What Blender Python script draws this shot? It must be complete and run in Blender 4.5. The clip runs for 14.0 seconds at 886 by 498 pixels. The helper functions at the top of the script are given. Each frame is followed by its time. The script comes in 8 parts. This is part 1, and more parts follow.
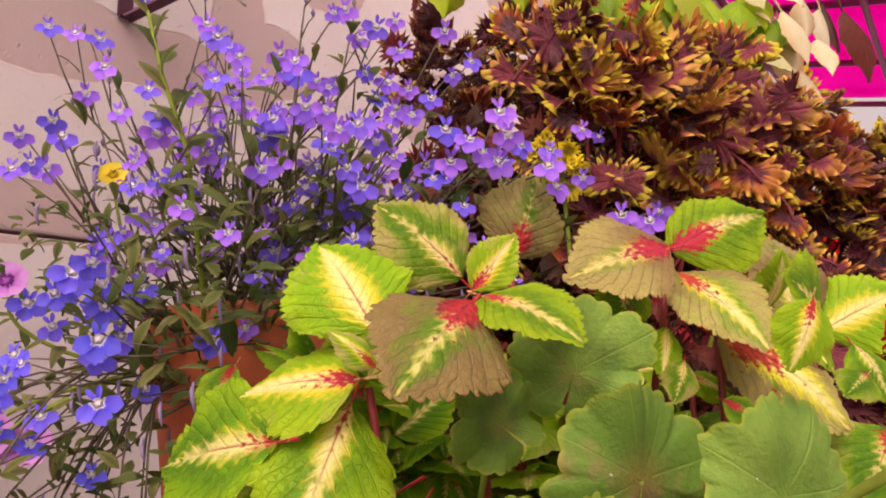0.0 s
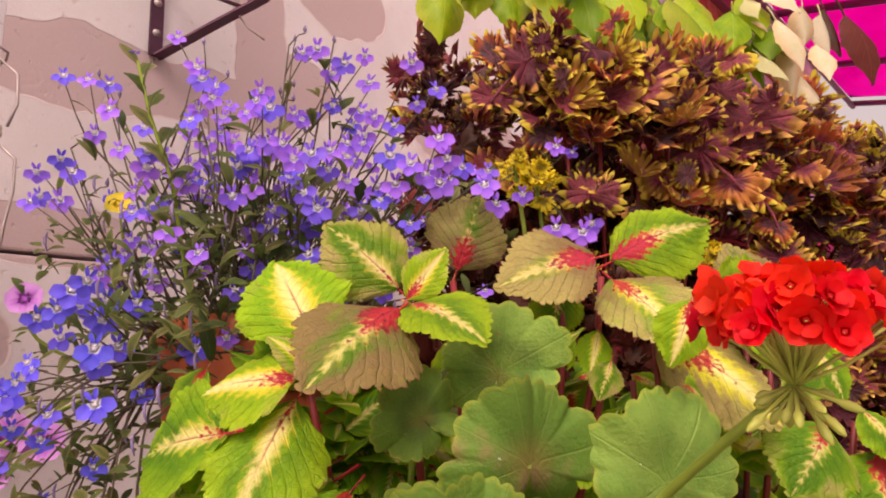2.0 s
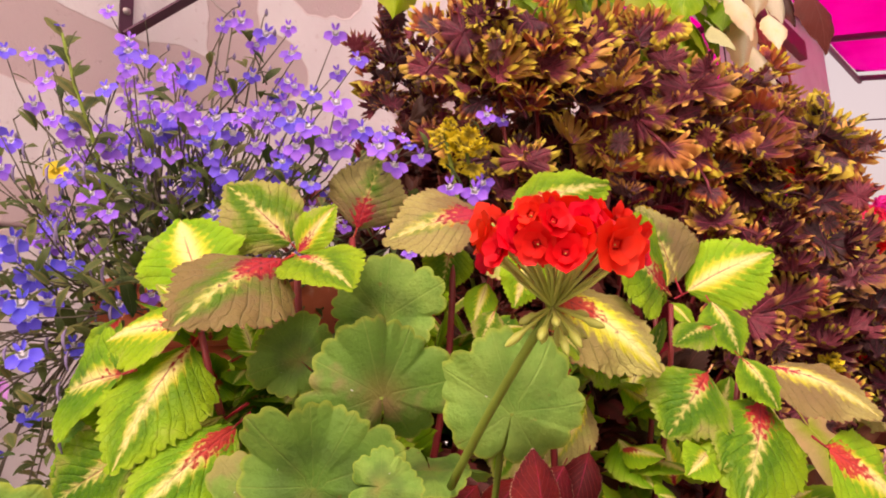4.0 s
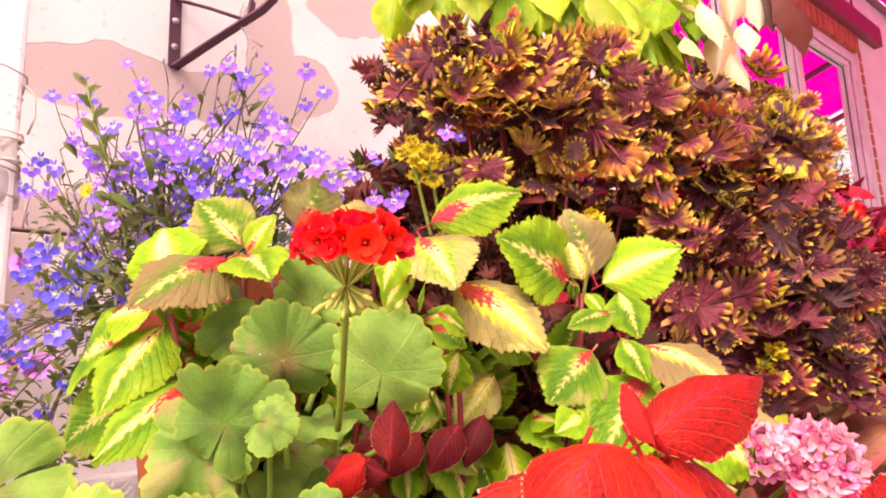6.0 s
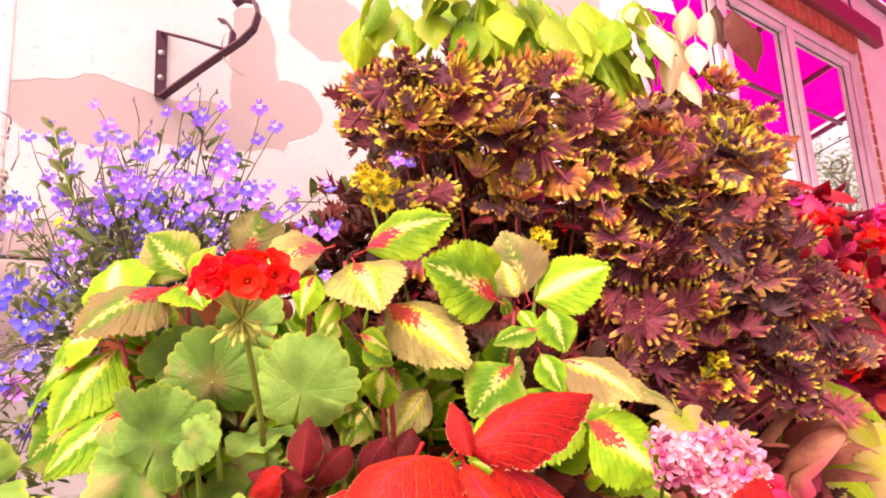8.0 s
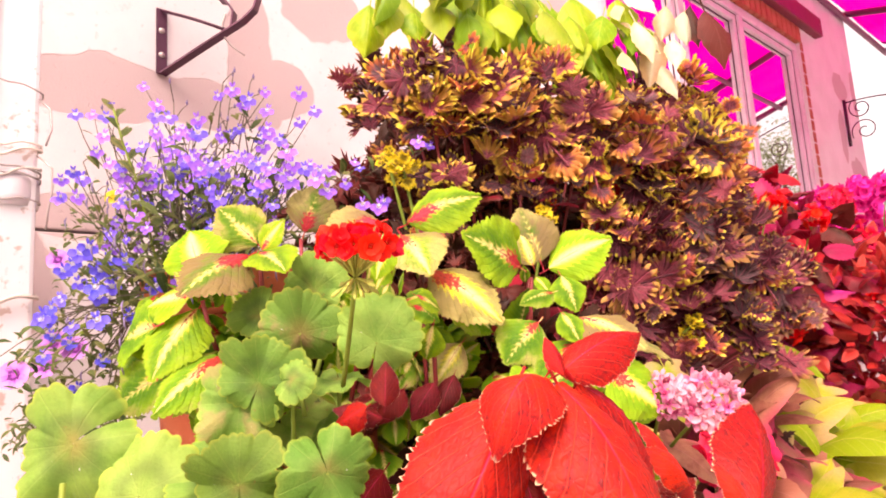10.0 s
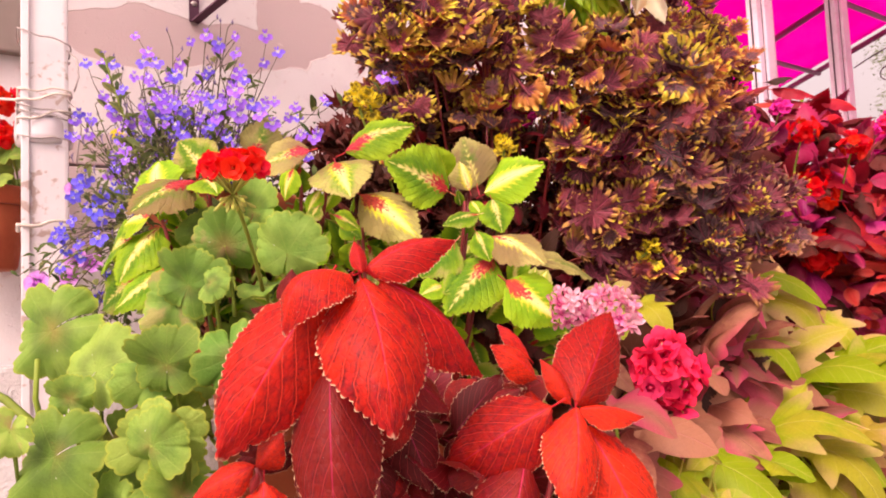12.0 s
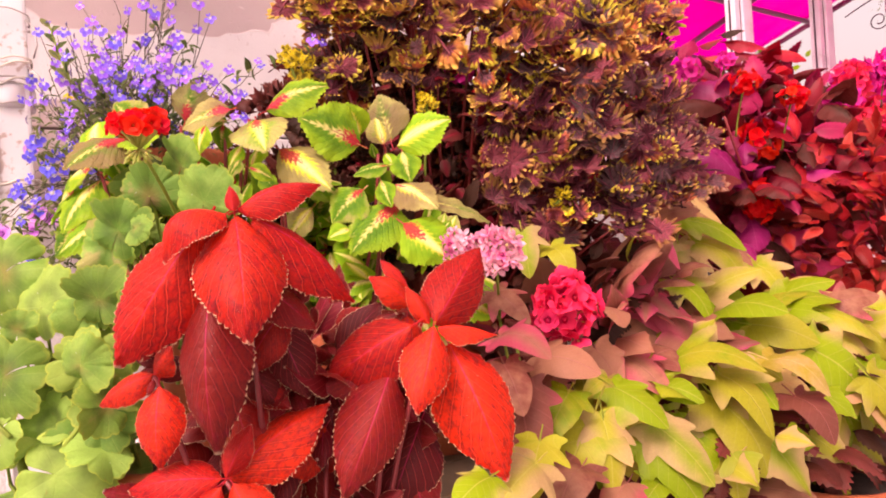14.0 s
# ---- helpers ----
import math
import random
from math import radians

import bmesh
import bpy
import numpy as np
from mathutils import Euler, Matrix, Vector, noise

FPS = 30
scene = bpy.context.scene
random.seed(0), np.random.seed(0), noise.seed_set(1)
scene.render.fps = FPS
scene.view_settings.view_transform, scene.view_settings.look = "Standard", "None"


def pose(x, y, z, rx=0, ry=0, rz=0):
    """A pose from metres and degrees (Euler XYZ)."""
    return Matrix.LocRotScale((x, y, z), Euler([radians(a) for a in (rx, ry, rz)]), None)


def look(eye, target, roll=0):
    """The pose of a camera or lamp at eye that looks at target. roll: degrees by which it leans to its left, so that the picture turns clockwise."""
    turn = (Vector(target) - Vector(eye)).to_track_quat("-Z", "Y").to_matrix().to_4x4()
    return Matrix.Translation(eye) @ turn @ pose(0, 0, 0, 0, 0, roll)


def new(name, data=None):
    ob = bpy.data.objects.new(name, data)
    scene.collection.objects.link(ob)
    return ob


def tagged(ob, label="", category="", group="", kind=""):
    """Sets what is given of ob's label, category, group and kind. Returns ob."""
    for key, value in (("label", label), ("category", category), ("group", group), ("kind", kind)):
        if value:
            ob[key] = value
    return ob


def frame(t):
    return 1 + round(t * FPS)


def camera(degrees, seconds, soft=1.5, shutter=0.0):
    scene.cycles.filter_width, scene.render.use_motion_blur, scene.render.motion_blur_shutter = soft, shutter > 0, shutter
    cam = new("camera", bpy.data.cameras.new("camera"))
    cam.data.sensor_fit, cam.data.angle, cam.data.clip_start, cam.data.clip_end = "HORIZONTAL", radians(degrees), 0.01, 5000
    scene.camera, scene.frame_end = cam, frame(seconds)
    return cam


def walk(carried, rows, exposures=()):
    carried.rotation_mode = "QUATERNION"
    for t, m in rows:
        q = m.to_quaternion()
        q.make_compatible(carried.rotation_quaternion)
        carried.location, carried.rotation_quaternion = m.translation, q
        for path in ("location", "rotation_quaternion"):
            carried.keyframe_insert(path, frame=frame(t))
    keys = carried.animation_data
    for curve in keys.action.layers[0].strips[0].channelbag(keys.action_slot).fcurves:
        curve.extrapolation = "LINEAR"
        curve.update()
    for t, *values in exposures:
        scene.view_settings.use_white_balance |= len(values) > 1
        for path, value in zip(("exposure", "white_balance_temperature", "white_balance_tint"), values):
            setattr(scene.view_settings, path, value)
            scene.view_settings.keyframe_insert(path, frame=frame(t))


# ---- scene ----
cam = camera(68.0, 14.0, 1.9)
METRES, EYE, TILT, LEAN, TURN = 1.0, 1.2, 0.0, 0.0, 38.3
ROWS = [
    (0.0, 0.0, 0.0, 0.0, 0.33, 10.02, 1.88),
    (0.5, 0.0124, -0.0052, -0.0048, 1.73, 10.15, 1.89),
    (1.0, 0.027, -0.017, -0.0077, 3.37, 10.85, 1.96),
    (1.5, 0.0488, -0.0263, -0.0096, 4.33, 10.98, 2.12),
    (2.0, 0.0694, -0.0383, -0.01, 5.07, 11.36, 2.36),
    (2.5, 0.0815, -0.045, -0.0168, 5.88, 11.21, 2.3),
    (3.0, 0.0946, -0.0351, -0.0252, 5.58, 10.19, 2.52),
    (3.5, 0.1167, -0.0379, -0.0292, 5.38, 9.77, 2.57),
    (6.0, 0.2907, -0.1344, -0.0599, 12.99, 10.21, 2.02),
    (6.5, 0.3083, -0.1339, -0.0613, 13.25, 10.14, 2.16),
    (7.0, 0.3406, -0.1305, -0.0621, 13.67, 10.12, 2.7),
    (7.5, 0.3713, -0.1419, -0.0566, 14.94, 10.98, 2.96),
    (10.0, 0.3113, -0.2742, -0.0723, 10.23, 8.63, 3.48),
    (10.5, 0.3012, -0.2986, -0.0929, 9.39, 6.79, 3.25),
    (11.0, 0.3515, -0.2914, -0.1037, 11.79, 5.53, 3.28),
    (11.5, 0.4423, -0.2815, -0.1033, 16.14, 4.79, 2.53),
    (12.0, 0.5252, -0.2948, -0.1107, 19.08, 3.76, 2.56),
    (12.5, 0.5778, -0.3101, -0.1179, 20.47, 2.66, 2.44),
    (13.0, 0.6177, -0.3249, -0.1269, 20.41, 2.04, 2.76),
    (13.5, 0.6563, -0.3338, -0.1337, 20.53, 1.19, 3.58),
    (14.0, 0.6776, -0.3351, -0.1403, 19.95, 0.32, 3.4),
]
EXPOSURES = [(t, stops + 0.08, 7900, tint) for t, stops, tint in ((0.0, 0.15, 37), (3.5, 0.22, 38), (4.6, 0.65, 40), (5.8, 1.06, 41), (7.7, 1.20, 41), (9.8, 1.21, 38), (10.5, 1.12, 38), (11.2, 1.07, 39), (12.0, 0.77, 41), (13.0, 0.80, 42), (14.0, 0.88, 43))]
walk(cam, [(t, pose(0, 0, EYE, TILT, LEAN, TURN) @ pose(METRES * x, METRES * y, METRES * z, 90 + pitch, roll, yaw)) for t, x, y, z, yaw, pitch, roll in ROWS], EXPOSURES)

# ---- light ----
world = bpy.data.worlds.new("sky")
scene.world = world
world.use_nodes = True
wn = world.node_tree.nodes
sky = wn.new("ShaderNodeTexSky")
sky.sky_type, sky.sun_disc = "NISHITA", False
sky.sun_elevation, sky.sun_rotation = radians(52), radians(150)
sky.air_density, sky.dust_density, sky.ozone_density = 1.6, 6.0, 1.0
wn["Background"].inputs["Strength"].default_value = 0.15
pale = wn.new("ShaderNodeHueSaturation")
pale.inputs["Saturation"].default_value = 0.22
world.node_tree.links.new(sky.outputs[0], pale.inputs["Color"])
world.node_tree.links.new(pale.outputs[0], wn["Background"].inputs["Color"])
sun = new("sun", bpy.data.lights.new("sun", "SUN"))
sun.data.energy, sun.data.angle, sun.data.color = 0.9, radians(20), (1.0, 0.96, 0.9)
sun.matrix_world = look((2.2, -3.2, 6.0), (-0.2, 0.9, 1.2))


# ---- small tools ----
class Num:
    """A value in a node tree, with arithmetic."""

    def __init__(self, tree, socket):
        self.tree, self.socket = tree, socket

    def op(self, kind, *others, clamp=False):
        node = self.tree.nodes.new("ShaderNodeMath")
        node.operation, node.use_clamp = kind, clamp
        for k, v in enumerate((self, *others)):
            if isinstance(v, Num):
                self.tree.links.new(v.socket, node.inputs[k])
            else:
                node.inputs[k].default_value = v
        return Num(self.tree, node.outputs[0])

    def __add__(self, o): return self.op("ADD", o)
    def __radd__(self, o): return self.op("ADD", o)
    def __sub__(self, o): return self.op("SUBTRACT", o)
    def __rsub__(self, o): return (self * -1.0) + o
    def __mul__(self, o): return self.op("MULTIPLY", o)
    def __rmul__(self, o): return self.op("MULTIPLY", o)

    def step(self, a, b):
        node = self.tree.nodes.new("ShaderNodeMapRange")
        node.interpolation_type = "SMOOTHSTEP"
        self.tree.links.new(self.socket, node.inputs[0])
        node.inputs[1].default_value, node.inputs[2].default_value = a, b
        return Num(self.tree, node.outputs[0])


class Paint:
    """A material under construction."""

    def __init__(self, name, rough=0.5, metal=0.0, translucent=0.0, coat=0.0):
        self.m = bpy.data.materials.new(name)
        self.m.use_nodes = True
        self.tree = self.m.node_tree
        self.nodes, self.links = self.tree.nodes, self.tree.links
        self.shader = self.nodes["Principled BSDF"]
        self.shader.inputs["Roughness"].default_value = rough
        self.shader.inputs["Metallic"].default_value = metal
        self.shader.inputs["Coat Weight"].default_value = coat
        self.translucent = translucent
        if translucent:
            self.shader.inputs["Specular IOR Level"].default_value = 0.2

    def uv(self, layer="uv"):
        node = self.nodes.new("ShaderNodeUVMap")
        node.uv_map = layer
        split = self.nodes.new("ShaderNodeSeparateXYZ")
        self.links.new(node.outputs[0], split.inputs[0])
        return Num(self.tree, split.outputs[0]), Num(self.tree, split.outputs[1])

    def place(self, world_space=False):
        if world_space:
            return self.nodes.new("ShaderNodeNewGeometry").outputs["Position"]
        return self.nodes.new("ShaderNodeTexCoord").outputs["Object"]

    def chance(self):
        one = Num(self.tree, self.nodes.new("ShaderNodeObjectInfo").outputs["Random"])
        return (one + self.island()).op("FRACT")

    def island(self):
        return Num(self.tree, self.nodes.new("ShaderNodeNewGeometry").outputs["Random Per Island"])

    def noise(self, scale, detail=3.0, space=None, rough=0.55, world_space=False):
        node = self.nodes.new("ShaderNodeTexNoise")
        node.inputs["Scale"].default_value, node.inputs["Detail"].default_value = scale, detail
        node.inputs["Roughness"].default_value = rough
        self.links.new(space or self.place(world_space), node.inputs["Vector"])
        return Num(self.tree, node.outputs[0])

    def cells(self, scale, space=None):
        """How far a point lies from the rim of its cell."""
        node = self.nodes.new("ShaderNodeTexVoronoi")
        node.feature = "DISTANCE_TO_EDGE"
        node.inputs["Scale"].default_value = scale
        self.links.new(space or self.place(), node.inputs["Vector"])
        return Num(self.tree, node.outputs["Distance"])

    def colour(self, rgb):
        node = self.nodes.new("ShaderNodeRGB")
        node.outputs[0].default_value = (*rgb, 1)
        return node.outputs[0]

    def mix(self, a, b, f):
        node = self.nodes.new("ShaderNodeMix")
        node.data_type = "RGBA"
        for k, v in ((6, a), (7, b)):
            if isinstance(v, tuple):
                node.inputs[k].default_value = (*v, 1)
            else:
                self.links.new(v, node.inputs[k])
        if isinstance(f, Num):
            self.links.new(f.socket, node.inputs[0])
        else:
            node.inputs[0].default_value = f
        return node.outputs[2]

    def shift(self, c, value=None, hue=None, sat=None):
        node = self.nodes.new("ShaderNodeHueSaturation")
        self.links.new(c, node.inputs["Color"])
        for key, v in (("Value", value), ("Hue", hue), ("Saturation", sat)):
            if isinstance(v, Num):
                self.links.new(v.socket, node.inputs[key])
            elif v is not None:
                node.inputs[key].default_value = v
        return node.outputs[0]

    def bump(self, h, strength=0.4, distance=0.002):
        node = self.nodes.new("ShaderNodeBump")
        node.inputs["Strength"].default_value, node.inputs["Distance"].default_value = strength, distance
        self.links.new(h.socket, node.inputs["Height"])
        self.links.new(node.outputs[0], self.shader.inputs["Normal"])

    def rough(self, v):
        self.links.new(v.socket, self.shader.inputs["Roughness"])

    def done(self, c):
        self.links.new(c, self.shader.inputs["Base Color"])
        if self.translucent:
            thin = self.nodes.new("ShaderNodeBsdfTranslucent")
            self.links.new(c, thin.inputs[0])
            both = self.nodes.new("ShaderNodeMixShader")
            both.inputs[0].default_value = self.translucent
            self.links.new(self.shader.outputs[0], both.inputs[1])
            self.links.new(thin.outputs[0], both.inputs[2])
            self.links.new(both.outputs[0], self.nodes["Material Output"].inputs[0])
        return self.m


def plain(name, rgb, rough=0.5, metal=0.0, translucent=0.0, vary=0.25, scale=60.0, relief=0.0):
    """A surface of one colour with fine and coarse variation."""
    p = Paint(name, rough, metal, translucent)
    fine, coarse = p.noise(scale, 4), p.noise(scale / 9, 2)
    c = p.shift(p.colour(rgb), value=(fine * 0.6 + coarse * 0.4 - 0.5) * (2 * vary) + 1.0 + (p.chance() - 0.5) * vary)
    if relief:
        p.bump(fine, relief)
    return p.done(c)


# ---- leaf and petal surfaces (u runs from base to tip, v from midrib to margin) ----
def variegated(name, tan, blush, plum=0.0):
    p = Paint(name, 0.5, translucent=0.26)
    u, a = p.uv()
    r = p.chance()
    n, n2 = p.noise(4, 4), p.noise(22, 4)
    side = (u * 9.0 - a * 3.4 + (n - 0.5) * 0.14).op("FRACT")
    vein = (side - 0.5).op("ABSOLUTE").step(0.40, 0.5)
    broad = (side - 0.5).op("ABSOLUTE").step(0.12, 0.5)
    mesh = 1.0 - p.cells(19).step(0.0, 0.10)
    green = p.mix((0.075, 0.23, 0.008), (0.19, 0.42, 0.012), (n + (r - 0.5) * 0.6).step(0.3, 0.7))
    green = p.mix(green, (0.34, 0.55, 0.018), (a.step(0.35, 1.0) * 0.65 + n2.step(0.5, 0.7) * 0.25))
    green = p.mix(green, (0.035, 0.12, 0.006), vein * 0.14 + mesh * 0.05)
    flush = (a * 0.35 + n * 1.0 + (r * 3.0).op("FRACT") * 0.6 + tan * 2.6).step(1.14, 1.5)
    brown = p.mix((0.50, 0.40, 0.15), (0.27, 0.12, 0.08), (0.95 + plum - u * 1.2 + (n - 0.5) * 1.2 + ((r * 19.0).op("FRACT") - 0.5) * 0.6).step(0.12, 0.60) * (tan * 3.4))
    green = p.mix(green, p.mix(brown, (0.26, 0.16, 0.09), vein * 0.6 + mesh * 0.3), flush * 0.8)
    centre = (0.27 - a * 1.0 - u * 0.14 + (n - 0.5) * 0.55 + broad * 0.13 + (n2 - 0.5) * 0.30 + (r - 0.5) * 0.42).step(-0.06, 0.24)
    c = p.mix(green, (0.70, 0.66, 0.045), centre)
    c = p.mix(c, (0.86, 0.80, 0.36), (centre * (1.0 - a.step(0.03, 0.30))) * 0.85)
    c = p.mix(c, (0.42, 0.46, 0.03), centre * vein * 0.35)
    blotch = (0.25 - u * 1.0 - a * 0.75 + broad * 0.10 + (n - 0.5) * 0.5 + (n2 - 0.5) * 0.75 + ((r * 11.0).op("FRACT") - 0.5) * 0.5 + blush).step(0.02, 0.20)
    c = p.mix(c, p.mix((0.58, 0.010, 0.035), (0.16, 0.012, 0.03), ((n2 - 0.5) * 2.5 + a * 2.2 + u).step(0.4, 1.1) * (blush * 4.0 + 0.1)), blotch * 0.95)
    c = p.mix(c, (0.05, 0.02, 0.02), n2.step(0.60, 0.66) * (0.62 - u * 0.7 - a * 0.4 + blush).step(0.0, 0.5) * (0.25 + blush * 2.0))
    c = p.mix(c, (0.42, 0.03, 0.06), (1.0 - a.step(0.0, 0.025)) * (1.0 - u.step(0.35, 0.7)) * 0.8)
    c = p.mix(c, (0.30, 0.07, 0.05), a.step(0.972, 0.995) * (0.35 + tan * 2.0))
    c = p.mix(c, (0.06, 0.03, 0.02), p.noise(14, 5).step(0.70, 0.76) * 0.4)
    c = p.shift(c, value=0.85 + r * 0.3, hue=0.49 + (r * 7.0).op("FRACT") * 0.02)
    p.bump(vein * -0.8 + broad * -0.15 + mesh * -0.35 + (1.0 - a.step(0.0, 0.05)) * -0.8 + n2 * 0.3, 0.5, 0.003)
    return p.done(c)


def red_coleus(name, light, deep, vein_rgb, depth):
    p = Paint(name, 0.48, translucent=0.2)
    u, a = p.uv()
    r = p.chance()
    n = p.noise(3, 3)
    side = (u * 8.0 - a * 3.4 + (n - 0.5) * 0.3).op("FRACT")
    off = (side - 0.5).op("ABSOLUTE")
    vein = off.step(0.43, 0.5)
    beside = off.step(0.20, 0.40) * (1.0 - off.step(0.41, 0.47))
    cell = p.cells(22)
    mesh = cell.step(0.0, 0.22)
    fine, fleck, blot, patch = p.noise(60, 3), p.noise(120, 2), p.noise(11, 4), p.noise(19, 4)
    old = (n * 0.9 + u * 0.35 + a * 0.15 + ((r * 7.0).op("FRACT") - 0.5) * 0.7).step(0.42, 0.95)
    c = p.mix(light, deep, old)
    c = p.mix(c, (0.30, 0.004, 0.030), (blot + (r - 0.5) * 0.2).step(0.50, 0.68) * 0.35)
    c = p.mix(c, (0.10, 0.005, 0.008), (1.0 - mesh * 0.6) * (1.0 - vein) * ((blot - 0.25) * 0.9 + old * 0.3) * depth)
    c = p.mix(c, (0.10, 0.006, 0.009), patch.step(0.44, 0.74) * (1.0 - vein) * (a.step(0.0, 0.35) * 0.40 + 0.20))
    c = p.mix(c, (0.055, 0.005, 0.008), beside * fine.step(0.36, 0.60) * (depth * 0.75 * a.step(0.02, 0.12)))
    c = p.mix(c, vein_rgb, vein * 0.7)
    c = p.mix(c, (0.62, 0.03, 0.12), (1.0 - a.step(0.0, 0.03)) * (1.0 - u * 0.8) * 0.85)
    c = p.mix(c, (0.80, 0.56, 0.34), a.step(0.966, 0.988) * fleck.step(0.22, 0.38) * 0.9)
    c = p.mix(c, (0.78, 0.62, 0.42), u.step(0.975, 0.995) * 0.6)
    c = p.mix(c, (0.75, 0.62, 0.5), p.noise(55, 2).step(0.76, 0.79) * 0.5)
    p.bump(vein * -0.6 + mesh * 0.3 + patch * 0.25 + fine * 0.15 + (1.0 - a.step(0.0, 0.04)) * -0.5, 0.4, 0.002)
    return p.done(p.shift(c, value=0.78 + (r * 5.0).op("FRACT") * 0.36))


# For upper leaves: yellower tips, and a raised value that paints in the light.
def frilled(name="frilled_coleus_leaf", toplit=0.0):
    p = Paint(name, 0.5, translucent=0.18)
    ang, e = p.uv()
    r = p.chance()
    n, fine = p.noise(5, 3), p.noise(34, 3)
    ray = ((ang * 20.0).op("FRACT") - 0.5).op("ABSOLUTE")
    wide = ((ang * 10.0).op("FRACT") - 0.5).op("ABSOLUTE")
    line = (1.0 - (wide * (e + 0.1)).step(0.010, 0.05)) * (1.0 - e.step(0.55, 0.8))
    groove = ray.step(0.34, 0.48) * e.step(0.66, 0.86)
    c = p.mix((0.105, 0.019, 0.030), (0.27, 0.050, 0.066), (n + (r - 0.5) * 0.7).step(0.3, 0.7))
    c = p.mix(c, (0.12, 0.085, 0.085), ((r * 13.0).op("FRACT")).step(0.66, 0.80) * 0.7)
    c = p.mix(c, (0.025, 0.007, 0.012), (p.noise(15, 4).step(0.48, 0.60) * 0.35 + fine.step(0.48, 0.60) * 0.3) * (1.0 - e.step(0.72, 0.9)))
    c = p.mix(c, (0.46, 0.07, 0.14), line * 0.45)
    warm = (e + (n - 0.5) * 0.4 + ((r * 5.0).op("FRACT") - 0.5) * 0.5 + toplit * 0.18).step(0.66, 0.90)
    c = p.mix(c, p.mix((0.46, 0.11, 0.025), (0.34, 0.19, 0.022), (r * 3.0).op("FRACT").step(0.45, 0.75)), warm * (1.0 - groove * 0.8) * (0.55 + 0.2 * toplit))
    c = p.mix(c, (0.05, 0.016, 0.014), groove * 0.45)
    rim = (e + (fine - 0.5) * 0.16 + ((r * 17.0).op("FRACT") - 0.5) * 0.30 + toplit * 0.10).step(0.80, 0.93)
    tips = p.mix((0.62, 0.50, 0.05), (0.68, 0.36, 0.09), ((r * 9.0).op("FRACT") * 0.7 + n * 0.5).step(0.62, 0.85))
    tips = p.mix(tips, (0.34, 0.16, 0.14), (r * 29.0).op("FRACT").step(0.60 + 0.34 * toplit, 0.66 + 0.34 * toplit) * 0.8)
    c = p.mix(c, tips, rim * (1.0 - groove * 0.7) * 0.92)
    p.bump(line * -0.6 + groove * -0.9 + fine * 0.5, 0.8, 0.003)
    return p.done(p.shift(c, value=(0.68 + 0.18 * toplit) + (r * 5.0).op("FRACT") * 0.5))


def yellow_frilled():
    p = Paint("yellow_frilled_leaf", 0.5, translucent=0.25)
    u, e = p.uv()
    n = p.noise(40, 3)
    c = p.mix((0.20, 0.15, 0.015), (0.76, 0.60, 0.03), (e + (n - 0.5) * 0.6).step(0.25, 0.6))
    return p.done(p.shift(c, value=0.8 + p.chance() * 0.4))


def geranium_green():
    p = Paint("geranium_leaf", 0.58, translucent=0.24)
    ang, rad = p.uv()
    r = p.chance()
    n, fine = p.noise(2.6, 3), p.noise(30, 4)
    ray = ((ang * 8.0).op("FRACT") - 0.5).op("ABSOLUTE")
    vein = 1.0 - (ray * (rad + 0.05)).step(0.004, 0.022)
    c = p.mix((0.15, 0.33, 0.045), (0.29, 0.46, 0.085), (n + (r - 0.5) * 0.6).step(0.3, 0.75))
    c = p.mix(c, (0.24, 0.40, 0.06), (rad * 0.7 + n * 0.5 + (r * 7.0).op("FRACT") * 0.3).step(0.8, 1.3) * 0.7)
    c = p.mix(c, (0.40, 0.55, 0.12), vein * 0.22)
    c = p.mix(c, (0.30, 0.17, 0.06), (1.0 - rad.step(0.05, 0.55)) * (n + (r * 11.0).op("FRACT") * 0.5).step(0.62, 0.95) * 0.6)
    c = p.mix(c, (0.50, 0.56, 0.07), rad.step(0.93, 1.0) * 0.5)
    c = p.mix(c, (0.07, 0.13, 0.03), (1.0 - (rad - 0.42 + (n - 0.5) * 0.5).op("ABSOLUTE").step(0.0, 0.32)) * (r * 13.0).op("FRACT") * 0.55)
    c = p.mix(c, (0.42, 0.24, 0.13), ((n - 0.5) * 1.6 + (r * 5.0).op("FRACT") - rad * 0.15).step(0.85, 1.1) * 0.55)
    c = p.mix(c, (0.36, 0.20, 0.06), p.noise(9, 4).step(0.68, 0.74) * 0.45)
    c = p.mix(c, (0.8, 0.8, 0.74), p.noise(24, 2).step(0.755, 0.775) * 0.8)
    p.bump(vein * -0.25 + fine * 0.8 + n * 1.0, 0.5, 0.003)
    return p.done(p.shift(c, value=0.52 + r * 0.40 + fine * 0.26, hue=0.486 + (r * 3.0).op("FRACT") * 0.03))


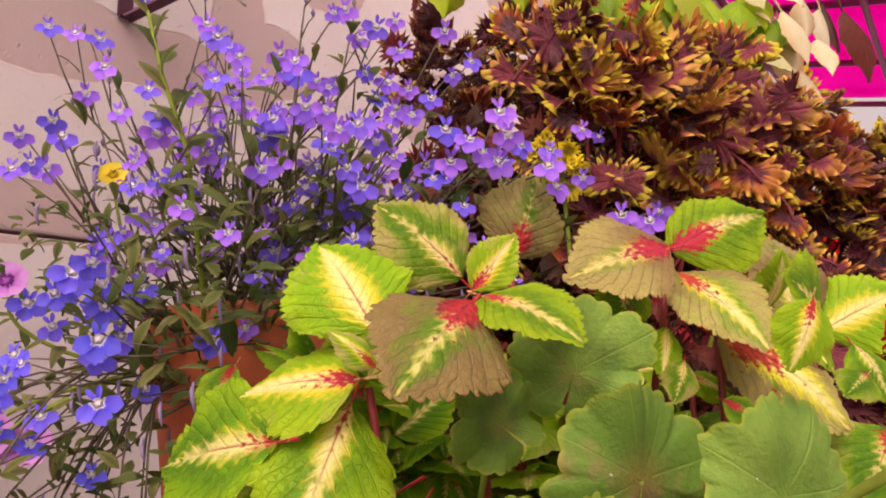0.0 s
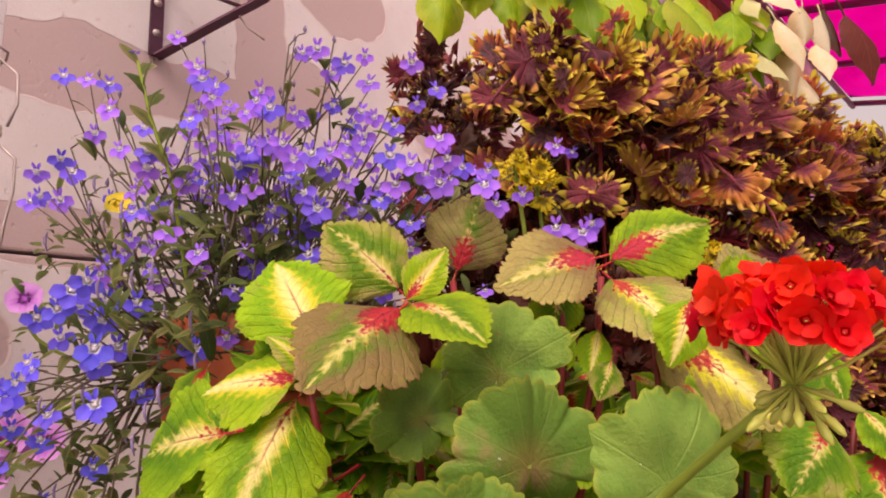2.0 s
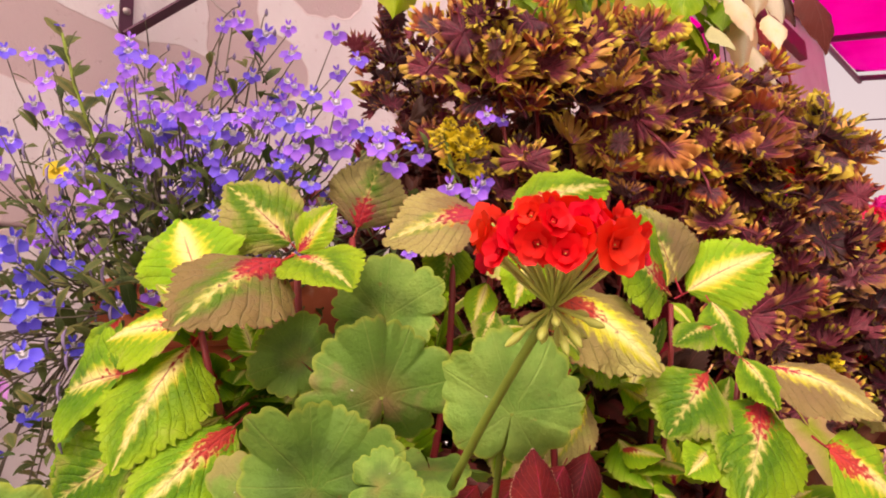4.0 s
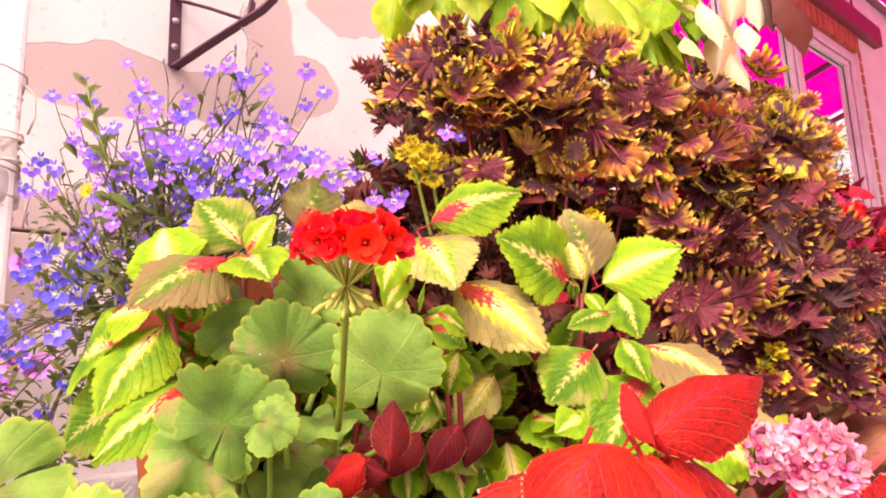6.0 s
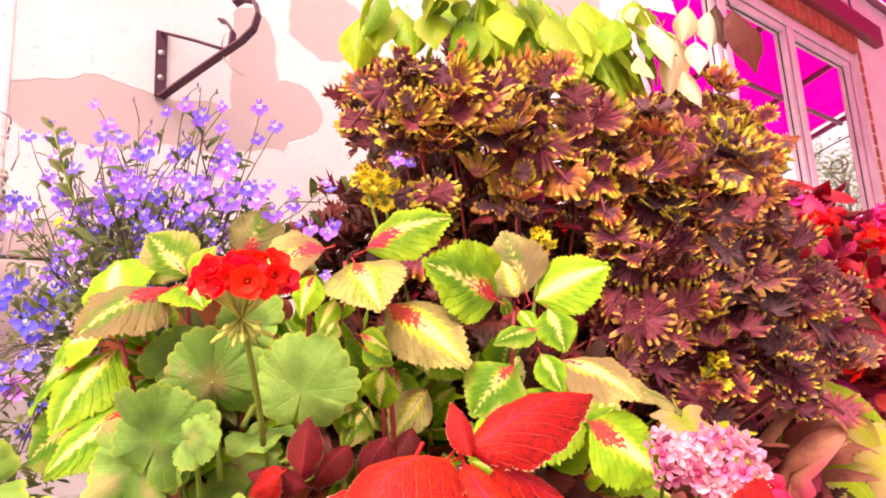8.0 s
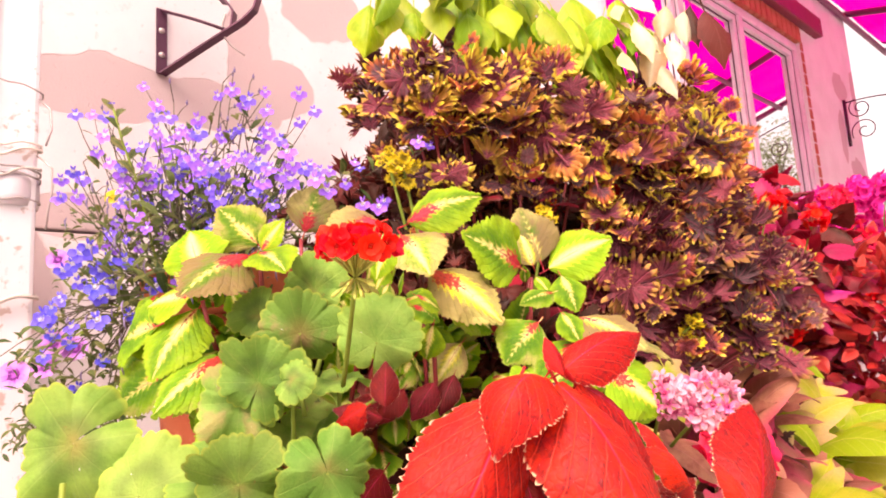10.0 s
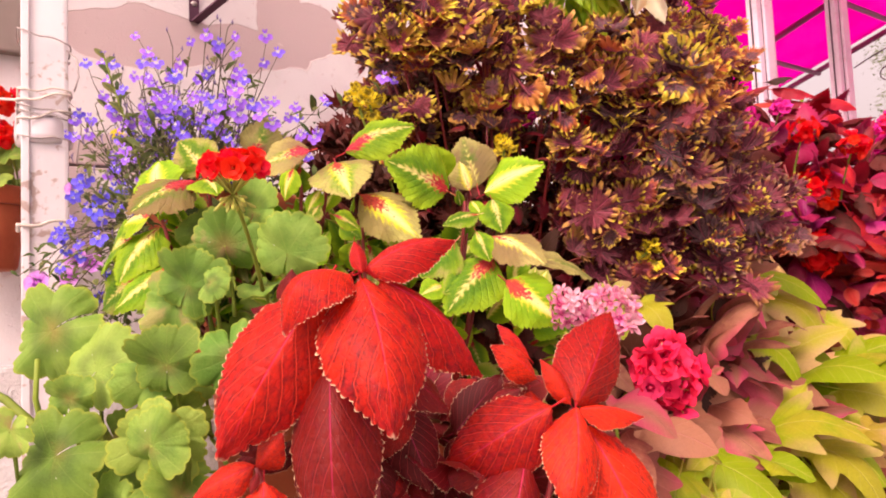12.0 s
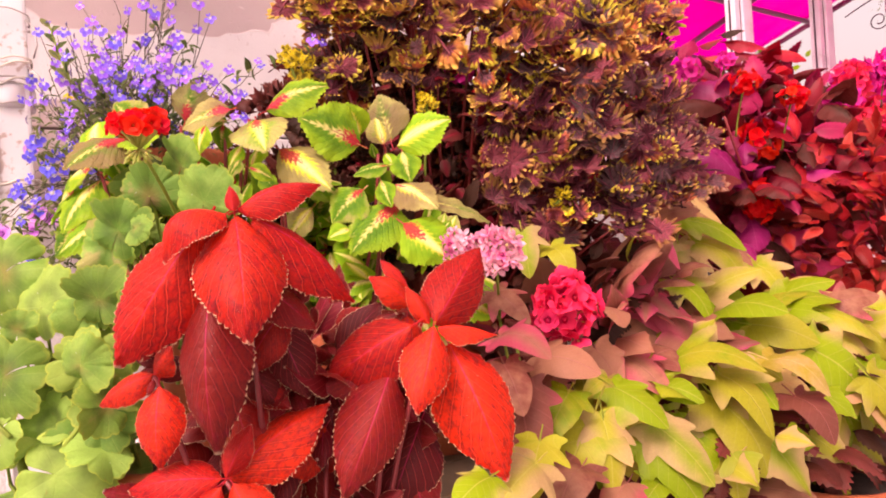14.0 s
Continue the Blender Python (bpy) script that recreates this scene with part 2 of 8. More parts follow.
def lime(name, base, tip, edge, vein_rgb, rough=0.45, spread=0.35, blush=0.75):
    """Smooth leaf of a vine: two colours that run into one another, with pale veins."""
    p = Paint(name, rough, translucent=0.3)
    u, a = p.uv()
    r = p.chance()
    n = p.noise(3.5, 3)
    fine = p.noise(36, 3)
    side = (u * 6.0 - a * 2.2).op("FRACT")
    vein = ((side - 0.5).op("ABSOLUTE").step(0.44, 0.5)) * 0.5 + (1.0 - a.step(0.0, 0.04))
    c = p.mix(base, tip, (n + (r - 0.5) * 2 * spread + u * 0.2).step(0.35, 0.75))
    c = p.mix(c, edge, (a * 0.5 + (r * 3.0).op("FRACT") * 0.7 + n * 0.3).step(blush, blush + 0.4) * 0.8)
    c = p.mix(c, vein_rgb, vein * 0.45)
    c = p.shift(c, value=0.78 + (r * 5.0).op("FRACT") * 0.36 + (fine - 0.5) * 0.3)
    p.bump(vein * -1.0 + fine * 0.3, 0.4, 0.002)
    return p.done(c)


def petal(name, inner, outer, eye=None, eye_size=0.2, rough=0.5, translucent=0.3, other=None):
    p = Paint(name, rough, translucent=translucent)
    u, a = p.uv()
    r = p.chance()
    n = p.noise(120, 2)
    c = p.mix(inner, outer, (u + (n - 0.5) * 0.5).step(0.1, 0.8))
    if other:
        c = p.mix(c, other, (r * 23.0).op("FRACT").step(0.35, 0.8) * 0.85)
    if eye:
        c = p.mix(eye, c, (u + (n - 0.5) * 0.1).step(eye_size * 0.8, eye_size * 1.2))
    c = p.shift(c, value=0.82 + r * 0.36, hue=0.494 + (r * 7.0).op("FRACT") * 0.012)
    return p.done(c)


VARIEGATED, TAN_COLEUS = variegated("variegated_coleus_leaf", 0.0, 0.0), variegated("olive_coleus_leaf", 0.25, 0.09)
BROWN_COLEUS = variegated("brown_coleus_leaf", 0.27, 0.15, 0.75)
FRILLED, TOPLIT_FRILL, YELLOW_FRILL, GERANIUM = frilled(), frilled("toplit_frilled_coleus_leaf", 1.0), yellow_frilled(), geranium_green()
RED_LEAF = red_coleus("scarlet_coleus_leaf", (0.84, 0.040, 0.009), (0.58, 0.014, 0.008), (0.80, 0.065, 0.03), 0.7)
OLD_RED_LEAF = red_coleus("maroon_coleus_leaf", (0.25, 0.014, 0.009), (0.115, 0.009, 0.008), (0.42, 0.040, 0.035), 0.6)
DEEP_RED_LEAF = red_coleus("deep_red_coleus_leaf", (0.52, 0.020, 0.009), (0.26, 0.009, 0.007), (0.50, 0.035, 0.020), 0.7)
LIME = lime("lime_vine_leaf", (0.17, 0.35, 0.008), (0.33, 0.48, 0.014), (0.44, 0.49, 0.05), (0.56, 0.66, 0.10), 0.4)
CREAM = lime("cream_vine_leaf", (0.62, 0.62, 0.30), (0.72, 0.66, 0.46), (0.72, 0.46, 0.24), (0.72, 0.70, 0.36), 0.45)
YELLOW_VINE = lime("yellow_sweet_potato_leaf", (0.24, 0.35, 0.008), (0.40, 0.39, 0.028), (0.54, 0.33, 0.17), (0.54, 0.48, 0.12), 0.45, 0.5, 0.70)
BRONZE = lime("bronze_sweet_potato_leaf", (0.25, 0.072, 0.050), (0.40, 0.17, 0.10), (0.62, 0.06, 0.14), (0.46, 0.16, 0.14), 0.45, 0.35, 0.74)
PEACH = lime("peach_sweet_potato_leaf", (0.46, 0.36, 0.04), (0.60, 0.40, 0.15), (0.62, 0.32, 0.19), (0.70, 0.54, 0.22), 0.45, 0.5, 0.66)
ROSY = lime("rosy_sweet_potato_leaf", (0.50, 0.060, 0.10), (0.66, 0.10, 0.17), (0.62, 0.22, 0.15), (0.60, 0.10, 0.16), 0.42)
EMBER = lime("orange_red_leaf", (0.32, 0.016, 0.016), (0.54, 0.036, 0.026), (0.50, 0.07, 0.05), (0.66, 0.12, 0.06), 0.45)
PLUM = lime("plum_leaf", (0.18, 0.012, 0.035), (0.40, 0.020, 0.085), (0.46, 0.03, 0.10), (0.44, 0.05, 0.12), 0.4)
# Plum-type leaf with the magenta light on it put into its colour.
ORCHID = lime("magenta_lit_leaf", (0.34, 0.016, 0.12), (0.48, 0.026, 0.19), (0.50, 0.05, 0.14), (0.60, 0.10, 0.26), 0.42)
CRIMSON = lime("crimson_leaf", (0.36, 0.010, 0.020), (0.60, 0.022, 0.03), (0.62, 0.04, 0.08), (0.46, 0.05, 0.05), 0.45)
# Dark leaf colour; as inner fill it also stands in for shade.
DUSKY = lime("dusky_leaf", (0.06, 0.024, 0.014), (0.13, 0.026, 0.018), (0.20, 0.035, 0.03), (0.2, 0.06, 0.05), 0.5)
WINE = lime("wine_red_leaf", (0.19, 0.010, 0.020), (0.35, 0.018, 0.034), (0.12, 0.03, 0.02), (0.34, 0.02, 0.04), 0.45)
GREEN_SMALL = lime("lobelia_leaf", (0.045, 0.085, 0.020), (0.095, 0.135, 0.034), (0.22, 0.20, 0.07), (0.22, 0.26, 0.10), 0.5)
LOBELIA = petal("lobelia_petal", (0.28, 0.10, 0.80), (0.44, 0.19, 0.92), (0.92, 0.90, 0.96), 0.25, other=(0.15, 0.11, 0.82))
BLUE_LOBELIA = petal("blue_lobelia_petal", (0.10, 0.075, 0.78), (0.17, 0.14, 0.90), (0.92, 0.90, 0.96), 0.25)
SCARLET = petal("scarlet_petal", (0.72, 0.010, 0.010), (0.82, 0.018, 0.012), rough=0.55, translucent=0.25)
ROSE = petal("rose_petal", (0.74, 0.02, 0.08), (0.94, 0.05, 0.14))
PALE_PINK = petal("pale_pink_petal", (0.70, 0.07, 0.25), (0.82, 0.30, 0.46), other=(0.84, 0.50, 0.56))
PETUNIA = petal("petunia_petal", (0.46, 0.10, 0.52), (0.66, 0.30, 0.72))
MAGENTA = petal("magenta_petal", (0.62, 0.015, 0.22), (0.80, 0.04, 0.34))
YELLOW_PETAL = petal("yellow_petal", (0.82, 0.6, 0.03), (0.85, 0.72, 0.06))
STEM_GREEN = plain("green_stem", (0.20, 0.28, 0.04), 0.5, vary=0.3, scale=90, translucent=0.1)
STEM_RED = plain("red_stem", (0.22, 0.018, 0.02), 0.45, vary=0.3, scale=90)
STEM_DARK = plain("dark_stem", (0.085, 0.07, 0.04), 0.6, vary=0.3, scale=120)
DRIED = plain("dried_calyx", (0.20, 0.15, 0.28), 0.7, vary=0.5, scale=150)
BUD = plain("green_bud", (0.40, 0.45, 0.08), 0.5, vary=0.3, scale=150)
TREE_LEAF = plain("tree_leaf", (0.17, 0.21, 0.09), 0.6, vary=0.4, scale=6, translucent=0.3)
SOIL = plain("potting_soil", (0.035, 0.022, 0.015), 0.95, vary=0.5, scale=90, relief=1.0)
IRON = plain("dark_iron", (0.085, 0.02, 0.045), 0.42, 0.3, vary=0.4, scale=45, relief=0.3)
WIRE = plain("galvanised_wire", (0.42, 0.36, 0.34), 0.45, 0.6, vary=0.4, scale=70)
ROPE = plain("pale_twine", (0.62, 0.55, 0.48), 0.9, vary=0.3, scale=300, relief=0.6)
WOOD = plain("weathered_board", (0.20, 0.14, 0.09), 0.8, vary=0.4, scale=24, relief=0.5)
# Grey-brown of the shaded wall left of the post, put into a colour.
SHADE_GREY = plain("shaded_wall_grey_brown", (0.23, 0.18, 0.155), 0.85, vary=0.4, scale=14, relief=0.4)
# Dark iron bars; the cloth's magenta light is mixed into their colour.
MAGENTA_LIT_IRON = plain("magenta_lit_awning_bar", (0.20, 0.03, 0.10), 0.5, vary=0.3, scale=20)
DARK_WOOD = plain("dark_door_wood", (0.07, 0.04, 0.03), 0.6, vary=0.4, scale=18, relief=0.4)


def terracotta():
    p = Paint("terracotta", 0.85)
    n, f = p.noise(9, 4), p.noise(120, 3)
    c = p.mix((0.36, 0.065, 0.022), (0.46, 0.11, 0.04), n.step(0.3, 0.7))
    c = p.mix(c, (0.55, 0.40, 0.30), (n * 0.7 + f * 0.4).step(0.62, 0.8) * 0.4)
    p.bump(f, 0.4, 0.001)
    return p.done(p.shift(c, value=0.9 + f * 0.2))


# old paint patches on the wall: middle (y, z) and half sizes
PATCHES = ((0.33, 1.685, 0.19, 0.066), (0.52, 1.685, 0.17, 0.055), (0.635, 1.87, 0.06, 0.16), (0.70, 1.77, 0.10, 0.07), (0.30, 1.415, 0.14, 0.045),
           (0.82, 2.02, 0.12, 0.09), (0.10, 1.30, 0.16, 0.12), (1.25, 1.75, 0.2, 0.16), (-0.15, 1.36, 0.16, 0.05), (1.7, 2.3, 0.25, 0.2), (5.0, 2.75, 0.14, 0.10), (4.93, 2.4, 0.06, 0.2), (5.15, 2.15, 0.14, 0.12), (5.90, 2.46, 0.30, 0.28), (5.40, 2.76, 0.16, 0.2), (6.25, 2.16, 0.30, 0.5))


def stucco():
    p = Paint("painted_stucco", 0.88)
    space = p.place(True)
    split = p.nodes.new("ShaderNodeSeparateXYZ")
    p.links.new(space, split.inputs[0])
    y, z = Num(p.tree, split.outputs[1]), Num(p.tree, split.outputs[2])
    edge, mid, fine = p.noise(9, 2.0, space, 0.45), p.noise(5, 4, space), p.noise(170, 5, space)
    near = None
    for cy, cz, ry, rz in PATCHES:
        dy, dz = (y - cy) * (1 / ry), (z - cz) * (1 / rz)
        far = (dy * dy + dz * dz).op("SQRT")
        near = far if near is None else near.op("MINIMUM", far)
    near = near + (edge - 0.5) * 1.1 + (mid - 0.5) * 0.25
    c = p.mix((0.66, 0.615, 0.61), (0.72, 0.685, 0.68), mid.step(0.35, 0.65))
    patch = 1.0 - near.step(0.97, 1.01)
    c = p.mix(c, (0.50, 0.38, 0.37), patch * 0.9)
    c = p.mix(c, (0.62, 0.50, 0.48), (1.0 - (near - 1.0).op("ABSOLUTE").step(0.0, 0.05)) * 0.5)
    c = p.mix(c, (0.45, 0.35, 0.32), (p.noise(26, 5, space)).step(0.66, 0.76) * 0.3)
    pit = p.noise(60, 3, space).step(0.62, 0.70)
    c = p.mix(c, (0.55, 0.44, 0.42), pit * (1.0 - patch) * 0.35)
    p.bump(fine * 0.6 + mid * 1.2 + patch * -0.8 + pit * -0.5, 0.45, 0.004)
    return p.done(c)


def rough_plinth():
    p = Paint("rough_plinth_render", 0.95)
    space = p.place(True)
    f, m = p.noise(140, 5, space), p.noise(8, 4, space)
    c = p.mix((0.50, 0.48, 0.46), (0.66, 0.64, 0.62), m.step(0.3, 0.7))
    p.bump(f, 1.0, 0.006)
    return p.done(p.shift(c, value=0.8 + f * 0.4))


def white_paint(name="worn_white_paint", rgb=(0.74, 0.70, 0.71), wear=(0.36, 0.22, 0.16), amount=0.7):
    p = Paint(name, 0.5)
    space = p.place(True)
    f, m = p.noise(60, 4, space), p.noise(7, 4, space)
    c = p.mix(rgb, tuple(0.86 * v for v in rgb), m.step(0.35, 0.7))
    c = p.mix(c, wear, (f * 0.6 + m * 0.6).step(0.68, 0.74) * amount)
    p.bump(f, 0.25, 0.002)
    return p.done(c)


def brick_red():
    p = Paint("red_brick_surround", 0.85)
    space = p.place(True)
    f, m = p.noise(90, 4, space), p.noise(12, 3, space)
    c = p.mix((0.36, 0.075, 0.04), (0.46, 0.13, 0.07), m.step(0.3, 0.7))
    p.bump(f, 0.6, 0.003)
    return p.done(p.shift(c, value=0.8 + f * 0.4))


def awning_cloth():
    p = Paint("magenta_awning_cloth", 0.7, translucent=0.75)
    space = p.place()
    weave, m = p.noise(300, 2, space), p.noise(2.5, 3, space)
    c = p.mix((0.80, 0.004, 0.36), (0.88, 0.012, 0.46), m.step(0.3, 0.7))
    return p.done(p.shift(c, value=0.93 + weave * 0.14))


def paving():
    p = Paint("concrete_paving", 0.9)
    space = p.place(True)
    f, m = p.noise(60, 5, space), p.noise(2, 4, space)
    c = p.mix((0.30, 0.29, 0.27), (0.44, 0.42, 0.40), m.step(0.3, 0.7))
    p.bump(f, 0.5, 0.004)
    return p.done(p.shift(c, value=0.8 + f * 0.4))


TERRACOTTA, STUCCO, PLINTH, WHITE, BRICK, CLOTH, PAVING = terracotta(), stucco(), rough_plinth(), white_paint(), brick_red(), awning_cloth(), paving()
# Pink-white paint, made pinker and darker to hold the awning's bounced light.
FRAME = white_paint("awning_tinted_frame_paint", (0.72, 0.60, 0.67), (0.45, 0.34, 0.36), 0.35)
SEAL = plain("dark_rubber_seal", (0.10, 0.05, 0.07), 0.6, vary=0.3, scale=30)
BEAM = plain("dark_red_beam", (0.20, 0.020, 0.040), 0.6, vary=0.35, scale=14, relief=0.3)


def pane_glass():
    p = Paint("reflecting_window_glass", 0.02, 1.0)
    return p.done(p.colour((0.93, 0.91, 0.92)))


GLASS = pane_glass()


# ---- shapes ----
def finish(name, bm, material, smooth=True):
    me = bpy.data.meshes.new(name)
    bm.normal_update()
    bm.to_mesh(me)
    bm.free()
    me.materials.append(material)
    me.polygons.foreach_set("use_smooth", [smooth] * len(me.polygons))
    return me


def part(name, bm, material, parent, label="", smooth=True):
    """Links a bmesh as one mesh object under a thing or a part."""
    ob = new(name, finish(name, bm, material, smooth))
    ob.parent = parent
    if label:
        ob["label"] = label
    return ob


def piece(name, mesh, parent, m):
    """One more object on a shared mesh."""
    ob = new(name, mesh)
    ob.parent = parent
    ob.matrix_basis = m
    return ob


def thing(name, label, category, group="", kind=""):
    return tagged(new(name), label, category, group, kind)


def box(bm, lo, hi, bevel=0.0):
    r = bmesh.ops.create_cube(bm, size=1.0)
    for v in r["verts"]:
        v.co = Vector([(lo[k] + hi[k]) / 2 + v.co[k] * (hi[k] - lo[k]) for k in range(3)])
    if bevel:
        edges = list({e for v in r["verts"] for e in v.link_edges})
        bmesh.ops.bevel(bm, geom=edges, offset=bevel, segments=2, affect="EDGES", profile=0.6)
    return bm


def boxed(lo, hi, bevel=0.0):
    return box(bmesh.new(), lo, hi, bevel)


def tube(bm, points, radii, sides=7, caps=True):
    """A round rod along points, with a radius for each."""
    points = [Vector(p) for p in points]
    rings, up = [], Vector((0.31, 0.17, 0.93))
    for k, p in enumerate(points):
        d = (points[min(k + 1, len(points) - 1)] - points[max(k - 1, 0)]).normalized()
        a = d.cross(up)
        if a.length < 0.05:
            a = d.cross(Vector((1, 0, 0)))
        a.normalize()
        b = d.cross(a).normalized()
        r = radii[k] if isinstance(radii, (list, tuple)) else radii
        rings.append([bm.verts.new(p + r * (a * math.cos(6.28318 * s / sides) + b * math.sin(6.28318 * s / sides))) for s in range(sides)])
    for one, two in zip(rings, rings[1:]):
        for s in range(sides):
            bm.faces.new((one[s], one[(s + 1) % sides], two[(s + 1) % sides], two[s]))
    if caps:
        bm.faces.new(rings[0][::-1])
        bm.faces.new(rings[-1])
    return bm


def bow(a, b, sag, n=7, side=(0, 0, -1)):
    """Points on an arc from a to b that swings out by sag."""
    a, b, side = Vector(a), Vector(b), Vector(side)
    return [a.lerp(b, k / n) + side * sag * 4 * (k / n) * (1 - k / n) for k in range(n + 1)]


def lathe(bm, profile, sides=40):
    rings = [[bm.verts.new((r * math.cos(6.28318 * s / sides), r * math.sin(6.28318 * s / sides), z)) for s in range(sides)] for r, z in profile]
    for one, two in zip(rings, rings[1:]):
        for s in range(sides):
            bm.faces.new((one[s], one[(s + 1) % sides], two[(s + 1) % sides], two[s]))
    return bm


def width_at(table, u):
    for (a, wa), (b, wb) in zip(table, table[1:]):
        if u <= b:
            f = (u - a) / (b - a)
            f = f * f * (3 - 2 * f)
            return wa + (wb - wa) * f
    return table[-1][1]


def blade(name, material, table, width, rows=34, cols=5, teeth=0.0, tooth_rows=2, lobes=0, depth=0.0, sweep=0.15,
          arch=0.08, fold=0.1, curl=0.0, ruffle=0.0, quilt=0.0, stalk=0.15, stalk_r=0.012, twist=0.0, seed=0):
    """A leaf of length 1 along +Y, upper side +Z, with a stalk behind its base."""
    rnd = random.Random(seed)
    bm = bmesh.new()
    uv, uv2 = bm.loops.layers.uv.new("uv"), bm.loops.layers.uv.new("uv2")
    ph = rnd.uniform(0, 6.28)
    grid, info = [], {}
    for i in range(rows + 1):
        u = i / rows
        w = width_at(table, u) * width / 2
        lobe = 1.0
        if lobes:
            f = (u * lobes) % 1.0
            lobe = 1 - depth * (1 - math.sin(math.pi * f) ** 0.7)
        line = []
        for j in range(-cols, cols + 1):
            v = j / cols
            a = abs(v)
            s = 1 + (rnd.uniform(-0.04, 0.04) if a == 1 else 0)
            scallop = abs(math.sin(math.pi * (i / tooth_rows + 0.5))) ** 0.7 if tooth_rows == 2 else abs(math.sin(math.pi * i / tooth_rows)) ** 0.7
            tooth = teeth * scallop if a == 1 else 0
            reach = w * (1 - (1 - lobe) * a ** 1.5) * s + tooth * (1 if 0 < i < rows else 0) * 0.5
            x = v * reach
            y = u + sweep * a * w * (1 - u) + (0.4 * tooth if a == 1 else 0)
            z = arch * 4 * u * (1 - u) - fold * a * reach - curl * a * a * reach
            z += ruffle * a * a * math.sin(u * 21 + ph + 2.0 * v) * min(1, 4 * u * (1 - u) + 0.2)
            z += quilt * math.sin(math.pi * ((u * 9 - a * 3.2) % 1.0)) * (1 if 0 < a < 1 else 0.2)
            z += 0.02 * math.sin(3.1 * u + 2.3 * v + ph)
            c, sn = math.cos(twist * u), math.sin(twist * u)
            vert = bm.verts.new((x * c + z * sn, y, z * c - x * sn))
            rim = 0.955 + 0.045 * scallop if a == 1 and teeth and tooth_rows > 2 else a
            info[vert] = (u, rim, a * (0.25 + 0.75 * lobe) if lobes else a)
            line.append(vert)
        grid.append(line)
    for one, two in zip(grid, grid[1:]):
        for j in range(2 * cols):
            f = bm.faces.new((one[j], one[j + 1], two[j + 1], two[j]))
            for loop in f.loops:
                u, a, e = info[loop.vert]
                loop[uv].uv = (u, a)
                loop[uv2].uv = (max(e, (u - 0.55) * 2.0 * a if lobes else 0), 0)
    if stalk:
        before = set(bm.faces)
        tube(bm, [(0, -stalk, -0.10 * stalk), (0, -stalk * 0.5, -0.01), (0, 0.04, 0.0)], [stalk_r * 1.15, stalk_r, stalk_r * 0.8], 6, False)
        for f in set(bm.faces) - before:
            for loop in f.loops:
                loop[uv].uv = (0.02, 0.02)
    return finish(name, bm, material)


def frill_leaf(name, material, lobes=10, steps=3, rings=6, cup=0.2, wave=0.05, seed=0, stalk=True, wide=0.42):
    """A rounded leaf of length 1 along +Y whose whole margin is cut into ruffled lobes of two club-tipped fingers."""
    rnd = random.Random(seed)
    bm = bmesh.new()
    uv = bm.loops.layers.uv.new("uv")
    ph = rnd.uniform(0, 6.28)
    fingers = lobes * 2
    n = fingers * steps
    long = [rnd.uniform(0.84, 1.12) for k in range(fingers)]
    rise = [rnd.uniform(-0.10, 0.10) for k in range(fingers)]
    mid = bm.verts.new((0, 0.46, -0.03))
    info = {mid: (0.5, 0.0)}
    lines = []
    for k in range(1, rings + 1):
        f = k / rings
        line = []
        for s in range(n + 1):
            g = s / n
            th = -math.pi / 2 + 2 * math.pi * g
            which = min(fingers - 1, int(g * fingers))
            w = abs(math.sin(math.pi * (g * fingers % 1.0))) ** 0.5
            lobe = abs(math.sin(math.pi * (g * lobes % 1.0))) ** 0.6
            back = math.exp(-(min(g, 1 - g) / 0.05) ** 2)
            reach = long[which] / math.sqrt((math.cos(th) / wide) ** 2 + (math.sin(th) / 0.52) ** 2)
            r = reach * f * (1 - 0.10 * back) * (1 - 0.30 * (1 - lobe) * f * f) * (1 - 0.38 * (1 - w) * f ** 5)
            z = cup * f * f * 0.5 + wave * f * math.sin(3 * th + ph) + 0.13 * f ** 3 * (lobe - 0.5) + 0.07 * f ** 4 * (w - 0.5) + rise[which] * 0.7 * f ** 2 - 0.12 * f ** 5
            vert = bm.verts.new((r * math.cos(th), 0.46 + r * math.sin(th), z - 0.03))
            info[vert] = (g, f * (0.74 + 0.26 * w) * (0.88 + 0.12 * lobe))
            line.append(vert)
        lines.append(line)
    for s in range(n):
        bm.faces.new((mid, lines[0][s], lines[0][s + 1]))
    for one, two in zip(lines, lines[1:]):
        for s in range(n):
            bm.faces.new((one[s], two[s], two[s + 1], one[s + 1]))
    if stalk:
        tube(bm, [(0, -0.22, -0.14), (0, -0.05, -0.07), (0, 0.3, -0.045)], 0.02, 5, False)
    for f in bm.faces:
        for loop in f.loops:
            loop[uv].uv = info.get(loop.vert, (0.5, 0.05))
    return finish(name, bm, material)


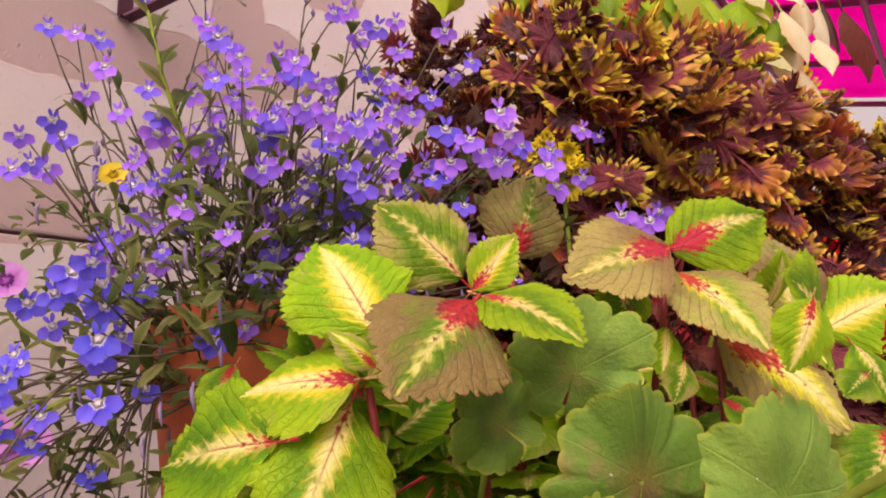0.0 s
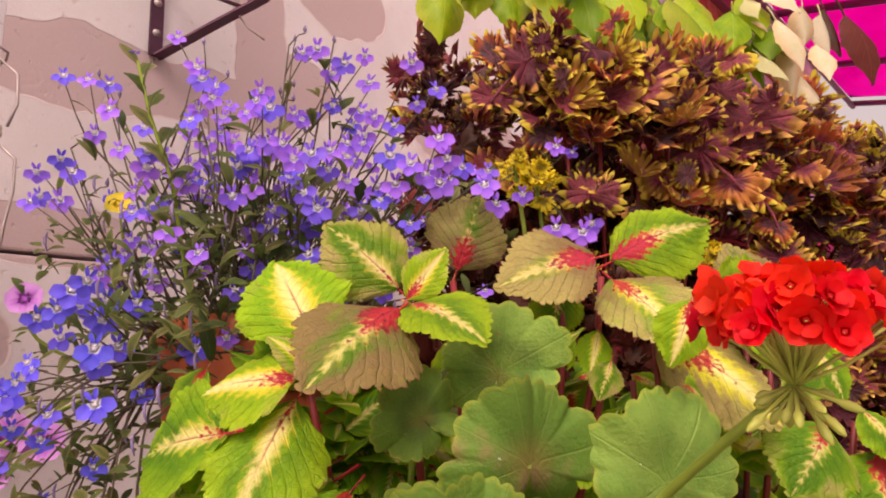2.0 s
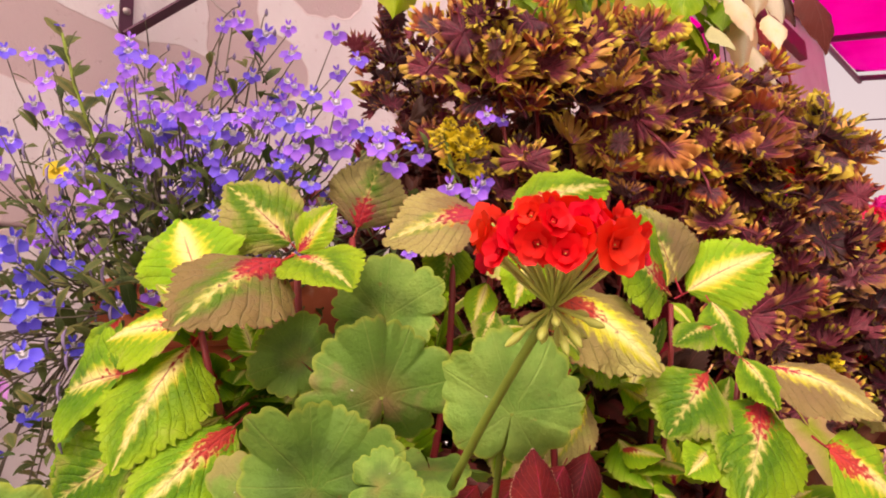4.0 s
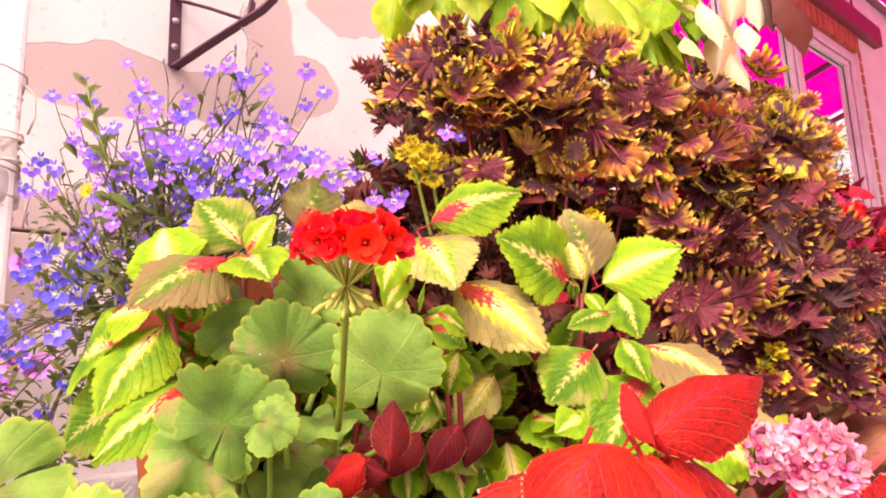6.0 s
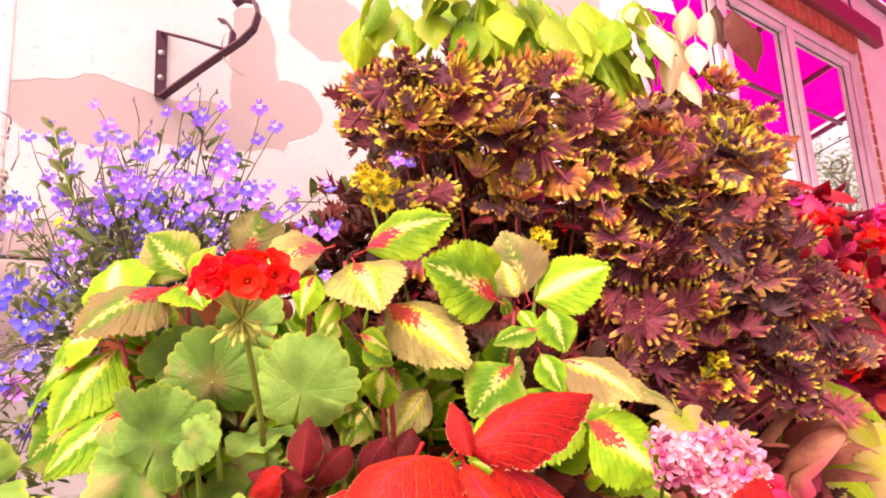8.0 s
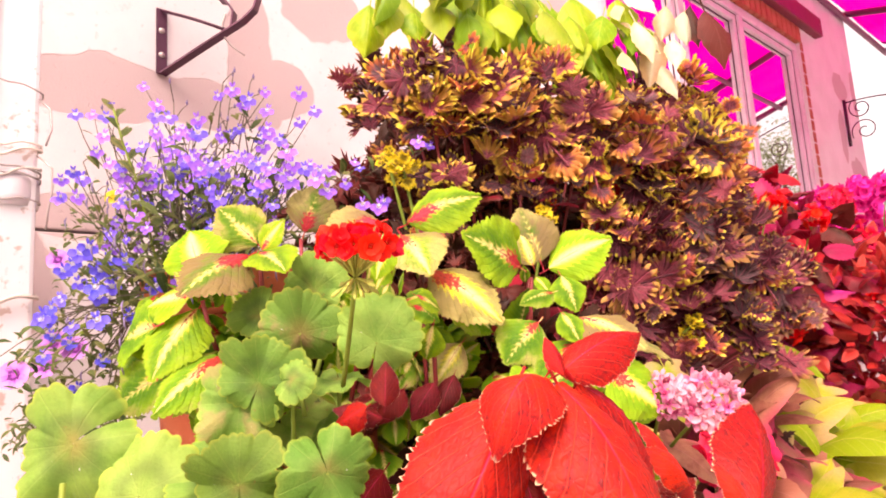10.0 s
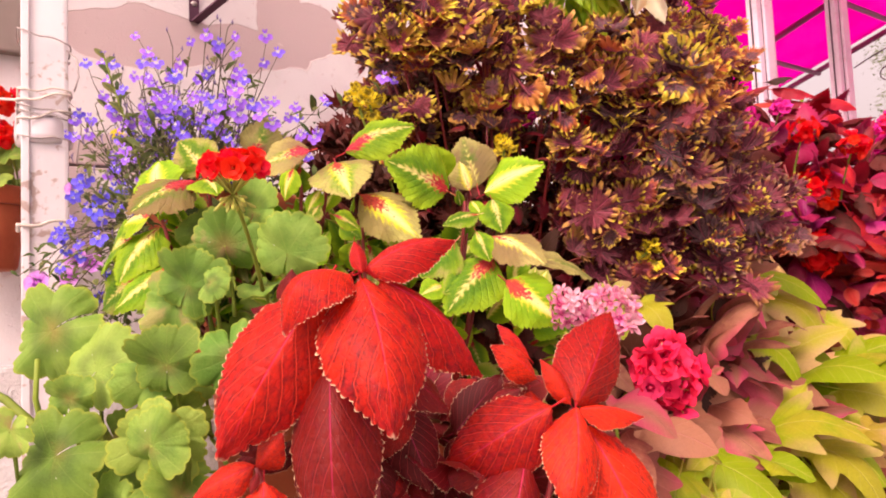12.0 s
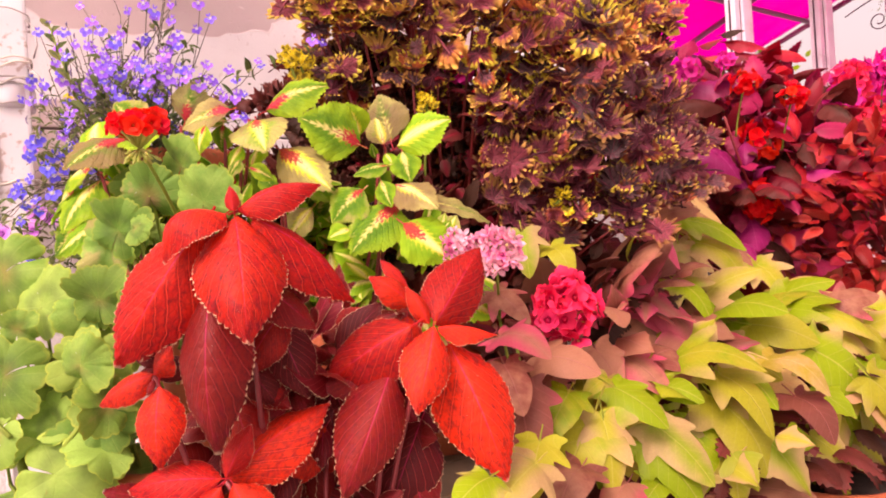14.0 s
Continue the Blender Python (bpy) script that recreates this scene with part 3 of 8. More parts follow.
def round_leaf(name, material, lobes=6, sinus=0.2, cup=0.12, seed=0, ruffle=0.05):
    """A round leaf of diameter 1 with broad crenate lobes; the stalk joins at the origin, the tip lies along +Y."""
    rnd = random.Random(seed)
    bm = bmesh.new()
    uv = bm.loops.layers.uv.new("uv")
    sides, rings = 132, 7
    ph = rnd.uniform(0, 6.28)
    spans = [rnd.uniform(0.72, 1.28) for k in range(lobes)]
    ends = [sum(spans[:k + 1]) / sum(spans) for k in range(lobes)]
    size = [rnd.uniform(0.82, 1.13) for k in range(lobes)]
    lift = [rnd.uniform(-0.11, 0.10) for k in range(lobes)]
    mid = bm.verts.new((0, 0, 0))
    info = {mid: (0.5, 0.0)}
    lines = []
    for k in range(1, rings + 1):
        f = k / rings
        line = []
        for s in range(sides + 1):
            g = s / sides
            ang = -math.pi / 2 + 0.05 + g * (2 * math.pi - 0.10)
            q = next((e for e in range(lobes) if g <= ends[e] + 1e-9), lobes - 1)
            start = ends[q - 1] if q else 0.0
            h = (g - start) / (ends[q] - start)
            w = abs(math.sin(math.pi * min(1, max(0, h)))) ** 0.42
            back = math.exp(-(min(g, 1 - g) / 0.06) ** 2)
            edge = 0.09 * abs(math.sin(math.pi * h * 3)) ** 0.7 + rnd.uniform(-0.006, 0.006)
            r = 0.52 * (size[q] * w + 0.96 * (1 - w)) * (1 - 0.16 * back) * (1 - sinus * (1 - w) * f ** 2 + edge * f ** 5)
            z = cup * f ** 1.7 * 0.5 + lift[q] * w * f ** 3 + 0.015 * f ** 1.5 * (w - 0.6)
            z += ruffle * f * f * (math.sin(3 * ang + ph) + 0.5 * math.sin(5 * ang + 2 * ph)) - 0.10 * f ** 4
            vert = bm.verts.new((r * f * math.cos(ang), r * f * math.sin(ang) + 0.06 * f, z))
            info[vert] = ((q + min(1, max(0, h))) / 8.0, f)
            line.append(vert)
        lines.append(line)
    for s in range(sides):
        bm.faces.new((mid, lines[0][s], lines[0][s + 1]))
    for one, two in zip(lines, lines[1:]):
        for s in range(sides):
            bm.faces.new((one[s], two[s], two[s + 1], one[s + 1]))
    for f in bm.faces:
        for loop in f.loops:
            loop[uv].uv = info[loop.vert]
    return finish(name, bm, material)


def star_leaf(name, material, lobes, arch=0.1, cup=0.0, wave=0.03, seed=0, stalk=0.3, steps=72, rings=6):
    """A pointed lobed leaf of length 1 along +Y from its base at the origin. Each lobe: angle, length, breadth."""
    rnd = random.Random(seed)
    bm = bmesh.new()
    uv = bm.loops.layers.uv.new("uv")
    ph = rnd.uniform(0, 6.28)
    mid = bm.verts.new((0, 0.03, 0))
    info = {mid: (0.03, 0.0)}
    lines = []
    for k in range(1, rings + 1):
        f = k / rings
        line = []
        for s in range(steps + 1):
            th = (s / steps - 0.5) * 5.2
            r = max([0.30] + [length * math.exp(-(abs(th - ang) / (wide * 1.25)) ** 1.2) for ang, length, wide in lobes])
            r *= min(1.0, 0.45 + (2.6 - abs(th)) * 1.5)
            x, y = f * r * math.sin(th), 0.03 + f * r * math.cos(th)
            z = arch * math.sin(3.14159 * max(0.0, min(1.0, y))) + cup * x * x + wave * f * f * math.sin(4 * th + ph) - 0.10 * max(0.0, y) ** 3 - 0.25 * abs(x) * f * 0.6
            vert = bm.verts.new((x, y, z))
            info[vert] = (max(0.0, min(1.0, y)), min(1.0, abs(x) / 0.42))
            line.append(vert)
        lines.append(line)
    for s in range(steps):
        bm.faces.new((mid, lines[0][s + 1], lines[0][s]))
    for one, two in zip(lines, lines[1:]):
        for s in range(steps):
            bm.faces.new((one[s + 1], two[s + 1], two[s], one[s]))
    if stalk:
        tube(bm, [(0, -stalk, -0.10 * stalk), (0, -stalk * 0.5, -0.01), (0, 0.04, 0.0)], 0.012, 6, False)
    for f in bm.faces:
        for loop in f.loops:
            loop[uv].uv = info.get(loop.vert, (0.02, 0.02))
    return finish(name, bm, material)


def flower(name, material, petals, seed=0, cup=0.15, steps=5):
    """A flower in the XY plane, open towards +Z. Each petal: angle, length, width, lift."""
    rnd = random.Random(seed)
    bm = bmesh.new()
    uv = bm.loops.layers.uv.new("uv")
    heart = bm.verts.new((0, 0, 0))
    for ang, length, width, lift in petals:
        d, s = Vector((math.cos(ang), math.sin(ang), 0)), Vector((-math.sin(ang), math.cos(ang), 0))
        wob = rnd.uniform(-0.12, 0.12)
        rows = []
        for k in range(1, steps + 1):
            f = k / steps
            w = width * (0.22 + 0.78 * math.sin(math.pi * min(1.0, f * 0.62 + 0.05)) ** 1.2) * (1 if f < 0.99 else 0.5)
            row = []
            for j in (-1, -0.5, 0, 0.5, 1):
                z = lift * f * length + cup * length * f * f + wob * j * f * length * 0.5 - 0.10 * length * (1 - abs(j)) * math.sin(3 * f)
                z += rnd.uniform(-0.05, 0.05) * length * f
                row.append(bm.verts.new(d * (length * f * (1 - 0.10 * abs(j) * f)) + s * (j * w / 2) + Vector((0, 0, z))))
            rows.append((f, row))
        for j in range(4):
            face = bm.faces.new((heart, rows[0][1][j], rows[0][1][j + 1]))
            for loop, f in zip(face.loops, (0, rows[0][0], rows[0][0])):
                loop[uv].uv = (f, 0.5)
        for (f0, one), (f1, two) in zip(rows, rows[1:]):
            for j in range(4):
                face = bm.faces.new((one[j], one[j + 1], two[j + 1], two[j]))
                for loop, f in zip(face.loops, (f0, f0, f1, f1)):
                    loop[uv].uv = (f, 0.5)
    return finish(name, bm, material)


def mass(name, sources, poses, parent, label=""):
    """Many small leaves too close to tell apart, joined into one part."""
    verts, faces, uvs, uvs2 = [], [], [], []
    cache = {}
    for me in sources:
        co = np.empty(len(me.vertices) * 3)
        me.vertices.foreach_get("co", co)
        layers = []
        for key in ("uv", "uv2"):
            flat = np.zeros(len(me.loops) * 2)
            if key in me.uv_layers:
                me.uv_layers[key].data.foreach_get("uv", flat)
            layers.append(flat)
        cache[me.name] = (co.reshape(-1, 3), [list(p.vertices) for p in me.polygons], layers)
    total = 0
    for k, m in enumerate(poses):
        co, fs, layers = cache[sources[k % len(sources)].name]
        mm = np.array(m)
        verts.append(co @ mm[:3, :3].T + mm[:3, 3])
        faces += [[v + total for v in f] for f in fs]
        uvs.append(layers[0])
        uvs2.append(layers[1])
        total += len(co)
    me = bpy.data.meshes.new(name)
    me.from_pydata(np.concatenate(verts).tolist(), [], faces)
    for key, data in (("uv", uvs), ("uv2", uvs2)):
        me.uv_layers.new(name=key).data.foreach_set("uv", np.concatenate(data))
    me.materials.append(sources[0].materials[0])
    me.polygons.foreach_set("use_smooth", [True] * len(me.polygons))
    me.update()
    ob = new(name, me)
    ob.parent = parent
    return tagged(ob, label, kind="stuff")


def aim(base, tip, up, width=1.0, scale=None):
    """The pose of a blade whose base and tip lie there and whose upper side looks along up."""
    base, tip, up = Vector(base), Vector(tip), Vector(up)
    y = tip - base
    size = y.length if scale is None else scale
    y.normalize()
    z = up - y * up.dot(y)
    if z.length < 1e-4:
        z = y.orthogonal()
    z.normalize()
    x = y.cross(z)
    m = Matrix((x, y, z)).transposed().to_4x4()
    return Matrix.Translation(base) @ m @ Matrix.Diagonal((size * width, size, size, 1))


def facing(at, way, spin=0.0, size=1.0):
    """The pose of a flower at a place, open along way."""
    q = Vector(way).to_track_quat("Z", "Y").to_matrix().to_4x4()
    return Matrix.Translation(at) @ q @ pose(0, 0, 0, 0, 0, spin) @ Matrix.Diagonal((size, size, size, 1))


VIEW = (0.55, -0.35, 0.75)


# ---- the place ----
def wall_part(name, lo, hi, material, label="", parent=None, bevel=0.0, kind="structure"):
    ob = part(name, boxed(lo, hi, bevel), material, parent, smooth=False)
    if parent is None:
        tagged(ob, label, kind=kind)
    return ob


ground = part("ground", boxed((-400, -400, -0.2), (400, 400, 0.0)), PAVING, None, smooth=False)
tagged(ground, "grey concrete paving around the house", "ground", kind="structure")

# The house wall stands at x = -0.95; its window opens from y 2.62 to 4.62, z 1.55 to 2.95.
WX, TH = -0.95, 0.34
W0, W1, S0, S1 = 2.14, 4.34, 1.50, 2.90
END = 5.35
wall = thing("wall_house", "pale pink stucco house wall with weathered mauve patches", "wall", kind="structure")
courses = [0.0, 0.62, 1.39, 4.2]
for z0, z1 in zip(courses, courses[1:]):
    wall_part("wall_course", (WX - TH, -3.0, z0), (WX, W0, z1 - 0.005), STUCCO, parent=wall, bevel=0.004)
wall_part("wall_pier", (WX - TH, W1, 0), (WX, END, 4.2), STUCCO, parent=wall, bevel=0.006)
wall_part("wall_below_window", (WX - TH, W0, 0), (WX, W1 + 0.045, S0), STUCCO, parent=wall)
wall_part("wall_above_window", (WX - TH, W0, S1 + 0.20), (WX, W1 + 0.045, 4.2), STUCCO, parent=wall)
wall_part("wall_core", (WX - TH - 0.06, -3.0, 0), (WX - TH, END, 4.2), STUCCO, parent=wall)
plinth = wall_part("wall_plinth", (WX, -0.1, 0), (WX + 0.05, END, 0.985), PLINTH, "rough grey rendered plinth at the wall's foot", bevel=0.01)
wall_part("wall_end", (-4.0, END - 0.3, 0), (WX - TH - 0.06, END, 4.2), STUCCO, "stucco end wall of the house")

window = thing("window_1", "pink-white painted casement window, its pink deepened for awning bounce, with dark reflecting panes", "window", kind="structure")
GX = -1.01


def bar(lo, hi, bevel=0.006):
    return part("window_frame", boxed(lo, hi, bevel), FRAME, window, smooth=False)


bar((GX - 0.04, W0, S1 - 0.055), (GX + 0.04, W1, S1))
bar((GX - 0.04, W0, S0), (GX + 0.04, W1, S0 + 0.06))
MULLIONS = (W0, 2.825, 3.505, W1 - 0.055)
for y in MULLIONS:
    bar((GX - 0.04, y, S0 + 0.06), (GX + 0.04, y + 0.055, S1 - 0.055))
for y0, y1 in zip(MULLIONS, MULLIONS[1:]):
    y0 += 0.055
    z0, z1, g = S0 + 0.06, S1 - 0.055, 0.036
    sash = part("sash", box(box(box(boxed((GX - 0.03, y0, z0), (GX + 0.025, y0 + g, z1), 0.004),
                (GX - 0.03, y1 - g, z0), (GX + 0.025, y1, z1), 0.004),
                (GX - 0.03, y0 + g, z0), (GX + 0.025, y1 - g, z0 + g), 0.004),
                (GX - 0.03, y0 + g, z1 - g), (GX + 0.025, y1 - g, z1), 0.004), FRAME, window, smooth=False)
    seal = bmesh.new()
    for lo, hi in (((y0, z0), (y0 + 0.004, z1)), ((y1 - 0.004, z0), (y1, z1)), ((y0 + 0.006, z1 - 0.005), (y1 - 0.006, z1))):
        box(seal, (GX + 0.0255, *lo), (GX + 0.0275, *hi))
    for lo, hi in (((y0 + g + 0.001, z0 + g), (y0 + g + 0.006, z1 - g)), ((y1 - g - 0.006, z0 + g), (y1 - g - 0.001, z1 - g)), ((y0 + g + 0.007, z1 - g - 0.007), (y1 - g - 0.007, z1 - g - 0.001))):
        box(seal, (GX + 0.001, *lo), (GX + 0.003, *hi))
    part("seal", seal, SEAL, sash, "dark rubber seal", smooth=False)
    part("pane", boxed((GX - 0.008, y0 + g - 0.004, z0 + g - 0.004), (GX, y1 - g + 0.004, z1 - g + 0.004)), GLASS, sash, smooth=False)
part("window_sill", boxed((GX, W0 - 0.04, S0 - 0.04), (WX + 0.07, W1 + 0.04, S0), 0.008), FRAME, window, smooth=False)
surround = thing("brick_surround", "red brick reveal around the window opening", "trim", kind="structure")
for k in range(19):
    z = S0 + k * 0.075
    part("brick", boxed((WX - 0.16, W1 + 0.002, z), (WX + 0.004, W1 + 0.045, z + 0.066), 0.005), BRICK, surround, smooth=False)
for k in range(30):
    y = W0 + k * 0.0745
    part("brick", boxed((WX - 0.16, y, S1 + 0.002), (WX + 0.006, y + 0.067, S1 + 0.11), 0.005), BRICK, surround, smooth=False)
part("lintel_beam", boxed((WX - 0.2, W0 - 0.2, S1 + 0.11), (WX + 0.05, W1 + 0.32, S1 + 0.24), 0.012), BEAM, None, smooth=False)
tagged(bpy.data.objects["lintel_beam"], "dark red wooden lintel beam over the window", "trim", kind="structure")

# awning over the window side
awning = thing("awning", "magenta cloth awning on a dark frame over the window", "awning")
A0, A1, AX, AZ, AH = 2.2, 6.3, 1.9, 2.62, 3.42


def awning_z(x):
    return AH + (AZ - AH) * (x - WX) / (AX - WX)


bm = bmesh.new()
cells = {}
for i in range(25):
    for j in range(31):
        x, y = WX + 0.02 + (AX - WX - 0.02) * i / 24, A0 + (A1 - A0) * j / 30
        cells[i, j] = bm.verts.new((x, y, awning_z(x) - 0.015 * math.sin(math.pi * ((j / 30 * 4) % 1.0)) + 0.012))
for i in range(24):
    for j in range(30):
        bm.faces.new((cells[i, j], cells[i + 1, j], cells[i + 1, j + 1], cells[i, j + 1]))
bmesh.ops.solidify(bm, geom=bm.faces[:], thickness=0.002)
part("canopy", bm, CLOTH, awning, "sagging magenta cloth")
for k in range(5):
    y = A0 + (A1 - A0) * k / 4
    part("rafter", tube(bmesh.new(), [(WX, y, AH - 0.045), (AX, y, AZ - 0.045)], 0.024, 8), MAGENTA_LIT_IRON, awning)
for k in range(5):
    x = WX + 0.03 + (AX - WX - 0.06) * k / 4
    part("purlin", tube(bmesh.new(), [(x, A0, awning_z(x) - 0.075), (x, A1, awning_z(x) - 0.075)], 0.020, 8), MAGENTA_LIT_IRON, awning)
for y in (A0 + 0.02, A1 - 0.02):
    part("post", tube(bmesh.new(), [(AX, y, 0), (AX, y, AZ - 0.04)], 0.025, 10), IRON, awning)

# painted post with wire wound round it
pole = thing("wooden_post", "white painted wooden post wound with wire and twine", "post", kind="structure")
PX, PY = -0.69, 0.128
part("shaft", boxed((PX - 0.034, PY - 0.034, 0), (PX + 0.034, PY + 0.034, 3.0), 0.006), WHITE, pole, smooth=False)
part("edge_strip", boxed((PX + 0.0345, PY - 0.034, 0), (PX + 0.040, PY - 0.022, 3.0), 0.002), WHITE, pole, smooth=False)


def wound(z, tilt, r, material, name, turns=1.0, grow=0.0, tail=None):
    pts = []
    n = int(26 * turns)
    for k in range(n + 1):
        a = 6.28318 * k / 26 + 2.0
        c, s = math.cos(a), math.sin(a)
        q = 0.038 / max(abs(c), abs(s), 0.75) * 0.94
        pts.append(Vector((PX + 0.004 + q * c * 1.12, PY + q * s * 1.08, z + tilt * s + grow * k / n + 0.003 * math.sin(5 * a))))
    if tail:
        pts += [Vector(tail)]
    part(name, tube(bmesh.new(), pts, r, 6), material, pole)


wound(1.535, -0.012, 0.0014, WIRE, "wire", 1.1, 0.01)
wound(1.452, 0.004, 0.0018, ROPE, "twine")
wound(1.433, 0.010, 0.0024, ROPE, "twine", 1.0, 0.01, (PX + 0.06, PY - 0.16, 1.418))
wound(1.425, -0.006, 0.0016, WIRE, "wire", 2.1, -0.02)
wound(1.403, 0.012, 0.002, ROPE, "twine", 1.0, 0.01)
wound(1.36, -0.004, 0.0014, WIRE, "wire", 1.2, 0.02)
wound(1.23, 0.006, 0.003, ROPE, "twine", 1.0, 0.0)
part("wire_loop", tube(bmesh.new(), [(PX + 0.036, PY + 0.032, 1.525), (PX + 0.045, PY + 0.046, 1.51), (PX + 0.04, PY + 0.049, 1.48), (PX + 0.04, PY + 0.042, 1.455)], 0.0015, 6), WIRE, pole)
part("wire_loop", tube(bmesh.new(), [(PX + 0.036, PY + 0.032, 1.44), (PX + 0.05, PY + 0.049, 1.42), (PX + 0.04, PY + 0.052, 1.39), (PX + 0.045, PY + 0.046, 1.355), (PX + 0.04, PY + 0.045, 1.33)], 0.0015, 6), WIRE, pole)
part("plastic_wrap", tube(bmesh.new(), [(PX, PY, 1.365), (PX, PY, 1.38), (PX, PY, 1.40), (PX, PY, 1.415)], [0.042, 0.044, 0.0435, 0.041], 14), plain("pale_plastic", (0.72, 0.66, 0.68), 0.25, vary=0.15, scale=40, relief=0.5), pole)

# grey-brown panels added left of the post, coloured as the wall's shade there
shade_panels = thing("shutter", "added grey-brown panels standing in for shaded wall beside the post", "shutter", kind="structure")
for k in range(7):
    y = 0.125 - 0.125 * (k + 1)
    part("plank", boxed((WX + 0.002, y, 1.60), (WX + 0.03, y + 0.118, 3.0), 0.005), SHADE_GREY, shade_panels, smooth=False)

# hanging-basket bracket of bent flat bar on the wall
bracket = thing("wall_bracket", "dark iron flat-bar bracket screwed to the wall", "bracket")
BY, BZ0, BZ1 = 0.432, 1.735, 1.885


SWING = Matrix.Translation((WX + 0.01, BY, 0)) @ pose(0, 0, 0, 0, 0, 42) @ Matrix.Translation((-WX - 0.01, -BY, 0))


def strap(name, pts, width, thick=0.004):
    """A flat bar along points in a plane at right angles to the wall's y."""
    bm = bmesh.new()
    rows = []
    for k, p in enumerate(pts):
        p = Vector(p)
        d = (Vector(pts[min(k + 1, len(pts) - 1)]) - Vector(pts[max(k - 1, 0)])).normalized()
        n = d.cross(Vector((0, 1, 0))).normalized() * thick / 2
        s = Vector((0, width / 2, 0))
        rows.append([bm.verts.new(p + q) for q in (n + s, n - s, -n - s, -n + s)])
    for one, two in zip(rows, rows[1:]):
        for j in range(4):
            bm.faces.new((one[j], one[(j + 1) % 4], two[(j + 1) % 4], two[j]))
    bm.faces.new(rows[0][::-1])
    bm.faces.new(rows[-1])
    ob = part(name, bm, IRON, bracket, smooth=False)
    if name != "back_plate":
        ob.matrix_basis = SWING
    return ob


strap("back_plate", [(WX + 0.004, BY, BZ1), (WX + 0.004, BY, (BZ0 + BZ1) / 2), (WX + 0.004, BY, BZ0 + 0.004), (WX + 0.012, BY, BZ0)], 0.022)
strap("arm", [(WX + 0.010, BY, BZ0), (WX + 0.10, BY, BZ0 + 0.05), (WX + 0.19, BY, BZ0 + 0.098), (WX + 0.215, BY, BZ0 + 0.12), (WX + 0.225, BY, BZ0 + 0.15), (WX + 0.218, BY, BZ0 + 0.18), (WX + 0.19, BY, BZ0 + 0.19), (WX + 0.172, BY, BZ0 + 0.182)], 0.022)
strap("hook_plate", [(WX + 0.165, BY, BZ0 + 0.088), (WX + 0.170, BY, BZ0 + 0.12), (WX + 0.155, BY, BZ0 + 0.145), (WX + 0.140, BY, BZ0 + 0.15)], 0.02)
part("stay", tube(bmesh.new(), [(WX + 0.008, BY, BZ1 - 0.005), (WX + 0.08, BY + 0.004, BZ0 + 0.118), (WX + 0.148, BY, BZ0 + 0.085)], 0.0035, 6), IRON, bracket).matrix_basis = SWING
for z in (BZ0 + 0.045, BZ0 + 0.10):
    part("screw", lathe(bmesh.new(), [(0.0, 0.004), (0.005, 0.0035), (0.007, 0.0)], 12), WIRE, bracket).matrix_basis = pose(WX + 0.0065, BY, z, 0, 90, 0)
part("wire_hanger", tube(bmesh.new(), [(WX + 0.15, BY, BZ0 + 0.12), (WX + 0.142, BY + 0.004, BZ0 + 0.10), (WX + 0.142, BY + 0.006, BZ0 + 0.075), (WX + 0.16, BY + 0.01, BZ0 + 0.05), (WX + 0.185, BY + 0.014, BZ0 + 0.03)], 0.0022, 6), WIRE, bracket).matrix_basis = SWING

# scrolled bracket on the far pier
scroll = thing("scroll_bracket", "thin dark wrought-iron scroll bracket on the pier", "bracket")
SY = 5.02
part("upright", tube(bmesh.new(), [(WX + 0.01, SY, 2.33), (WX + 0.01, SY, 2.66)], 0.010, 6), IRON, scroll)


def spiral(cx, cz, r0, r1, turns, start):
    return [(WX + cx + (r0 + (r1 - r0) * k / 28) * math.cos(start + turns * 6.283 * k / 28), SY, cz + (r0 + (r1 - r0) * k / 28) * math.sin(start + turns * 6.283 * k / 28)) for k in range(29)]


for args in ((0.10, 2.58, 0.075, 0.02, 1.4, 2.0), (0.11, 2.42, 0.085, 0.02, -1.4, 3.6), (0.34, 2.44, 0.07, 0.02, 1.5, 2.2)):
    part("scroll", tube(bmesh.new(), spiral(*args), 0.004, 6), IRON, scroll)
part("top_bar", tube(bmesh.new(), bow((WX + 0.01, SY, 2.64), (WX + 0.55, SY, 2.53), 0.03, 8, (0, 0, 1)), 0.0045, 6), IRON, scroll)

# stepped bench that carries the pots
bench = thing("plant_bench", "weathered wooden stepped bench carrying the pots", "bench")
for k in range(6):
    x = -0.89 + k * 0.133
    part("board", boxed((x, 0.2, 0.675), (x + 0.128, 2.9, 0.70), 0.003), WOOD, bench, smooth=False)
for k in range(4):
    x = -0.085 + k * 0.133
    part("board", boxed((x, 0.0, 0.325), (x + 0.128, 2.9, 0.35), 0.003), WOOD, bench, smooth=False)
for y in (0.25, 1.35, 2.5):
    part("trestle", boxed((-0.88, y, 0.60), (-0.11, y + 0.05, 0.675), 0.003), WOOD, bench, smooth=False)
    part("trestle", boxed((-0.08, y, 0.25), (0.43, y + 0.05, 0.325), 0.003), WOOD, bench, smooth=False)
    for x, z in ((-0.87, 0.60), (-0.16, 0.60), (-0.07, 0.25), (0.38, 0.25)):
        part("leg", boxed((x, y, 0.0), (x + 0.05, y + 0.05, z), 0.003), WOOD, bench, smooth=False)

# white house and trees across the yard, seen in the panes
far_house = thing("far_house", "brown-roofed low building across the yard", "building", kind="structure")
part("wall", boxed((14, 4, 0), (20, 22, 2.6), 0.02), PLINTH, far_house, smooth=False)
part("roof", boxed((13.6, 3.6, 2.6), (20.4, 22.4, 3.0), 0.05), BRICK, far_house, smooth=False)


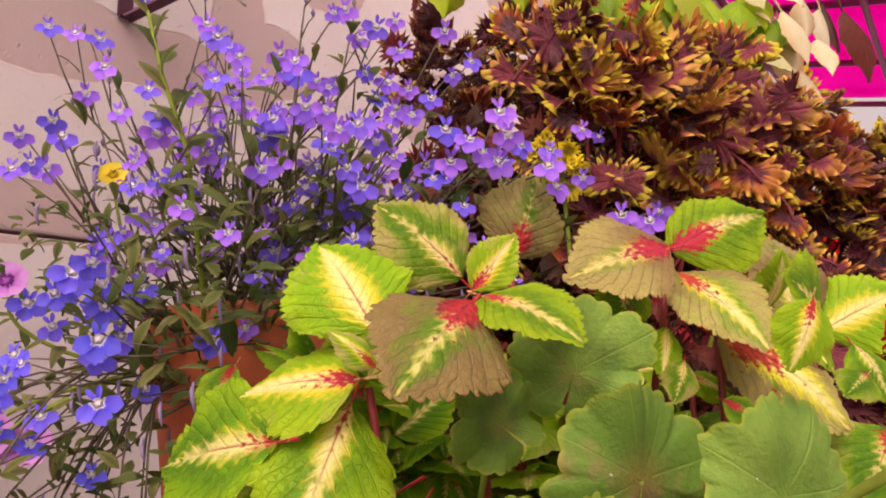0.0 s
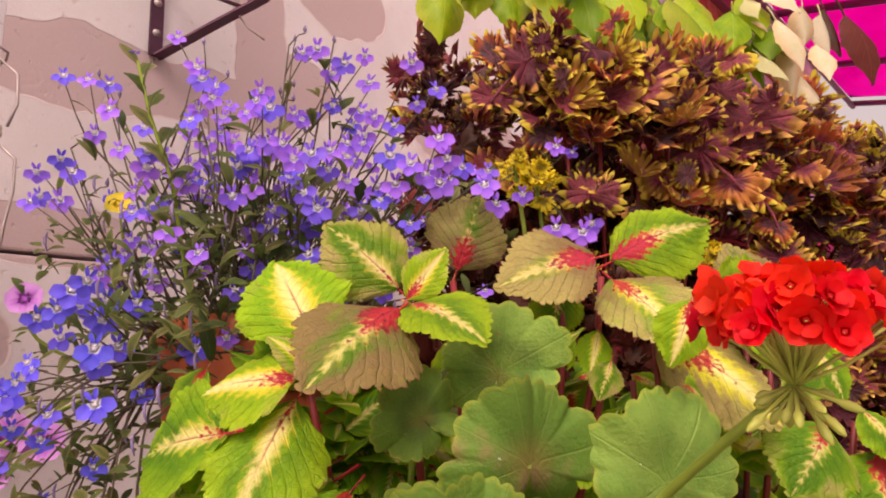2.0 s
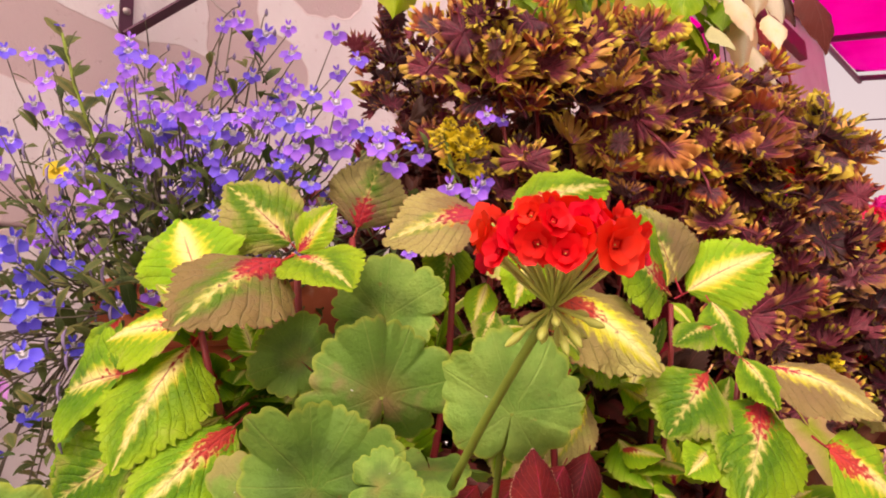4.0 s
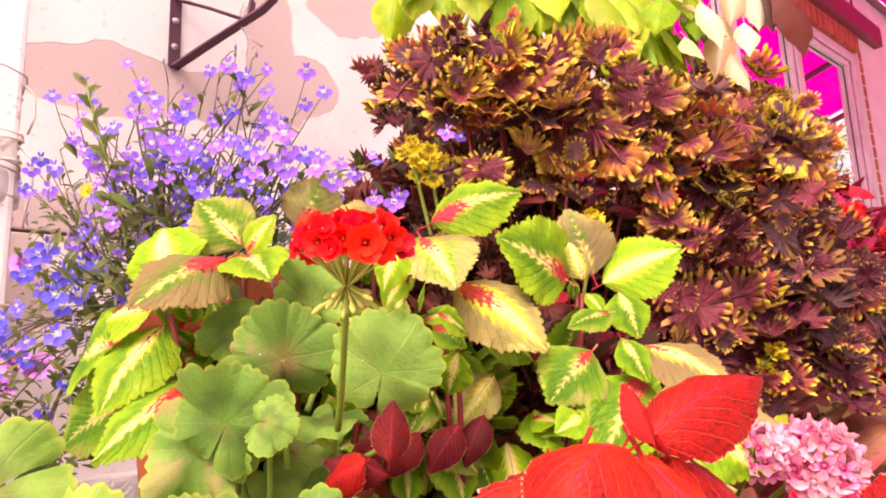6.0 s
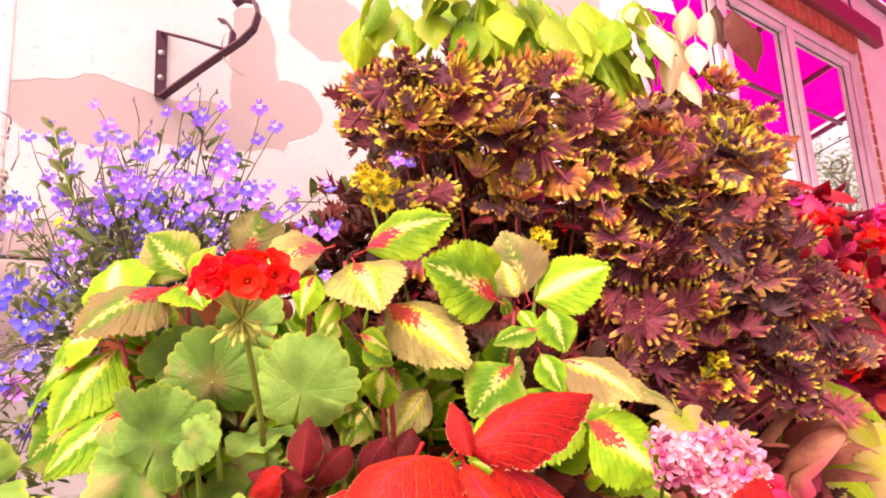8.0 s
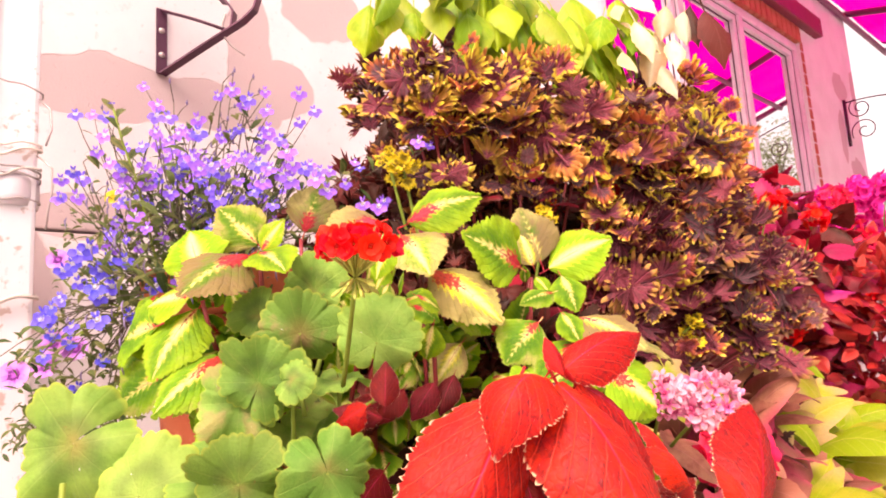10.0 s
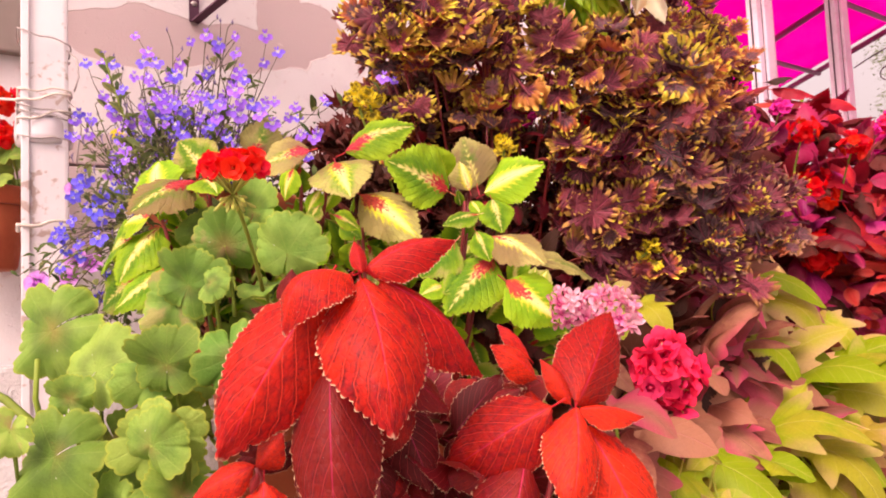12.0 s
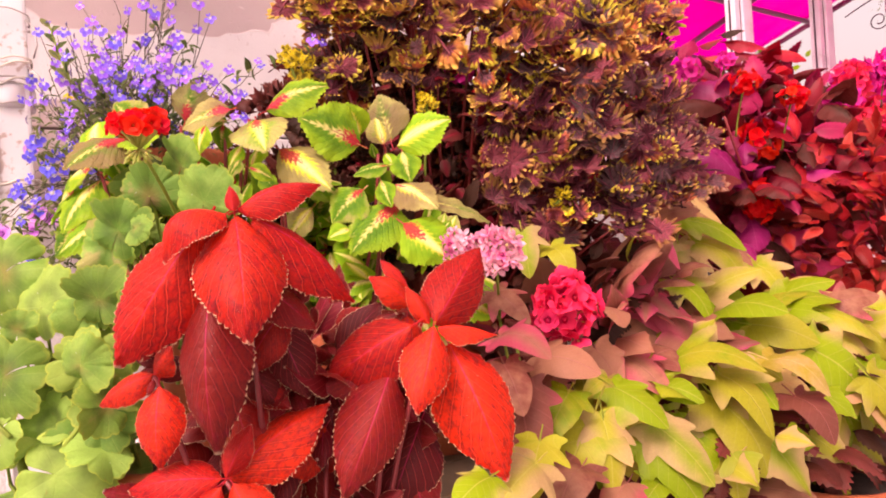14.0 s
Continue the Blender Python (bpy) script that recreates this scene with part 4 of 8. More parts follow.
def yard_tree(x, y, crown_z, spread):
    """A tree: tapered trunk, limbs, and a loose crown of many small leaves."""
    rnd = random.Random(8)
    top = thing("tree", "tall green tree across the yard", "tree")
    top.location = (x, y, 0)
    part("trunk", tube(bmesh.new(), [(0, 0, 0), (0.05, 0.03, crown_z * 0.4), (-0.04, 0.06, crown_z * 0.75), (0, 0, crown_z)], [0.16, 0.13, 0.09, 0.04], 9), STEM_DARK, top)
    crown = bmesh.new()
    for k in range(14):
        ang, rise = k * 2.4, 0.62 + 0.03 * k
        end = Vector((math.cos(ang) * spread * rnd.uniform(0.5, 1.0), math.sin(ang) * spread * rnd.uniform(0.5, 1.0), crown_z * rise + rnd.uniform(0.2, 0.8)))
        part("limb", tube(bmesh.new(), bow((0, 0, crown_z * rise * 0.85), end, 0.12, 6, (0, 0, 1)), [0.05, 0.045, 0.04, 0.03, 0.02, 0.012, 0.008][:7], 6), STEM_DARK, top)
        for q in range(190):
            at = end.lerp(Vector((0, 0, crown_z * rise)), rnd.random() ** 2 * 0.6) + Vector([rnd.gauss(0, 0.42) for c in range(3)])
            a, b = Vector([rnd.uniform(-1, 1) for c in range(3)]).normalized(), Vector([rnd.uniform(-1, 1) for c in range(3)]).normalized()
            size = rnd.uniform(0.06, 0.13)
            crown.faces.new([crown.verts.new(at + v) for v in (-a * size, b * size * 0.5, a * size, -b * size * 0.5)])
    part("crown", crown, TREE_LEAF, top, smooth=False)


yard_tree(11.00, 37.03, 11.24, 2.2)


# ---- plants ----
OVAL = [(0, 0.06), (0.06, 0.42), (0.2, 0.86), (0.38, 1.0), (0.6, 0.86), (0.8, 0.52), (0.94, 0.2), (1, 0.02)]
POINTED = [(0, 0.05), (0.05, 0.40), (0.14, 0.76), (0.26, 0.97), (0.38, 1.0), (0.52, 0.92), (0.66, 0.74), (0.78, 0.52), (0.88, 0.29), (0.95, 0.12), (1, 0.0)]
HEART = [(0, 0.30), (0.04, 0.66), (0.16, 0.98), (0.3, 1.0), (0.5, 0.80), (0.75, 0.42), (0.92, 0.14), (1, 0.01)]
LOBED = [(0, 0.25), (0.05, 0.6), (0.13, 0.86), (0.23, 1.0), (0.31, 0.92), (0.40, 0.66), (0.50, 0.52), (0.62, 0.46), (0.76, 0.32), (0.9, 0.12), (1, 0.0)]
OVATE = [(0, 0.08), (0.04, 0.36), (0.12, 0.70), (0.24, 0.94), (0.38, 1.0), (0.52, 0.94), (0.66, 0.76), (0.78, 0.53), (0.88, 0.30), (0.95, 0.12), (1, 0.0)]
NARROW = [(0, 0.1), (0.3, 0.8), (0.6, 1.0), (0.85, 0.6), (1, 0.05)]

STARS = [[(0, 1.0, 0.58), (0.95, 0.60, 0.46), (-0.95, 0.60, 0.46), (1.9, 0.42, 0.5), (-1.9, 0.42, 0.5)],
         [(0, 1.0, 0.52), (0.80, 0.72, 0.36), (-0.85, 0.68, 0.36), (1.7, 0.46, 0.44), (-1.75, 0.48, 0.44)],
         [(0, 1.0, 0.66), (1.0, 0.52, 0.5), (-0.9, 0.56, 0.5), (2.0, 0.40, 0.5), (-2.0, 0.40, 0.5)],
         [(0, 1.0, 0.74), (1.2, 0.52, 0.7), (-1.2, 0.52, 0.7), (2.1, 0.40, 0.5), (-2.1, 0.40, 0.5)]]
HANGING = [(0, 0.12), (0.05, 0.42), (0.13, 0.74), (0.25, 0.95), (0.38, 1.0), (0.55, 0.89), (0.72, 0.60), (0.86, 0.28), (0.95, 0.08), (1, 0.0)]

KINDS = {
    "coleus": [blade("leaf", VARIEGATED, OVATE, 1.0, 68, 7, 0.058, 4, arch=a, fold=f, curl=c, quilt=0.016, ruffle=r, twist=t, seed=k)
               for k, (a, f, c, r, t) in enumerate(((0.07, 0.08, 0.10, 0.016, 0.0), (0.10, 0.0, 0.16, 0.022, 0.12), (0.05, -0.16, 0.06, 0.018, -0.14), (0.11, 0.16, 0.04, 0.020, 0.06)))],
    "red": [blade("leaf", RED_LEAF, OVATE, 1.0, 88, 6, 0.034, 4, arch=a, fold=f, curl=c, quilt=0.014, ruffle=r, twist=t, stalk=0.12, seed=k + 9)
            for k, (a, f, c, r, t) in enumerate(((0.13, 0.12, 0.30, 0.010, 0.0), (0.16, 0.02, 0.42, 0.014, 0.12), (0.11, 0.22, 0.20, 0.012, -0.12)))],
    "lime": [blade("leaf", LIME, HANGING, 0.85, 22, 3, arch=a, fold=f, curl=0.15, ruffle=0.010, twist=t, stalk=0.3, stalk_r=0.015, seed=k + 20)
             for k, (a, f, t) in enumerate(((0.06, 0.15, 0.0), (0.10, 0.0, 0.2), (0.05, 0.3, -0.2)))],
    "yellow": [star_leaf("leaf", YELLOW_VINE, STARS[s], a, c, 0.03, k + 30) for k, (s, a, c) in enumerate(((0, 0.10, -0.2), (1, 0.16, 0.3), (2, 0.08, -0.3), (0, 0.2, 0.2), (3, 0.12, 0.0)))],
    "bronze": [star_leaf("leaf", BRONZE, STARS[s], a, c, 0.02, k + 40) for k, (s, a, c) in enumerate(((3, 0.10, -0.2), (2, 0.16, 0.3), (1, 0.08, -0.3), (3, 0.2, 0.2)))],
}


def recoloured(name, source, material):
    """The same shapes in another material."""
    kept = []
    for me in source:
        me = me.copy()
        me.name = name
        me.materials.clear()
        me.materials.append(material)
        kept.append(me)
    return kept


ARCHED = blade("leaf", RED_LEAF, OVATE, 1.0, 88, 6, 0.034, 4, arch=0.40, fold=0.20, curl=0.3, quilt=0.012, ruffle=0.012, stalk=0.1, seed=19)
KINDS["peach"] = recoloured("leaf", KINDS["yellow"], PEACH)
KINDS["pink"] = recoloured("leaf", KINDS["bronze"], ROSY)
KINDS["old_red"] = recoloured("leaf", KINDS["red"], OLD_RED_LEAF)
KINDS["deep_red"] = recoloured("leaf", KINDS["red"], DEEP_RED_LEAF)
KINDS["tan_coleus"] = recoloured("leaf", KINDS["coleus"], TAN_COLEUS)
KINDS["brown_coleus"] = recoloured("leaf", KINDS["coleus"], BROWN_COLEUS)
KINDS["cream"] = recoloured("leaf", KINDS["lime"], CREAM)
KINDS["maroon"] = recoloured("leaf", KINDS["lime"], DUSKY)
TOOTHED = [blade("leaf", PLUM, POINTED, 0.9, 28, 4, 0.05, 2, arch=a, fold=f, curl=c, quilt=0.02, ruffle=0.02, stalk=0.2, twist=t, seed=k + 45)
           for k, (a, f, c, t) in enumerate(((0.1, 0.1, 0.25, 0.0), (0.14, 0.0, 0.4, 0.2), (0.06, 0.25, 0.2, -0.25)))]
for kind, material in (("plum", PLUM), ("crimson", CRIMSON), ("dusky", DUSKY), ("orchid", ORCHID), ("wine", WINE)):
    KINDS[kind] = recoloured("leaf", TOOTHED, material)
KINDS["ember"] = [blade("leaf", EMBER, POINTED, 0.5, 26, 3, 0.06, 2, arch=a, fold=0.3, curl=c, ruffle=0.02, stalk=0.15, twist=t, seed=k + 86) for k, (a, c, t) in enumerate(((0.1, 0.2, 0.0), (0.18, 0.4, 0.3), (0.05, 0.1, -0.3)))]
KINDS["frill"] = [frill_leaf("leaf", FRILLED, cup=c, wave=w, seed=k + 50, wide=v) for k, (c, w, v) in enumerate(((0.40, 0.06, 0.44), (0.15, 0.10, 0.38), (0.65, 0.08, 0.42), (0.30, 0.10, 0.48), (-0.1, 0.10, 0.40)))]
KINDS["toplit_frill"] = recoloured("leaf", KINDS["frill"], TOPLIT_FRILL)
KINDS["gold"] = recoloured("leaf", KINDS["frill"], YELLOW_FRILL)
KINDS["small"] = [blade("leaf", GREEN_SMALL, NARROW, 0.34, 8, 2, arch=a, fold=0.15, stalk=0.1, stalk_r=0.02, twist=t, seed=k + 60) for k, (a, t) in enumerate(((0.1, 0.0), (0.2, 0.3)))]
THIN = {
    "coleus": [blade("leaf", VARIEGATED, OVAL, 0.8, 18, 2, 0.05, 2, arch=a, fold=0.1, curl=0.2, stalk=0, twist=t, seed=k + 70) for k, (a, t) in enumerate(((0.1, 0.0), (0.05, 0.2)))],
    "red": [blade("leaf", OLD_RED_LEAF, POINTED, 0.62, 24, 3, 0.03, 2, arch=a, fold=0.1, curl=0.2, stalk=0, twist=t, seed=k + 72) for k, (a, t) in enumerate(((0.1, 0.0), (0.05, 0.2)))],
    "frill": [frill_leaf("leaf", FRILLED, 10, 2, 3, cup=c, wave=0.08, seed=k + 74, stalk=False) for k, c in enumerate((0.3, -0.1, 0.5))],
    "yellow": [blade("leaf", YELLOW_VINE, LOBED, 1.0, 16, 3, arch=a, fold=0.1, sweep=0.3, stalk=0, twist=t, seed=k + 76) for k, (a, t) in enumerate(((0.1, 0.0), (0.08, 0.25)))],
    "bronze": [blade("leaf", BRONZE, HEART, 0.85, 14, 3, arch=a, fold=0.1, sweep=0.3, stalk=0, twist=t, seed=k + 78) for k, (a, t) in enumerate(((0.1, 0.0), (0.08, 0.25)))],
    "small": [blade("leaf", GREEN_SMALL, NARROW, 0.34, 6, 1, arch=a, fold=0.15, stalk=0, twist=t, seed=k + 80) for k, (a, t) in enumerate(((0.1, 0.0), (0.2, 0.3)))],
}
OVALS = [blade("leaf", PLUM, POINTED, 0.44, 20, 2, 0.10, 2, arch=a, fold=0.2, stalk=0, twist=t, seed=k + 84) for k, (a, t) in enumerate(((0.1, 0.0), (0.06, 0.3), (0.14, -0.3)))]
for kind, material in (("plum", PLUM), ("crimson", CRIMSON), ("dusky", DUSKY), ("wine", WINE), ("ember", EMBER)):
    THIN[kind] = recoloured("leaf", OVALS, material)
# Frilled leaves recoloured dark, putting the bush's inner shade into the leaf colour.
THIN["shade_frill"] = recoloured("leaf", THIN["frill"], DUSKY)
THIN["lime"] = recoloured("leaf", THIN["bronze"], LIME)
PADS = [round_leaf("leaf", GERANIUM, n, s, c, k, r) for n, s, c, k, r in ((7, 0.14, 0.20, 3, 0.07), (8, 0.17, 0.28, 5, 0.10), (6, 0.13, 0.06, 8, 0.08), (7, 0.15, -0.06, 11, 0.09), (8, 0.14, 0.18, 14, 0.11))]
PI = math.pi
LOBELIA_FLOWERS, BLUE_FLOWERS = [[flower("flower", material, [(-PI / 2, 1.0, 0.74, 0.0), (-PI / 2 + 1.1, 0.98, 0.72, 0.05), (-PI / 2 - 1.1, 0.98, 0.72, 0.05), (PI / 2 + 0.38, 0.72, 0.24, 0.25), (PI / 2 - 0.38, 0.72, 0.24, 0.25)], s, -0.12) for s in (1, 2, 3)] for material in (LOBELIA, BLUE_LOBELIA)]
FLORETS = {}
for key, material in (("scarlet", SCARLET), ("rose", ROSE), ("pale", PALE_PINK), ("magenta", MAGENTA)):
    FLORETS[key] = [flower("floret", material, [(k * 2 * PI / 5 + 0.2 * s, 1.0, {"pale": 0.55, "rose": 0.86}.get(key, 0.95), (0.10 + 0.12 * ((k + s) % 3)) * (0.4 if key == "rose" else 1.0)) for k in range(5)] + [(k * 2 * PI / 4 + 0.5, 0.6, 0.7, 0.7) for k in range(4 if key == "scarlet" else 0)], s, 0.12) for s in (1, 2, 3)]
PETUNIA_FLOWER = flower("flower", PETUNIA, [(k * 2 * PI / 5, 1.0, 1.25, 0.25) for k in range(5)], 4, -0.05)
GOLD_FLOWER = flower("flower", YELLOW_PETAL, [(k * 2 * PI / 5, 1.0, 1.1, 0.2) for k in range(5)], 4, 0.0)

COUNT = {}


def pick(kind):
    n = COUNT[kind] = COUNT.get(kind, 0) + 1
    return KINDS[kind][(n * 7 + n // 3) % len(KINDS[kind])]


class Plant:
    """A plant: an Empty at its soil, with leaves and stems under it."""

    def __init__(self, name, label, category, root, kind, stem=STEM_RED, group=""):
        self.top = thing(name, label, category, group)
        self.top.location = root
        self.root, self.kind, self.stem = Vector(root), kind, stem
        self.off = Matrix.Translation(-self.root)

    def add(self, name, mesh, m):
        return piece(name, mesh, self.top, self.off @ m)

    def grow(self, points, r0=0.004, r1=0.002, material=None, name="stem"):
        n = len(points) - 1
        bm = tube(bmesh.new(), [Vector(p) - self.root for p in points], [r0 + (r1 - r0) * k / n for k in range(n + 1)], 7)
        return part(name, bm, material or self.stem, self.top)

    def to(self, end, sag=0.02, r0=0.004, r1=0.0022, material=None, start=None):
        side = Vector((end[0] - self.root.x, end[1] - self.root.y, 0)).normalized()
        return self.grow(bow(start or self.root, end, sag, 7, side), r0, r1, material)


def leaf(plant, base, tip, width, up, old=0):
    n = COUNT["leaf"] = COUNT.get("leaf", 0) + 1
    base, tip, up = Vector(base), Vector(tip), Vector(up)
    if plant.kind == "coleus":
        up = up.normalized() + Vector((0.45, -0.36, 0.0))
    elif plant.kind in ("yellow", "bronze"):
        tip = base.lerp(tip, 1.2)
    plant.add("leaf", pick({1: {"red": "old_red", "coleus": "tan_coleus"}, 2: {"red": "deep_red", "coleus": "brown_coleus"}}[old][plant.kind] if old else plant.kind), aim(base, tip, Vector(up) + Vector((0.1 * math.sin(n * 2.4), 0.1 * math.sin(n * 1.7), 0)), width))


def spray(plant, kind, base, tip, width):
    plant.add("leaf", pick(kind), aim(base, tip, VIEW, width))


def pad(plant, at, tip, size, up, shape=0):
    n = COUNT["pad"] = COUNT.get("pad", 0) + 1
    plant.add("leaf", PADS[(shape + n * 3) % 5], aim(at, tip, up, 1.0, size))
    at, back = Vector(at), Vector(up).normalized()
    low = at - back * 0.035 - Vector((0, 0, 0.045))
    inner = Vector((plant.root.x, plant.root.y, low.z - 0.04)).lerp(low, 0.45)
    plant.grow([inner, inner.lerp(low, 0.5) + Vector((0, 0, 0.004)), low, at.lerp(low, 0.4) - back * 0.006, at - back * 0.001], 0.0026, 0.0018, STEM_GREEN, "leaf_stalk")


def rosette(plant, at, size, leaves=6):
    """A shoot tip of frilled leaves: four round the stem, with smaller upright ones in their midst."""
    n = COUNT["tuft"] = COUNT.get("tuft", 0) + 1
    rnd = random.Random(n * 31)
    at, size = Vector(at), size * (rnd.uniform(1.15, 1.55) if plant.kind == "frill" else 1.0)
    # High shoots take the brightened copy, with light from above in its colour.
    kind = "toplit_frill" if plant.kind == "frill" and at.z + rnd.uniform(-0.12, 0.12) > 1.36 else plant.kind
    face = (Vector((0.56, -0.48, 0.50)) + Vector([rnd.uniform(-0.32, 0.32) for q in range(3)])).normalized()
    side = face.cross(Vector((0, 0, 1))).normalized()
    rise = side.cross(face).normalized()
    turn = rnd.uniform(0, 6.28)
    for k in range(leaves):
        outer = 0 < k < 5
        spin = turn + k * (1.571 if outer else 2.4) + rnd.uniform(-0.35, 0.35)
        away = rise * math.cos(spin) + side * math.sin(spin)
        tip = (rnd.uniform(-0.05, 0.2), rnd.uniform(0.05, 0.35), rnd.uniform(0.9, 1.6))[0 if k == 0 else 1 if outer else 2]
        d = (away + face * tip).normalized()
        long = size * (rnd.uniform(0.74, 0.9) if k == 0 else rnd.uniform(0.52, 0.74) if outer else rnd.uniform(0.32, 0.46))
        start = at - away * size * 0.32 if k == 0 else at + away * size * 0.06 - face * (0.012 + size * 0.05 * k if outer else -size * 0.1)
        plant.add("leaf", pick(kind), aim(start, start + d * long, face - away * tip * 0.9, rnd.uniform(0.95, 1.2)))
    low = plant.root.lerp(at, 0.12)
    mid = plant.root.lerp(at, 0.5) + Vector((rnd.uniform(-0.07, -0.03), rnd.uniform(0, 0.05), -0.05))
    plant.grow([low, plant.root.lerp(mid, 0.6), mid, mid.lerp(at, 0.6), at - face * size * 0.12], 0.004, 0.002)


def pot(label, x, y, z, r=0.085, h=0.16, material=None):
    """A flower pot standing at z, with rim and soil; returns the soil's height."""
    top = thing("flower_pot", label, "pot", "flower pots")
    top.location = (x, y, z)
    k = 0.72
    part("body", lathe(bmesh.new(), [(0, 0), (r * k, 0), (r * k + 0.003, 0.004), (r * 0.94, h * 0.78), (r * 0.93, h * 0.79)]), material or TERRACOTTA, top)
    part("rim", lathe(bmesh.new(), [(r * 0.93, h * 0.775), (r, h * 0.78), (r + 0.004, h * 0.80), (r + 0.005, h * 0.97), (r + 0.002, h), (r - 0.006, h), (r - 0.010, h * 0.97), (r - 0.012, h * 0.8)]), material or TERRACOTTA, top)
    part("soil", lathe(bmesh.new(), [(r - 0.011, h * 0.86), (r * 0.6, h * 0.875), (r * 0.3, h * 0.87), (0.0, h * 0.88)]), SOIL, top)
    return z + h * 0.87


def cluster(plant, centre, radii, number, length, kinds, seed, spread=0.5, droop=0.15, width=(0.7, 0.95), skin=0.55, lead=(0, 0, 0)):
    """Leaves scattered through the outer shell of a rounded mass, facing outwards."""
    rnd = random.Random(seed)
    c = Vector(centre)
    for k in range(number):
        d = Vector([rnd.gauss(0, 1) for q in range(3)]).normalized()
        d.x = abs(d.x) if rnd.random() < 0.75 else d.x
        s = rnd.uniform(skin, 1.0)
        at = c + Vector([d[q] * radii[q] * s for q in range(3)])
        way = (d + Vector([rnd.uniform(-spread, spread) for q in range(3)]) + Vector((0, 0, -droop)) + Vector(lead)).normalized()
        size = length * rnd.uniform(0.65, 1.2)
        plant.add("leaf", pick(rnd.choice(kinds)), aim(at, at + way * size, d * 0.6 + Vector((0.3, -0.2, 0.7)) + Vector([rnd.uniform(-0.5, 0.5) for q in range(3)]), rnd.uniform(*width)))


def infill(plant, kind, centre, radii, number, length, seed, droop=0.2, label="", lead=(0.1, -0.1, 0)):
    """The dense inner foliage of a plant."""
    rnd = random.Random(seed)
    c, poses = Vector(centre) - plant.root, []
    for k in range(number):
        d = Vector([rnd.gauss(0, 1) for q in range(3)]).normalized()
        s = rnd.uniform(0.25, 1.0) ** 0.5
        at = c + Vector([d[q] * radii[q] * s for q in range(3)])
        way = (d * 0.7 + Vector([rnd.uniform(-0.7, 0.7) for q in range(3)]) + Vector(lead) - Vector((0, 0, droop))).normalized()
        poses.append(aim(at, at + way * length * rnd.uniform(0.6, 1.2), d * 0.5 + Vector((0.4, -0.3, 0.6)), rnd.uniform(0.8, 1.2)))
    return mass("inner_leaves", THIN[kind], poses, plant.top, label)


def head(plant, at, radius, kind, florets, stalk_from, seed, flat=0.7, size=0.3, buds=0, face=(0.35, -0.3, 0.85)):
    """A round flower head: a stalk with many florets on thin stalklets."""
    rnd = random.Random(seed)
    at, face = Vector(at), Vector(face).normalized()
    hub, q = at - face * radius * 0.80, plant.root
    stem = plant.grow(bow(stalk_from, hub, 0.012, 8, (-0.4, 0.3, 0)), 0.0024, 0.0019, STEM_GREEN, "flower_stalk")
    stalklets = bmesh.new()
    a = face.orthogonal().normalized()
    b = face.cross(a)
    for k in range(florets):
        tilt, ang = math.acos(1 - 1.35 * (k + 0.5) / florets), k * 2.39996
        d = (face * math.cos(tilt) + (a * math.cos(ang) + b * math.sin(ang)) * math.sin(tilt)).normalized()
        p = at + (d - face * d.dot(face) * (1 - flat)) * radius * rnd.uniform(0.70, 1.14)
        piece("floret", FLORETS[kind][k % 3], stem, plant.off @ facing(p, d + Vector([rnd.uniform(-0.6, 0.6) for w in range(3)]), rnd.uniform(0, 360), radius * size * rnd.uniform(0.75, 1.25)))
        tube(stalklets, [hub - q, hub.lerp(p, 0.5) + Vector([rnd.uniform(-0.002, 0.002) for w in range(3)]) - q, p - q], [0.0008, 0.0006, 0.0006], 5)
    tagged(part("stalklet_tuft", stalklets, BUD, stem), kind="stuff")
    for k in range(buds):
        ang = k * 2.39996
        d = ((a * math.cos(ang) + b * math.sin(ang)) * rnd.uniform(0.4, 1.0) - face * rnd.uniform(0.2, 0.9)).normalized()
        e = hub + d * radius * rnd.uniform(0.45, 0.85)
        part("bud", tube(bmesh.new(), [hub - q, hub.lerp(e, 0.6) - q, hub.lerp(e, 0.75) - q, hub.lerp(e, 0.9) - q, e - q], [0.0006, 0.0007, 0.0017, 0.0014, 0.0005], 7), BUD, stem)


# coleus with green, cream and red leaves
def coleus_plant(label, root, bases):
    p = Plant("coleus", label, "plant", root, "coleus", STEM_RED, "variegated coleus")
    for b in bases:
        p.to(b, 0.015, 0.0032, 0.0022)
    return p


s = pot("round terracotta pot under the coleus", -0.25, 0.36, 0.70, 0.07, 0.36)
GREEN_LABEL = "green coleus with cream and crimson leaf centres"
coleus_a = coleus_plant(GREEN_LABEL + ", upright shoot", (-0.24, 0.345, s - 0.01), [(-0.20, 0.28, 1.235), (-0.213, 0.335, 1.255)])
leaf(coleus_a, (-0.190, 0.262, 1.229), (-0.178, 0.190, 1.187), 0.80, (0.55, -0.45, 0.7), 2)
leaf(coleus_a, (-0.213, 0.285, 1.246), (-0.251, 0.259, 1.290), 0.9, (0.6, -0.7, 0.55), 0)
leaf(coleus_a, (-0.207, 0.286, 1.239), (-0.187, 0.302, 1.269), 0.69, (0.7, -0.6, 0.2), 0)
leaf(coleus_a, (-0.197, 0.280, 1.235), (-0.138, 0.276, 1.207), 0.81, (0.3, -0.3, 0.8), 0)
leaf(coleus_a, (-0.215, 0.341, 1.263), (-0.207, 0.360, 1.319), 0.95, (0.8, -0.6, 0.2), 1)
coleus_b = coleus_plant("green and cream coleus shoot hanging over its pot", (-0.255, 0.335, s - 0.01), [(-0.235, 0.235, 1.19), (-0.30, 0.225, 1.17), (-0.22, 0.23, 1.12)])
